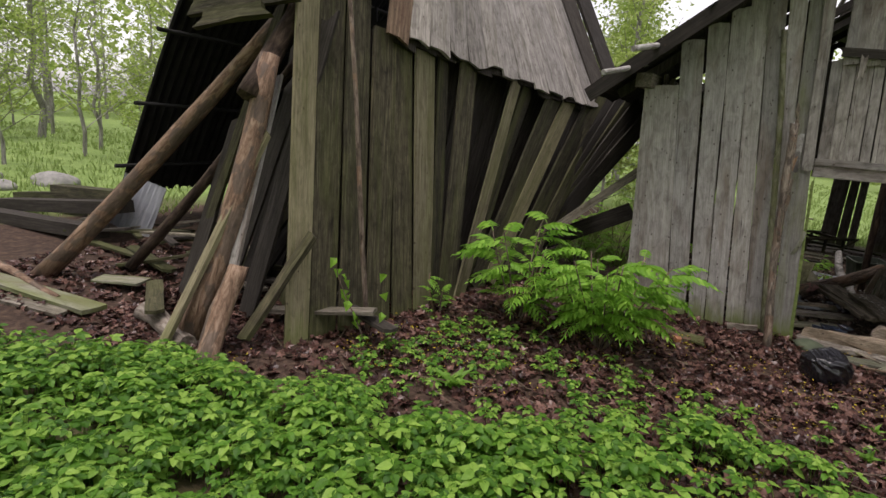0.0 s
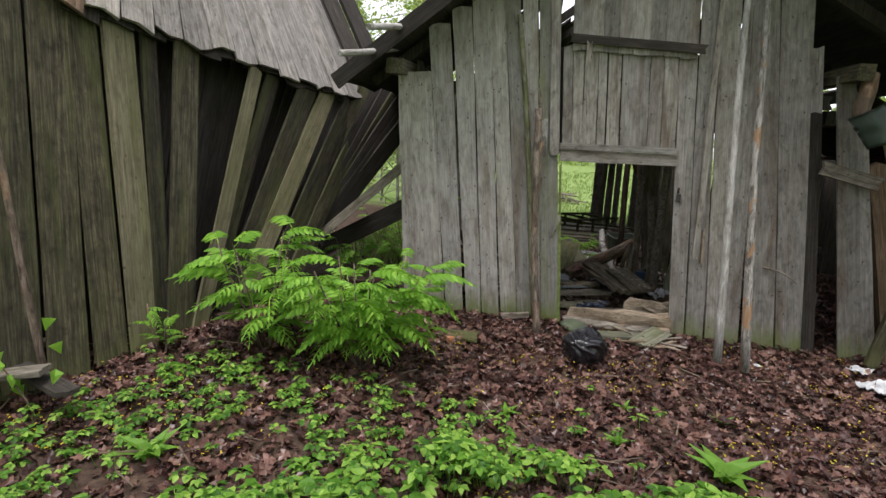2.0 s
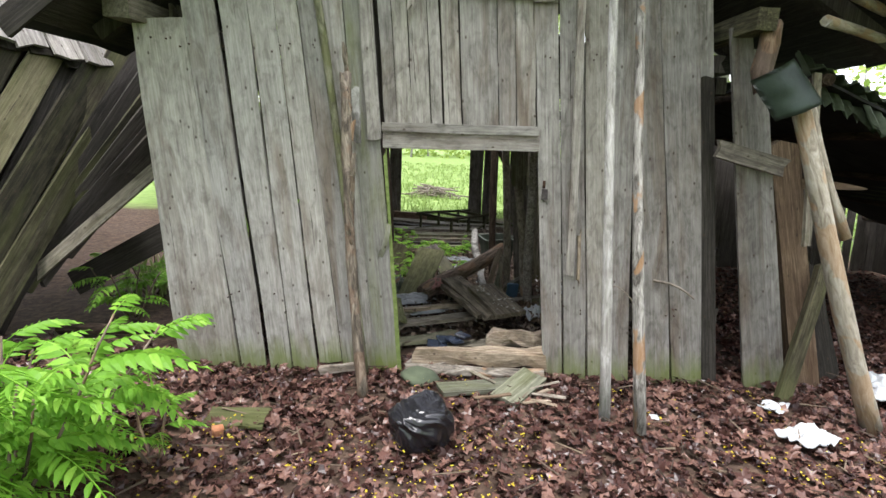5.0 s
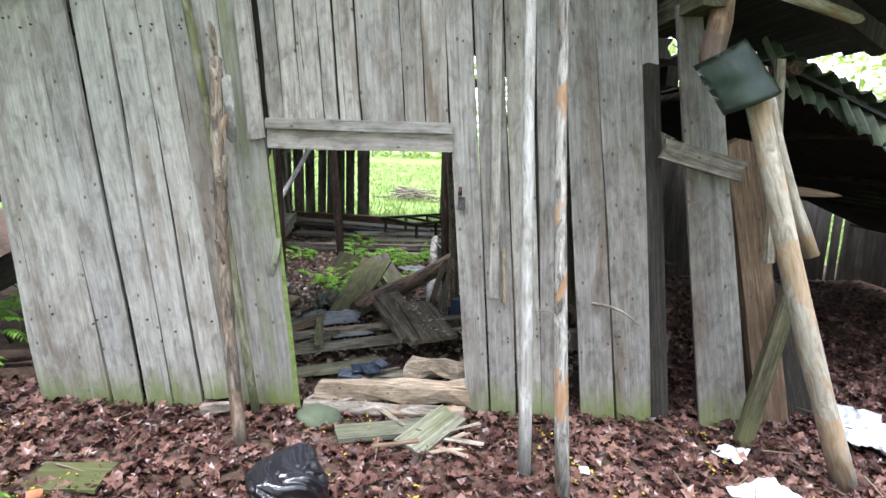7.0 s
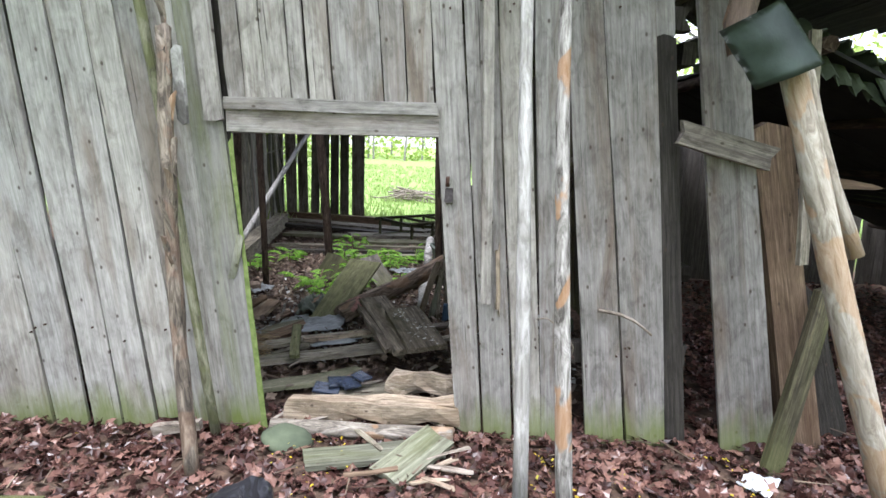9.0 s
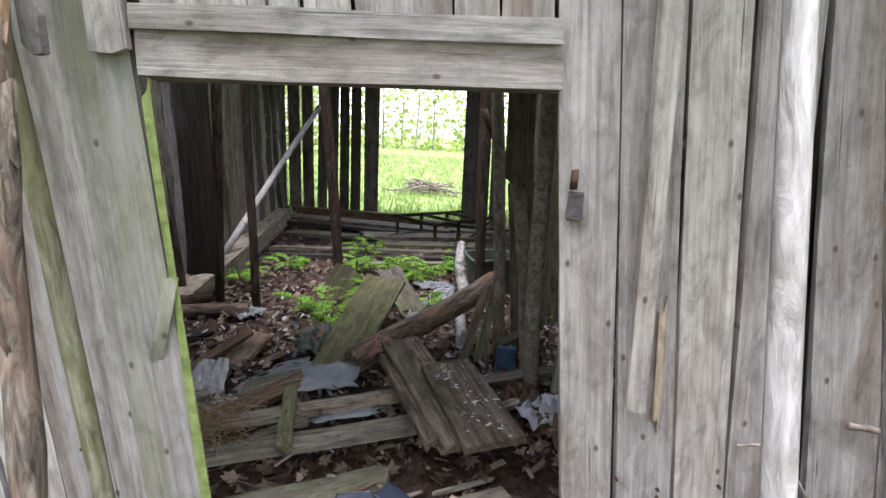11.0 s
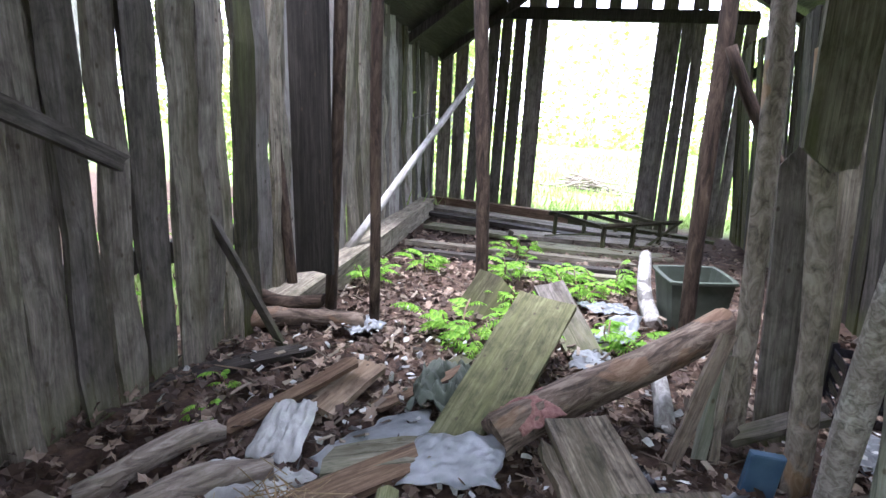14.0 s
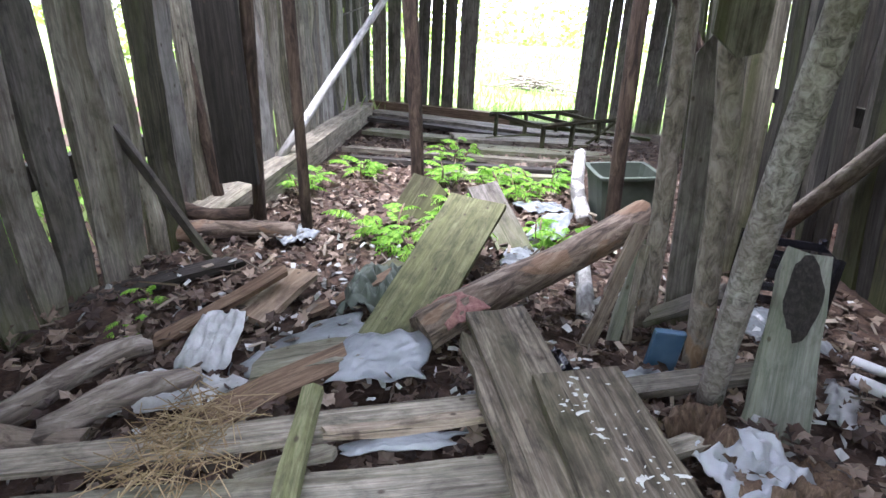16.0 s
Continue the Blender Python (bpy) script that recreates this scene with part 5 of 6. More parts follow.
rag = crumple_bm(0.2, 0.17, 0.045, 20, 11, fold=6)
rm = pose(0.40, 1.72, 0.22, 10, -15, 40)
tagged(put_mesh("red_rag", rag, M_PINK, None, rm, smooth=True), "faded red knitted rag draped on the log", "rag")
plank_thing("splintered_strip", (0.80, 0.58, 0.245), (0.475, 1.42, 0.30), 0.075, 0.04, M_SPATTER, "rough splintered strip along the plank edge", jag=0.05, warp=0.012, segs=8)
plank_thing("brown_plank", (0.925, 0.60, 0.255), (0.56, 1.515, 0.335), 0.225, 0.04, M_SPATTER, "wide mottled brown plank sloping over the joists", jag=0.012, segs=6)
wide = plank_thing("spattered_plank", (1.045, 0.55, 0.295), (0.825, 1.17, 0.365), 0.27, 0.035, M_SPATTER, "short wide plank spattered with white droppings", jag=0.02, segs=5)
PA, PB, PS = Vector((1.045, 0.55, 0.315)), Vector((0.825, 1.17, 0.385)), Vector((0.94, 0.335, 0))
for cu, cv, many, spread in ((0.80, -0.45, 16, 0.035), (0.62, 0.1, 14, 0.05), (0.42, 0.45, 18, 0.045), (0.30, -0.2, 12, 0.05), (0.15, 0.5, 10, 0.04), (0.5, 0.0, 26, 0.16)):
    for i in range(many):
        p = PA.lerp(PB, cu) + PS * 0.13 * cv + (PB - PA).normalized() * RNG.gauss(0, spread) + PS * RNG.gauss(0, spread * 0.6)
        side_off = (p - PA.lerp(PB, 0.5)).dot(PS)
        if abs(side_off) > 0.125:
            continue
        bm = bmesh.new()
        k = RNG.randint(7, 10)
        r = RNG.choice((0.0015, 0.002, 0.003, 0.004, 0.007))
        stretch, turn = RNG.uniform(1.0, 3.2), RNG.gauss(0.5, 0.6)
        vs = []
        for j in range(k):
            q = r * RNG.uniform(0.4, 1.5)
            x, y = q * stretch * math.cos(6.283 * j / k), q * math.sin(6.283 * j / k)
            vs.append(bm.verts.new((x * math.cos(turn) - y * math.sin(turn), x * math.sin(turn) + y * math.cos(turn), 0.001)))
        c = bm.verts.new((0, 0, 0.003))
        for j in range(k):
            bm.faces.new((c, vs[j], vs[(j + 1) % k]))
        put_mesh("dropping", bm, M_DROPPINGS, wide, Matrix.Translation(p))
for a, b, w, mat, lab in (((-0.95, 0.57, 0.13), (0.64, 1.265, 0.14), 0.10, M_PLANK, "long grey floor joist across the rubbish"), ((-0.6, 0.55, 0.08), (0.78, 1.02, 0.12), 0.14, M_PLANK, "grey floor joist near the doorway"),
                          ((0.98, 1.46, 0.11), (1.75, 1.80, 0.11), 0.10, M_PLANK, "grey joist running under the poles"), ((0.13, 0.66, 0.16), (0.035, 1.085, 0.23), 0.062, M_GREENBOARD, "small green mossy stake upright"),
                          ((-0.06, 0.82, 0.11), (0.14, 0.93, 0.13), 0.05, M_PLANK, "mossy broken stake on the joist"), ((0.11, 0.965, 0.165), (0.63, 1.17, 0.17), 0.035, M_FRESH, "pale split lath on the joist"),
                          ((-0.33, 1.04, 0.06), (0.02, 1.42, 0.12), 0.12, M_ROT, "red-brown rotten plank end"), ((-0.3, 1.32, 0.08), (0.1, 1.5, 0.12), 0.16, M_INNER, "grey board under plastic film"),
                          ((-0.52, 1.65, 0.06), (-0.45, 2.05, 0.12), 0.17, M_FRESH, "pale rotten board chunk on litter"), ((-0.3, 1.8, 0.05), (0.0, 2.1, 0.15), 0.05, M_ROT, "brown splintered lath on the floor"),
                          ((-0.78, 1.4, 0.06), (-0.48, 1.9, 0.2), 0.06, M_ROT, "pinkish torn lath on the floor"), ((-0.2, 2.0, 0.05), (-0.02, 2.4, 0.09), 0.08, M_INNER, "grey broken lath on litter"), ((-1.4, 1.6, 0.04), (-0.9, 2.2, 0.06), 0.12, M_DARK, "dark board by the west wall"),
                          ((0.925, 1.80, 0.03), (1.10, 2.00, 0.55), 0.06, M_FRESH, "split pale lath leaning on the log"), ((1.05, 1.90, 0.02), (1.15, 2.10, 0.46), 0.05, M_PALEGREEN, "curved grey splint leaning on a post"),
                          ((1.115, 1.93, 0.02), (1.13, 2.03, 0.5), 0.03, M_PLANK, "thin lath by the blue bottle"), ((1.22, 2.0, 0.15), (1.45, 1.9, 0.35), 0.1, M_INNER, "short grey board caught between posts"),
                          ((0.95, 1.1, 0.1), (1.25, 1.25, 0.13), 0.07, M_PLANK, "short grey board end on rubble"),
                          ((0.35, 0.25, 0.06), (1.1, 0.45, 0.1), 0.16, M_PLANK, "damp plank inside the sill"), ((-0.15, 0.35, 0.04), (0.6, 0.62, 0.08), 0.12, M_INNER, "dark plank inside the doorway")):
    plank_thing("loose_board", a, b, w, 0.03 if w < 0.12 else 0.035, mat, lab, side=(1, 0.2, 0) if abs(b[0] - a[0]) < abs(b[1] - a[1]) else (0, 1, 0), jag=0.035, warp=0.008)
log_thing("short_log", (-1.0, 0.9, 0.06), (-0.78, 1.35, 0.08), 0.05, 0.045, M_STICK, "short grey birch log on the floor", sides=9)
log_thing("short_log", (-0.78, 0.86, 0.08), (-0.45, 1.2, 0.1), 0.055, 0.05, M_STICK, "grey-barked log with sawn orange end", sides=10)
log_thing("short_log", (-1.05, 0.78, 0.04), (-0.62, 0.86, 0.05), 0.07, 0.06, M_FRESH, "orange rotten log end by the wall", sides=9, rough=0.15)
log_thing("dark_log", (-1.5, 2.35, 0.09), (-0.75, 2.62, 0.12), 0.07, 0.05, M_BROWNPOLE, "dark log lying against the posts", sides=9)
log_thing("dark_log", (-1.45, 2.5, 0.2), (-1.0, 2.55, 0.2), 0.05, 0.05, M_DARKPOLE, "short dark log on top of another", sides=8)
log_thing("birch_stick", (0.93, 2.05, 0.05), (1.0, 2.9, 0.15), 0.045, 0.04, M_BIRCH, "white birch stick on the floor", "stick", sides=9)
log_thing("birch_stick", (1.02, 3.55, 0.05), (0.99, 4.5, 0.32), 0.06, 0.05, M_BIRCH, "white birch log leaning by the tub", "log", sides=9)
drape("grey_sack", ((-0.78, 0.93, 0.05), (-0.36, 1.08, 0.06), (-0.30, 1.27, 0.05), (-0.68, 1.22, 0.06)), M_CLOTH, "crumpled pale grey woven sack on rubble", "sack", lift=0.042, folds=7.0, seed=3)
drape("grey_sack", ((-0.60, 1.25, 0.05), (-0.42, 1.28, 0.05), (-0.50, 1.62, 0.14), (-0.66, 1.56, 0.12)), M_CLOTH, "folded dirty grey sack over a torn lath", "sack", lift=0.034, folds=6.0, seed=8)
drape("plastic_film", ((-0.40, 1.27, 0.07), (0.05, 1.42, 0.09), (0.11, 1.73, 0.09), (-0.17, 1.80, 0.07)), M_FILM, "dusty translucent plastic film over boards", "film", lift=0.012, folds=4.5, seed=5)
drape("plastic_film", ((0.0, 1.26, 0.10), (0.33, 1.38, 0.11), (0.29, 1.62, 0.15), (-0.01, 1.56, 0.14)), M_FILM, "torn dusty plastic film over the board foot", "film", lift=0.014, folds=5.0, seed=6)
drape("plastic_film", ((0.16, 0.93, 0.12), (0.46, 1.02, 0.13), (0.52, 1.10, 0.14), (0.24, 1.06, 0.13)), M_FILM, "strip of clear film between joists", "film", lift=0.014, folds=5.0, seed=7)
drape("plastic_film", ((0.50, 2.55, 0.06), (0.72, 2.55, 0.06), (0.74, 2.85, 0.07), (0.52, 2.85, 0.07)), M_FILM, "pale film scrap under the log", "film", lift=0.012, folds=4.0, seed=9)
drape("white_film_scrap", ((0.62, 3.02, 0.06), (0.86, 3.05, 0.08), (0.95, 3.45, 0.13), (0.72, 3.40, 0.10)), M_FILM, "white film scraps among ferns", "scrap", lift=0.02, folds=4.0, seed=10)
rot = plank_thing("leaning_board", (1.56, 1.45, -0.02), (1.70, 1.90, 0.56), 0.225, 0.03, M_PALEGREEN, "grey-green board with dark rotten top, leaning", side=(1, 0, 0), w1=0.155, jag=0.012, segs=7, warp=0.006)
stain = bmesh.new()
sm, sl = along((1.56, 1.45, -0.02), (1.70, 1.90, 0.56), (1, 0, 0))
ring = []
for j in range(26):
    a = 6.2832 * j / 26
    q = 1 + 0.22 * noise.noise(Vector((3 * math.cos(a), 3 * math.sin(a), 4.4)))
    ring.append(stain.verts.new(sm @ Vector((0.062 * q * math.cos(a), -0.027, sl * 0.76 + 0.165 * q * math.sin(a)))))
ctr = stain.verts.new(sm @ Vector((0.0, -0.030, sl * 0.76)))
for j in range(26):
    stain.faces.new((ctr, ring[j], ring[(j + 1) % 26]))
put_mesh("rot_patch", stain, M_DARK, rot, label="black rotten patch")
for (cx, cy, sx, sy, h, sd, mat, nm, lab) in ((1.29, 1.33, 0.2, 0.18, 0.14, 37, M_ROT, "rotten_mass", "crumpled brown rotten lump on rubble"),
                                              (-0.05, 2.0, 0.22, 0.34, 0.14, 26, M_TUB, "dark_film", "dark grey-green plastic piece"),
                                              (0.72, 3.75, 0.3, 0.24, 0.1, 28, M_FILM, "plastic_film", "grey film scrap behind the board"),
                                              (1.38, 1.22, 0.26, 0.2, 0.1, 30, M_PAPER, "white_film_scrap", "white plastic bag lump on rubble"),
                                              (1.12, 1.58, 0.34, 0.14, 0.11, 31, M_FILM, "plastic_film", "grey film roll beside the blue bottle"), (0.75, 1.52, 0.28, 0.26, 0.1, 32, M_BAG, "black_film", "black plastic rag under planks"),
                                              (0.62, 1.38, 0.2, 0.16, 0.08, 33, M_FILM, "plastic_film", "crumpled grey film under the plank"), (-0.75, 2.62, 0.2, 0.16, 0.14, 34, M_FILM, "plastic_film", "pale grey bag by the posts"),
                                              (1.55, 1.05, 0.4, 0.34, 0.1, 35, M_ROT, "rotten_mass", "crumbled red rotten wood mass"), (1.85, 2.2, 0.3, 0.3, 0.1, 36, M_FILM, "plastic_film", "white scraps in the dark corner")):
    tagged(put_mesh(nm, crumple_bm(sx * 1.15, sy * 1.15, h * (0.42 if mat is M_FILM else 0.6 if mat is M_CLOTH else 0.9), 28, sd, fold=9.0), mat, None, pose(cx, cy, ground_z(cx, cy) + 0.05, RNG.uniform(-6, 6), RNG.uniform(-6, 6), RNG.uniform(0, 60)), smooth=True), lab, nm.split("_")[-1])


def lathe(profile, sides=16):
    bm = bmesh.new()
    rings = [[bm.verts.new((r * math.cos(6.2832 * j / sides), r * math.sin(6.2832 * j / sides), z)) for j in range(sides)] for r, z in profile]
    for a, b in zip(rings, rings[1:]):
        for j in range(sides):
            f = bm.faces.new((a[j], a[(j + 1) % sides], b[(j + 1) % sides], b[j]))
            f.smooth = True
    bm.faces.new(rings[0][::-1])
    bm.faces.new(rings[-1])
    return bm


tagged(put_mesh("blue_panel", box_bm(0.12, 0.03, 0.26, 0.008, 0.002), M_BLUE, None, pose(1.215, 1.71, 0.13, 6, 2, 8)), "dusty blue plastic panel standing among posts", "panel")
tub = holder("tub", (1.28, 3.75, 0.0), "grey-green open plastic tub with chipped rim", "tub")
tb = bmesh.new()
prof = [(0.17, 0.17, 0.0), (0.22, 0.2, 0.36), (0.235, 0.215, 0.37), (0.235, 0.215, 0.385), (0.205, 0.185, 0.385), (0.16, 0.16, 0.02)]
rings = []
for hx, hy, z in prof:
    ring = []
    for j in range(24):
        a = 6.2832 * j / 24
        c, s = math.cos(a), math.sin(a)
        q = (abs(c) ** 12 + abs(s) ** 12) ** (-1 / 12)
        ring.append(tb.verts.new((hx * c * q, hy * s * q, z)))
    rings.append(ring)
for a, b in zip(rings, rings[1:]):
    for j in range(24):
        tb.faces.new((a[j], a[(j + 1) % 24], b[(j + 1) % 24], b[j]))
tb.faces.new(rings[0][::-1])
tb.faces.new(rings[-1])
put_mesh("body", tb, M_TUB, tub, pose(1.28, 3.75, 0.02, 2, -3, 12))
egg = holder("egg_tray", (1.84, 1.62, 0.03), "white moulded egg tray lying on rubble", "egg tray")
eb = bmesh.new()
rows = []
for i in range(13):
    rows.append([eb.verts.new((-0.07 + 0.14 * j / 8, -0.11 + 0.22 * i / 12, 0.035 * (0.5 + 0.5 * math.sin(j * 1.57 + 0.7)) * (0.5 + 0.5 * math.sin(i * 2.1)) + (0.02 if 0 < j < 8 else 0))) for j in range(9)])
for a, b in zip(rows, rows[1:]):
    for j in range(8):
        eb.faces.new((a[j], a[j + 1], b[j + 1], b[j]))
bmesh.ops.solidify(eb, geom=eb.faces[:], thickness=0.003)
put_mesh("tray", eb, M_WHITEPLASTIC, egg, pose(1.84, 1.62, 0.06, 12, 25, -15), smooth=True)
for (cx, cy, r, l, lab) in ((1.98, 1.85, 0.028, 0.2, "dirty white plastic bottle on the floor"), (2.05, 2.0, 0.022, 0.16, "small white plastic tube on the floor")):
    tagged(put_mesh("plastic_bottle", lathe([(r * 0.8, 0), (r, 0.01), (r, l * 0.7), (r * 0.4, l * 0.9), (r * 0.4, l)], 12), M_WHITEPLASTIC, None, pose(cx, cy, 0.07, 85, 10, 40)), lab, "bottle")
tagged(put_mesh("steel_can", lathe([(0.06, 0), (0.065, 0.01), (0.065, 0.2), (0.06, 0.21)], 14), M_TUB, None, pose(2.12, 1.75, 0.08, 80, 0, 70)), "dark grey dented can lying on its side", "can")
tagged(put_mesh("paper_block", box_bm(0.16, 0.09, 0.03, 0.004, 0.003), M_CLOTH, None, pose(2.05, 1.58, 0.06, 8, 4, 10)), "pale greenish damp carton on the floor", "carton")
for i in range(4):
    tagged(put_mesh("glazed_shard", box_bm(0.16 - 0.02 * i, 0.1, 0.012, 0.003, 0.004), M_GLASSBLUE, None, pose(0.42 + 0.07 * i, 0.32 + 0.06 * (i % 2), 0.10 + 0.02 * i, 10, 6, 20 * i)), "dark blue glazed shard in the doorway rubbish", "shard", "blue shards")
# wire rack in the dark corner
wr = holder("plastic_crate", (2.0, 2.75, 0.0), "black slatted plastic crate in the dark corner", "crate")
for k in range(4):
    z = 0.06 + 0.075 * k
    for a, b in (((1.78, 2.55, z), (2.16, 2.50, z)), ((1.83, 2.85, z), (2.21, 2.80, z)), ((1.78, 2.55, z), (1.83, 2.85, z)), ((2.16, 2.50, z), (2.21, 2.80, z))):
        board("slat", a, b, 0.045, 0.010, M_BAG, wr, side=(0, 0, 1), rng=RNG, jag=0.001, warp=0.002, segs=2)
for x, y in ((1.78, 2.55), (2.16, 2.50), (1.83, 2.85), (2.21, 2.80)):
    board("corner_post", (x, y, 0.0), (x, y, 0.33), 0.03, 0.03, M_BAG, wr, rng=RNG, jag=0.002, warp=0.002, segs=2)


# ---- leaf litter, plants and trees ----
class Soup:
    """Gathers many small loose pieces into one mesh."""

    def __init__(self):
        self.v, self.f = [], []

    def add(self, verts, faces):
        k = len(self.v)
        self.v.extend(verts)
        self.f.extend([tuple(i + k for i in f) for f in faces])

    def put(self, name, mat, label, category, kind="stuff"):
        me = mesh_from(name, self.v, self.f)
        return tagged(put_data(name, me, mat), label, category, kind=kind)


def spun(rng, p, tilt=0.5):
    """A random turn about z with some tilt, at p."""
    return Matrix.Translation(p) @ Euler((rng.gauss(0, tilt), rng.gauss(0, tilt), rng.uniform(0, 6.283))).to_matrix().to_4x4()


LOBES = [(0.0, -0.5), (0.22, -0.34), (0.5, -0.22), (0.3, 0.02), (0.52, 0.3), (0.2, 0.24), (0.0, 0.62), (-0.2, 0.24), (-0.52, 0.3), (-0.3, 0.02), (-0.5, -0.22), (-0.22, -0.34)]


def dead_leaf(soup, rng, p, s, tilt):
    m = spun(rng, p, tilt)
    c = rng.uniform(-0.9, 0.9)
    d = rng.uniform(-0.6, 0.6)
    vs = [m @ Vector((x * s, y * s, s * (c * x * x + d * y * y + 0.12 * rng.uniform(-1, 1)))) for x, y in LOBES]
    vs.append(m @ Vector((0, 0, 0)))
    soup.add(vs, [(12, i, (i + 1) % 12) for i in range(12)])


LR = random.Random(11)
litter = Soup()
i = 0
while i < 26000:
    x, y = LR.uniform(-5.2, 6.0), LR.uniform(-4.2, 0.25)
    if x > 3.0:
        y += LR.uniform(0, 2.6)
    if x < -3.4 and y > -3.0:
        continue
    if LR.random() < 0.75 * max(0, min(1, (-2.6 - y) / 1.2)):
        continue
    dead_leaf(litter, LR, (x, y, ground_z(x, y) + LR.uniform(0.0, 0.045)), LR.uniform(0.025, 0.09), 0.45)
    i += 1
for k in range(2200):
    x, y = LR.uniform(-7.2, -3.6), LR.uniform(-4.3, -2.0)
    dead_leaf(litter, LR, (x, y, ground_z(x, y) + LR.uniform(0.0, 0.04)), LR.uniform(0.04, 0.09), 0.4)
for k in range(4200):
    x, y = LR.uniform(2.7, 7.0), LR.uniform(0.0, 4.1)
    dead_leaf(litter, LR, (x, y, ground_z(x, y) + LR.uniform(0.0, 0.05)), LR.uniform(0.03, 0.075), 0.45)
litter.put("leaf_litter", M_LITTER, "wet brown dead leaves covering the yard", "leaf litter")
inner = Soup()
for k in range(6500):
    x, y = LR.uniform(-1.6, 2.4), LR.triangular(0.2, 7.4, 1.0)
    heap = 0.06 * max(0, 1 - abs(y - 1.2) / 1.5)
    dead_leaf(inner, LR, (x, y, ground_z(x, y) + LR.uniform(0.0, 0.05) + heap * LR.random()), LR.uniform(0.03, 0.085), 0.5)
inner.put("barn_floor_litter", M_LITTERIN, "dusty dry leaves and scraps on the barn floor", "leaf litter")
bits = Soup()
for k in range(9000):
    x, y = LR.uniform(-4.0, 3.6), LR.uniform(-4.4, -0.15)
    if noise.noise(Vector((x * 1.3, y * 1.3, 3.0))) + 0.5 * noise.noise(Vector((x * 4, y * 4, 8.0))) < 0.14:
        continue
    m = spun(LR, (x, y, ground_z(x, y) + 0.03 + LR.uniform(0, 0.03)), 0.3)
    s = LR.uniform(0.004, 0.011)
    bits.add([m @ Vector(q) for q in ((-s, -s * 0.5, 0), (s, -s * 0.4, 0), (s * 0.8, s * 0.5, 0.003), (-s * 0.7, s * 0.5, 0.003))], [(0, 1, 2, 3)])
bits.put("yellow_catkins", M_YELLOW, "fallen yellow maple flowers on the leaves", "flowers")
twigs = Soup()


def prism(soup, a, b, r0, r1):
    a, b = Vector(a), Vector(b)
    z = (b - a).normalized()
    x = z.orthogonal().normalized()
    y = z.cross(x)
    vs = []
    for p, r in ((a, r0), (b, r1)):
        for j in range(3):
            t = 2.094 * j
            vs.append(p + r * (math.cos(t) * x + math.sin(t) * y))
    soup.add(vs, [(0, 1, 4, 3), (1, 2, 5, 4), (2, 0, 3, 5), (0, 2, 1), (3, 4, 5)])


for k in range(900):
    outside = k % 2
    x, y = (LR.uniform(-5, 4), LR.uniform(-3.8, 0.0)) if outside else (LR.uniform(-1.5, 2.3), LR.uniform(0.3, 6.5))
    a = LR.uniform(0, 6.28)
    l = LR.uniform(0.04, 0.22)
    z = ground_z(x, y) + LR.uniform(0.02, 0.07)
    prism(twigs, (x, y, z), (x + l * math.cos(a), y + l * math.sin(a), z + LR.uniform(-0.02, 0.03)), LR.uniform(0.003, 0.008), 0.003)
twigs.put("litter_twigs", M_TWIG, "small broken twigs and splinters on the ground", "twigs")
chips = Soup()
for k in range(620):
    x, y = LR.uniform(-1.3, 2.3), LR.triangular(0.3, 5.5, 1.0)
    m = spun(LR, (x, y, ground_z(x, y) + LR.uniform(0.04, 0.10)), 0.35)
    a, b, c = LR.uniform(0.008, 0.055), LR.uniform(0.004, 0.014), LR.uniform(0.003, 0.008)
    vs = [m @ Vector((sx * a * (1 if sy > 0 else 0.8), sy * b, sz * c)) for sz in (0, 1) for sx, sy in ((-1, -1), (1, -1), (1, 1), (-1, 1))]
    chips.add(vs, [(3, 2, 1, 0), (4, 5, 6, 7), (0, 1, 5, 4), (1, 2, 6, 5), (2, 3, 7, 6), (3, 0, 4, 7)])
chips.put("wood_chips", M_CHIP, "broken wood chips and rubble on the barn floor", "chips")
scraps = Soup()
for k in range(420):
    x, y = LR.choice((LR.gauss(-0.45, 0.35), LR.gauss(1.8, 0.35), LR.gauss(0.4, 0.5))), LR.gauss(1.9, 0.55)
    if not -1.3 < x < 2.4 or y < 0.35:
        continue
    m = spun(LR, (x, y, ground_z(x, y) + LR.uniform(0.045, 0.09)), 0.5)
    a, b = LR.uniform(0.008, 0.03), LR.uniform(0.006, 0.018)
    scraps.add([m @ Vector(q) for q in ((-a, -b, 0), (a * 0.8, -b * 0.7, 0.004), (a, b * 0.6, 0), (0, b, 0.006), (-a * 0.8, b * 0.8, 0), (-a, -b, -0.003), (a * 0.8, -b * 0.7, 0.001), (a, b * 0.6, -0.003), (0, b, 0.003), (-a * 0.8, b * 0.8, -0.003))], [(0, 1, 2, 3, 4), (9, 8, 7, 6, 5)])
scraps.put("paper_scraps", M_CLOTH, "small dirty white scraps among the dead leaves", "scraps")
hay = Soup()
for k in range(420):
    x, y = LR.gauss(-0.26, 0.09), LR.gauss(0.84, 0.10)
    a, l = LR.uniform(0, 6.28), LR.uniform(0.05, 0.14)
    z = 0.16 + LR.uniform(0, 0.08) - 0.5 * abs(x + 0.26)
    prism(hay, (x, y, z), (x + l * math.cos(a), y + l * math.sin(a), z + LR.uniform(-0.05, 0.03)), 0.002, 0.0015)
hay.put("hay_clump", M_HAY, "clump of dry hay on the floor joist", "hay")


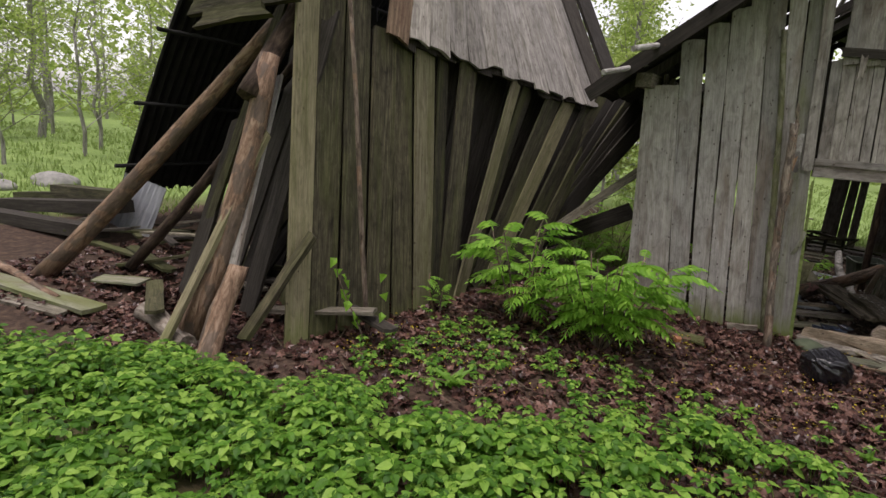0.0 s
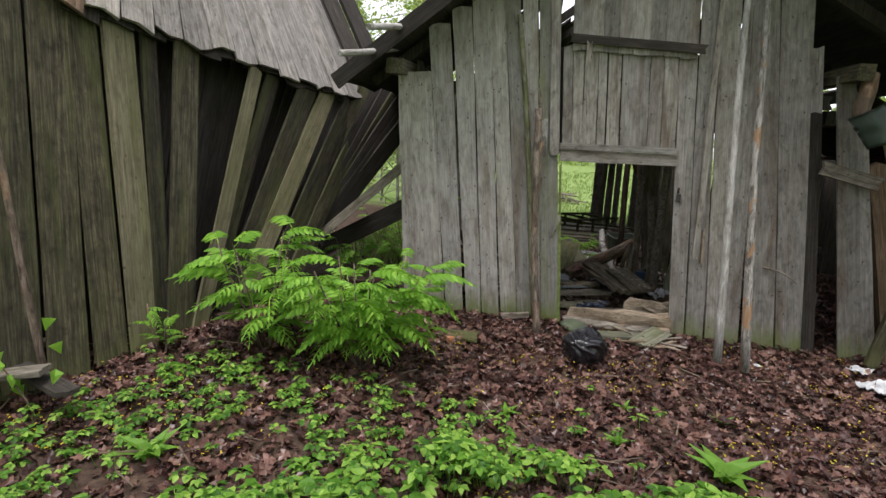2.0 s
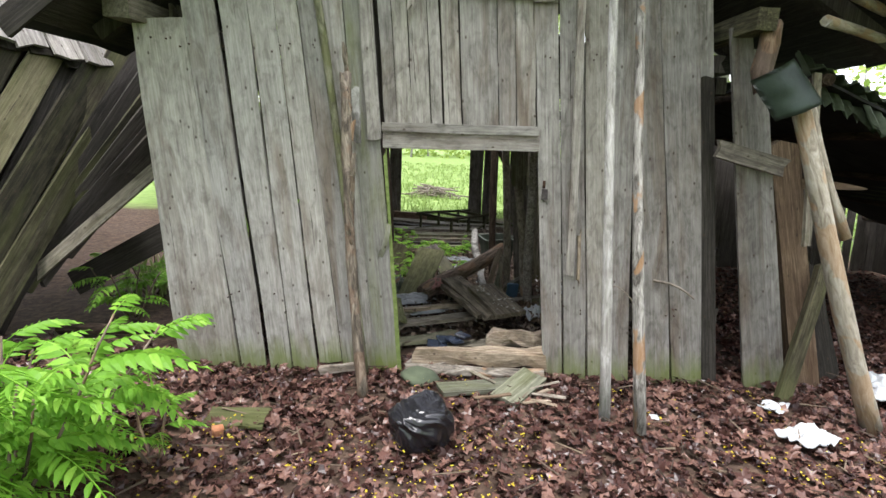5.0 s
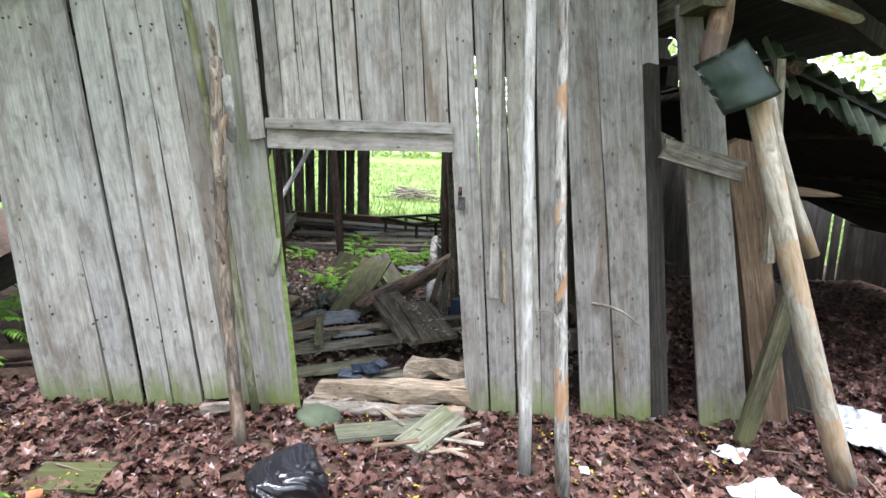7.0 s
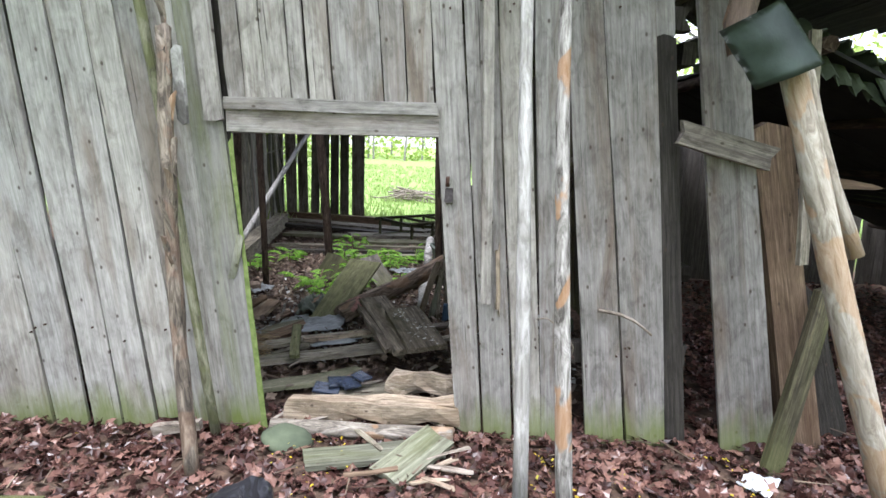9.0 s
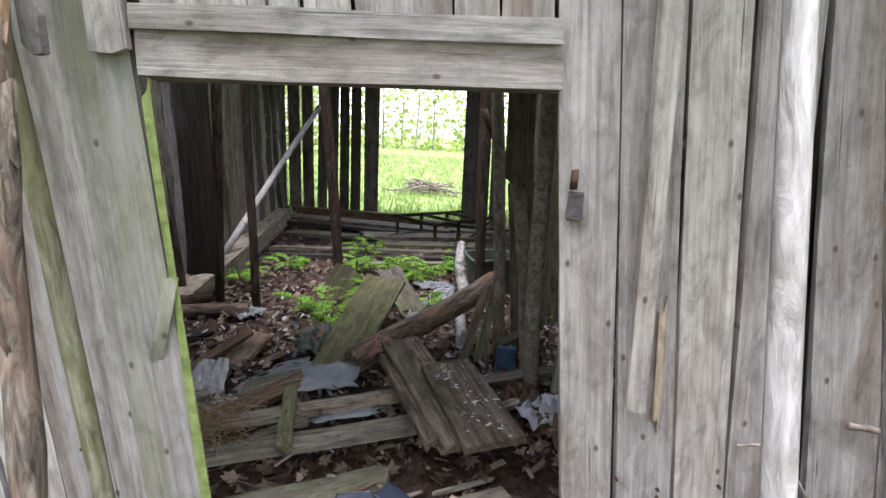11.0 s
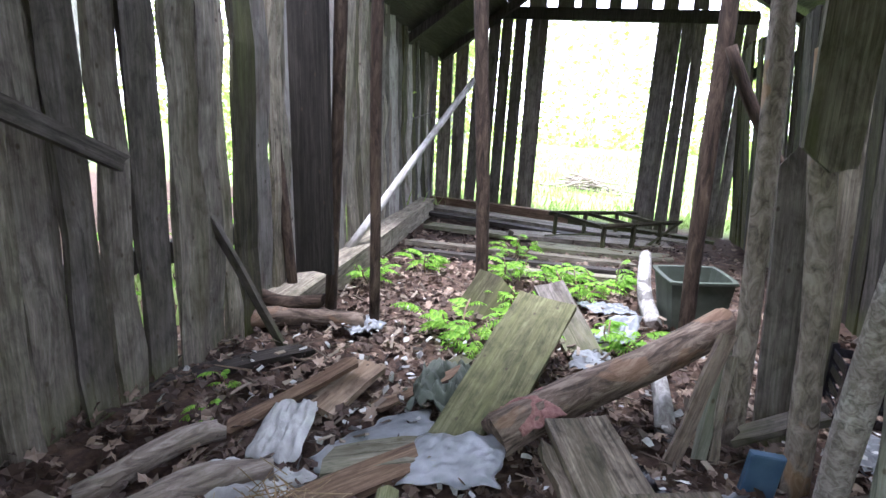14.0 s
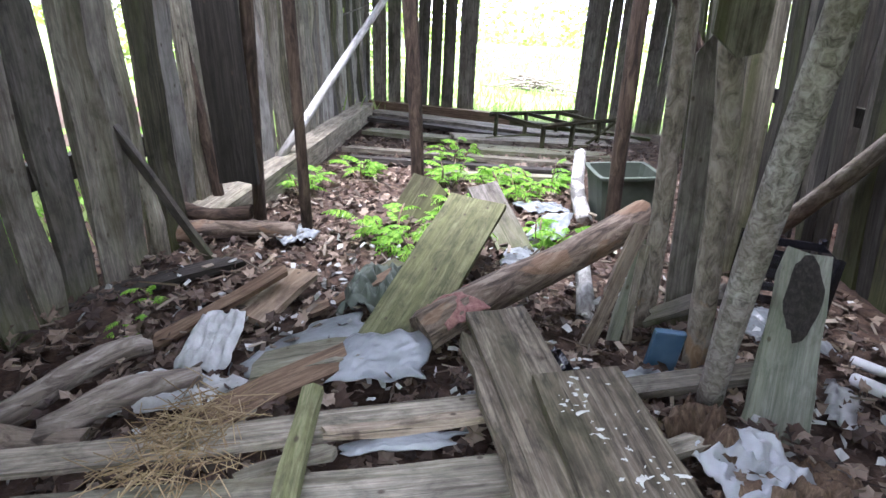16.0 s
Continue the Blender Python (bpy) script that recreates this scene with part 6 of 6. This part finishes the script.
def leaflet(soup, m, length, width, droop=0.25, fold=0.18, tip=0.55):
    """A pointed blade, folded on its midrib, along the pose's y."""
    pts = [(0, 0, 0), (width * 0.5, length * tip * 0.75, fold * width), (0, length * 0.5, -droop * length * 0.2), (-width * 0.5, length * tip * 0.75, fold * width), (0, length, -droop * length)]
    soup.add([m @ Vector(p) for p in pts], [(0, 1, 2), (0, 2, 3), (2, 1, 4), (2, 4, 3)])


def ovate(soup, m, length, width, droop):
    """A broad toothed-looking leaflet with a drawn-out tip."""
    pts = [(0, 0, 0), (width * 0.42, length * 0.22, 0.10 * width), (width * 0.5, length * 0.45, 0.12 * width - 0.1 * droop * length), (width * 0.27, length * 0.78, -0.5 * droop * length), (0, length, -droop * length),
           (-width * 0.27, length * 0.78, -0.5 * droop * length), (-width * 0.5, length * 0.45, 0.12 * width - 0.1 * droop * length), (-width * 0.42, length * 0.22, 0.10 * width), (0, length * 0.45, -0.12 * droop * length)]
    soup.add([m @ Vector(p) for p in pts], [(8, k, k + 1) for k in range(7)] + [(8, 7, 0)])


def ground_elder(soup, rng, x, y, h, s):
    """One stalk with three fans of three leaflets, held nearly level."""
    base = Vector((x, y, ground_z(x, y)))
    lean = Vector((rng.gauss(0, 0.15), rng.gauss(0, 0.15), 1)).normalized()
    top = base + lean * h
    prism(soup, base, top, 0.002, 0.0015)
    yaw = rng.uniform(0, 6.28)
    for k in range(rng.choice((2, 3, 3, 3))):
        a = yaw + 2.1 * k + rng.uniform(-0.25, 0.25)
        stem = Matrix.Translation(top) @ Euler((rng.uniform(-0.15, 0.3), rng.gauss(0, 0.12), a)).to_matrix().to_4x4()
        prism(soup, top, stem @ Vector((0, 0.55 * s, 0)), 0.0015, 0.001)
        for b in (-1.05, 0.0, 1.05):
            m = stem @ Matrix.Translation((0, 0.5 * s, 0)) @ Euler((rng.uniform(-0.3, 0.1), rng.uniform(-0.25, 0.25), -b)).to_matrix().to_4x4()
            ovate(soup, m, s * rng.uniform(0.85, 1.2), s * 0.66, 0.2)


EDGE = ((-9.0, -4.9), (-5.0, -4.55), (-3.8, -4.1), (-2.5, -3.75), (-1.5, -3.4), (-0.6, -2.55), (0.5, -2.5), (1.1, -2.8), (2.0, -3.7), (4.0, -5.0))


def cover_edge(x):
    """How far towards the barn the dense plants reach."""
    for (a, p), (b, q) in zip(EDGE, EDGE[1:]):
        if x <= b:
            return p + (q - p) * (x - a) / (b - a)
    return -5.0


cover = Soup()
PR = random.Random(21)
n = 0
while n < 6400:
    x, y = PR.uniform(-7.5, 3.2), PR.uniform(-6.6, -0.8)
    patch = noise.noise(Vector((x * 1.1, y * 1.1, 7.0))) + 0.6 * noise.noise(Vector((x * 3.1, y * 3.1, 2.0)))
    inside = cover_edge(x) - y + 0.35 * patch
    dense = max(0.0, min(1.0, inside / 0.45))
    prob = dense * (0.9 if patch > (0.0 if x > -2.6 else -0.45) else 0.16)
    if -3.0 < x < -0.2 and y < -2.0:
        prob = max(prob, 0.34 if patch > -0.1 else 0.06)
    prob = max(prob, 0.03 if y < -1.5 and patch > 0.25 and -3.0 < x < 1.8 else 0.0)
    if PR.random() > prob:
        continue
    if PR.random() > min(1.0, (x + 7.5) / 1.5, (3.2 - x) / 1.5, (y + 6.6) / 0.5):
        continue
    big = 0.35 + 0.65 * dense
    ground_elder(cover, PR, x, y, PR.uniform(0.05, 0.24) * big + 0.02, PR.uniform(0.034, 0.075) * (0.5 + 0.5 * big))
    n += 1
cover.put("ground_cover_plants", M_GROUNDELDER, "dense bright green ground cover plants", "plants")
for (x, y, s) in ((1.0, -2.45, 0.26), (0.45, -2.2, 0.12), (-0.25, -2.05, 0.12), (-2.05, -3.15, 0.22), (1.75, -3.0, 0.24), (0.55, -1.75, 0.1), (1.2, -1.75, 0.1), (-0.6, -2.4, 0.14)):
    root = holder("weed", (x, y, ground_z(x, y)), "small green broad-leaved weed among dead leaves", "weed", "weeds")
    for k in range(8):
        dock = Soup()
        m = Matrix.Translation((x, y, ground_z(x, y))) @ Euler((PR.uniform(0.5, 1.1), 0, 0.785 * k + PR.uniform(-0.3, 0.3))).to_matrix().to_4x4()
        leaflet(dock, m, s * PR.uniform(0.7, 1.1), s * 0.36, 0.4)
        put_data("leaf", mesh_from("leaf", dock.v, dock.f), M_GROUNDELDER, root)


# shrubs with long feathered leaves
def feather(rng, length, pairs):
    soup = Soup()
    arc = rng.uniform(0.25, 0.5)
    pos = lambda u: Vector((0.04 * length * math.sin(3 * u), length * u, length * (0.35 * u - arc * 1.6 * u * u)))
    for k in range(6):
        prism(soup, pos(k / 6), pos((k + 1) / 6), 0.003, 0.0025)
    for k in range(pairs):
        u = 0.16 + 0.82 * k / pairs
        p = pos(u)
        ll = length * 0.29 * math.sin(math.pi * (0.22 + 0.68 * u)) * rng.uniform(0.9, 1.1)
        for sgn in (-1, 1):
            m = Matrix.Translation(p) @ Euler((-0.15 - 0.3 * u, 0.25 * sgn, -sgn * rng.uniform(0.95, 1.25))).to_matrix().to_4x4()
            ovate(soup, m, ll, ll * 0.38, 0.22)
    m = Matrix.Translation(pos(0.97)) @ Euler((-0.5, 0, 0)).to_matrix().to_4x4()
    leaflet(soup, m, length * 0.14, length * 0.05)
    return mesh_from("leaf", soup.v, soup.f)


SR = random.Random(8)
FEATHERS = [feather(SR, l, p) for l, p in ((0.27, 7), (0.23, 6), (0.30, 8), (0.20, 6))]
for me in FEATHERS:
    me.materials.append(M_SHRUB)


def shrub(x, y, height, spread, stems, leaves, label, scale=1.0, name="rowan_shrub"):
    base = Vector((x, y, ground_z(x, y)))
    root = holder(name, base, label, "shrub")
    for s in range(stems):
        a = 6.283 * s / stems + SR.uniform(-0.5, 0.5)
        reach = spread * SR.uniform(0.1, 0.62)
        tip = base + Vector((reach * math.cos(a), reach * math.sin(a), height * SR.uniform(0.6, 0.92)))
        pole("stem", base + Vector((0.03 * math.cos(a), 0.03 * math.sin(a), -0.02)), tip, 0.010, 0.005, M_BROWNPOLE, root, sides=6, segs=4, wob=0.01)
        for k in range(leaves):
            u = 0.25 + 0.75 * (k + SR.random()) / leaves
            p = base.lerp(tip, u)
            up = SR.uniform(-0.1, 0.45)
            m = Matrix.Translation(p) @ Euler((up, SR.uniform(-0.25, 0.25), a - 1.571 + SR.gauss(0, 1.25))).to_matrix().to_4x4() @ Matrix.Diagonal((*[scale * SR.uniform(0.75, 1.15)] * 3, 1))
            put_data("leaf", SR.choice(FEATHERS), None, root, m)
    return root


shrub(-2.12, -1.84, 1.0, 0.62, 7, 11, "bright green young rowan shrub with feathered leaves", 1.2)
shrub(-1.36, -1.80, 0.92, 1.02, 15, 13, "spreading bright green shrub with feathered leaves", 1.2)
shrub(-2.85, -2.05, 0.50, 0.22, 2, 7, "small young rowan plant beside the shed wall", 0.6)
shrub(-1.05, -1.25, 0.45, 0.5, 3, 6, "low green feathered plant at the barn corner", 0.7)
for (x, y, h) in ((-2.35, 0.9, 0.6), (-1.95, 1.7, 0.5), (-2.6, 1.7, 0.6), (-2.2, 2.6, 0.8), (-1.95, 3.4, 1.0), (-2.7, 3.2, 0.9)):
    shrub(x, y, h, 0.7, 4, 6, "shaded green fern growing between the buildings", 1.0, "fern")
for (x, y, h) in ((0.1, 3.35, 0.14), (0.3, 4.3, 0.18), (-0.1, 4.2, 0.2), (0.5, 4.0, 0.14), (0.0, 2.6, 0.12), (0.75, 4.35, 0.14), (-0.15, 5.0, 0.2), (0.75, 3.0, 0.12), (-0.2, 2.8, 0.14), (0.2, 2.85, 0.12), (-1.15, 3.6, 0.1), (-0.85, 4.2, 0.1)):
    shrub(x, y, h + 0.1, 0.45, 4, 6, "small bright fern on the barn floor", 0.68, "fern")
for (x, y, h) in ((-1.05, 1.75, 0.1), (-0.95, 1.45, 0.1), (-1.35, 2.95, 0.25), (-1.45, 3.4, 0.3)):
    shrub(x, y, h, 0.18, 2, 4, "tiny green fern sprig by the west wall", 0.35, "fern")
# maple sapling with a few drooping leaves
sap = holder("maple_sapling", (-3.0, -2.98, 0), "thin maple sapling with a few yellow-green leaves", "sapling")
pole("stem", (-2.98, -2.98, -0.02), (-3.22, -3.06, 0.72), 0.006, 0.003, M_BROWNPOLE, sap, sides=6, segs=5, wob=0.02)
for k in range(13):
    u = 0.3 + 0.7 * (k / 12)
    p = Vector((-2.98, -2.98, 0.0)).lerp(Vector((-3.22, -3.06, 0.72)), u)
    if k % 4 == 3:
        p += Vector((0.16 + 0.02 * k, 0.12, -0.03))
    one = Soup()
    m = Matrix.Translation(p) @ Euler((-0.7, SR.uniform(-0.4, 0.4), SR.uniform(0, 6.28))).to_matrix().to_4x4()
    leaflet(one, m, 0.085, 0.075, 0.5)
    put_data("leaf", mesh_from("leaf", one.v, one.f), M_SHRUB, sap)

# ---- meadow ----
grass = Soup()
GR = random.Random(4)


def tuft(x, y, h, w, k):
    z = ground_z(x, y)
    for _ in range(k):
        a, l = GR.uniform(0, 6.28), h * GR.uniform(0.6, 1.2)
        px, py = x + GR.gauss(0, 0.08), y + GR.gauss(0, 0.08)
        dx, dy = w * math.cos(a), w * math.sin(a)
        bx, by = GR.gauss(0, 0.3) * l, GR.gauss(0, 0.3) * l
        grass.add([(px - dx, py - dy, z), (px + dx, py + dy, z), (px + bx * 0.4 + dx * 0.7, py + by * 0.4 + dy * 0.7, z + l * 0.6), (px + bx, py + by, z + l)], [(0, 1, 2), (0, 2, 3)])


for k in range(3600):
    d = GR.random() ** 1.6
    x, y = GR.uniform(-3.5, 4.0) * (1 + 1.6 * d), 8.5 + 30 * d
    tuft(x, y, GR.uniform(0.06, 0.22), 0.012 + 0.02 * d, 4)
for k in range(3000):
    d = GR.random() ** 1.4
    r = 9.5 + 30 * d
    a = radians(GR.uniform(146, 186))
    x, y = -0.5 + r * math.cos(a), -6.0 + r * math.sin(a)
    if x > -7.4 and y > -3.4:
        continue
    tuft(x, y, GR.uniform(0.06, 0.22), 0.012 + 0.025 * d, 4)
for k in range(500):
    tuft(GR.uniform(-3.0, -1.8), GR.uniform(1.5, 9), GR.uniform(0.15, 0.4), 0.014, 4)
for k in range(900):
    tuft(GR.uniform(3.5, 14), GR.uniform(5, 16), GR.uniform(0.15, 0.4), 0.018, 4)
grass.put("meadow_grass", M_GRASS, "bright spring meadow grass with haze in its green", "grass")


# ---- trees ----
TR = random.Random(31)


def tree_meshes(height, trunk_r, leaves, size, low=0.25, wide=0.26):
    wood_soup, leaf_soup = Soup(), Soup()
    pts = [Vector((0.04 * height * noise.noise(Vector((k * 0.7, height, 0))), 0.04 * height * noise.noise(Vector((k * 0.7, 0, height))), height * k / 9)) for k in range(10)]
    pts[0] = Vector((0, 0, -0.1))
    sides = 7
    rings = []
    for k, p in enumerate(pts):
        r = trunk_r * (1 - 0.9 * k / 9)
        rings.append([p + Vector((r * math.cos(6.283 * j / sides), r * math.sin(6.283 * j / sides), 0)) for j in range(sides)])
    vs = [v for ring in rings for v in ring]
    wood_soup.add(vs, [(k * sides + j, k * sides + (j + 1) % sides, (k + 1) * sides + (j + 1) % sides, (k + 1) * sides + j) for k in range(9) for j in range(sides)])
    tips = []
    for k in range(26):
        u = low + (0.98 - low) * k / 26
        p = pts[min(8, int(u * 9))].lerp(pts[min(9, int(u * 9) + 1)], u * 9 - int(u * 9))
        a = TR.uniform(0, 6.283)
        l = height * wide * (1.15 - u) * TR.uniform(0.6, 1.2)
        q = p + Vector((l * math.cos(a), l * math.sin(a), l * TR.uniform(0.3, 0.9)))
        prism(wood_soup, p, q, trunk_r * 0.28 * (1.1 - u), 0.008)
        for t in range(3):
            s = p.lerp(q, TR.uniform(0.4, 1.0))
            e = s + Vector((TR.gauss(0, 0.3), TR.gauss(0, 0.3), TR.uniform(-0.1, 0.4))) * l * 0.6
            prism(wood_soup, s, e, 0.012, 0.004)
            tips.append((s, e))
    for k in range(leaves):
        s, e = TR.choice(tips)
        p = s.lerp(e, TR.uniform(0.1, 1.15)) + Vector((TR.gauss(0, 1), TR.gauss(0, 1), TR.gauss(0, 1))) * height * 0.028
        m = spun(TR, p, 0.9)
        z = size * TR.uniform(0.6, 1.3)
        leaf_soup.add([m @ Vector(q) for q in ((0, -z, 0), (z * 0.6, 0, 0.1 * z), (0, z, 0), (-z * 0.6, 0, 0.1 * z))], [(0, 1, 2, 3)])
    return mesh_from("trunk", wood_soup.v, wood_soup.f), mesh_from("crown", leaf_soup.v, leaf_soup.f)


KINDS = []
for (h, r, lv, sz, lo, wd, lab) in ((9.0, 0.13, 2600, 0.075, 0.2, 0.26, "young birch tree in fresh spring leaf"), (12.0, 0.18, 3200, 0.085, 0.25, 0.28, "tall maple tree in fresh spring leaf"),
                                    (6.0, 0.06, 900, 0.05, 0.12, 0.3, "thin half-bare sapling with spring leaves"), (14.0, 0.22, 3400, 0.09, 0.3, 0.24, "tall slender tree in fresh spring leaf"), (3.4, 0.04, 2600, 0.055, 0.03, 0.55, "low leafy bush at the meadow edge")):
    tm, cm = tree_meshes(h, r, lv, sz, lo, wd)
    root = holder("tree", (0, 300, 0), lab, "tree", "trees at the meadow edge")
    put_data("trunk", tm, M_TRUNK, root, Matrix.Translation((0, 300, 0)))
    put_data("crown", cm, M_TREELEAF, root, Matrix.Translation((0, 300, 0)))
    KINDS.append(root)
SPOTS = []
for k in range(22):
    x = TR.uniform(5, 21) if k % 2 else TR.uniform(-20, -6)
    SPOTS.append((x, TR.uniform(32, 46), TR.choice((0, 1, 3))))
for k in range(22):
    a, r = radians(TR.uniform(140, 186)), TR.uniform(28, 48)
    SPOTS.append((r * math.cos(a), -6 + r * math.sin(a), TR.choice((0, 1, 2, 2))))
SPOTS += [(-13.5, 2.5, 2), (-15.5, -0.5, 2), (-12.0, 4.5, 2), (-17, 2.0, 2), (-14.5, 5.0, 0), (-19, 3.5, 2), (-21, -0.5, 2), (-12.6, 8, 0), (-18, 7, 1), (-24, 4, 0), (-22, -2.5, 2), (-26, 0, 1), (-10.5, 9, 1)]
SPOTS += [(-4.6, 13.5, 1), (-6.5, 12.0, 0), (-8.5, 16, 3)]
SPOTS += [(7.5, 8.5, 1), (9.5, 6.0, 0), (8.5, 12.0, 3), (12, 8.0, 1)]
# unseen trees behind the camera, added to block low sky light
SPOTS += [(-8.0, -13.5, 1), (-4.5, -15, 3), (-1.0, -14.0, 1), (2.5, -15.5, 0), (5.5, -13.0, 1), (9.0, -12.0, 3), (-11, -11, 0), (11.5, -8.5, 1), (0.8, -18, 3), (-6, -19, 1), (6.5, -18, 3)]
SPOTS += [(-9.0, -22.0, 1), (4.0, -24, 3), (16, -9, 1), (13, -16, 0), (-18, -18, 3), (20, 2, 1)]
for k in range(14):
    a, r = radians(TR.uniform(143, 178)), TR.uniform(24, 38)
    SPOTS.append((r * math.cos(a), -6 + r * math.sin(a), 4))
SPOTS += [(-3.2, 10.5, 4), (-4.5, 8.8, 4), (-3.4, 6.6, 4), (-6.0, 9.5, 4), (6.5, 6.8, 4), (8.2, 5.4, 4)]
used = [False] * 5
for x, y, k in SPOTS:
    s = TR.uniform(0.8, 1.2)
    place = Matrix.Translation((x, y, ground_z(x, y))) @ Euler((0, 0, TR.uniform(0, 6.283))).to_matrix().to_4x4()
    if not used[k]:
        used[k] = True
        KINDS[k].matrix_world = place
        continue
    t = copy_thing(KINDS[k], place)
    t.scale = (s, s, s)
# far wood behind the meadow
woods = Soup()
far_trunks = Soup()
for k in range(42000):
    a = radians(TR.uniform(0, 360))
    r = TR.uniform(48, 62)
    z = TR.uniform(0, 1) ** 1.3 * 12
    p = (r * math.cos(a), 4 + r * math.sin(a), z)
    m = spun(TR, p, 0.9)
    s = TR.uniform(0.15, 0.45)
    woods.add([m @ Vector(q) for q in ((0, -s, 0), (s * 0.7, 0, 0.1), (0, s, 0), (-s * 0.7, 0, 0.1))], [(0, 1, 2, 3)])
for k in range(110):
    a, r = radians(TR.uniform(0, 360)), TR.uniform(48, 60)
    x, y = r * math.cos(a), 4 + r * math.sin(a)
    prism(far_trunks, (x, y, -0.5), (x + TR.gauss(0, 0.4), y, TR.uniform(7, 13)), 0.14, 0.05)
woods.put("far_wood", M_TREELEAF, "spring wood beyond the meadow, haze in its pale green", "woods")
far_trunks.put("far_trunks", M_TRUNK, "grey trunks of the far wood", "woods")
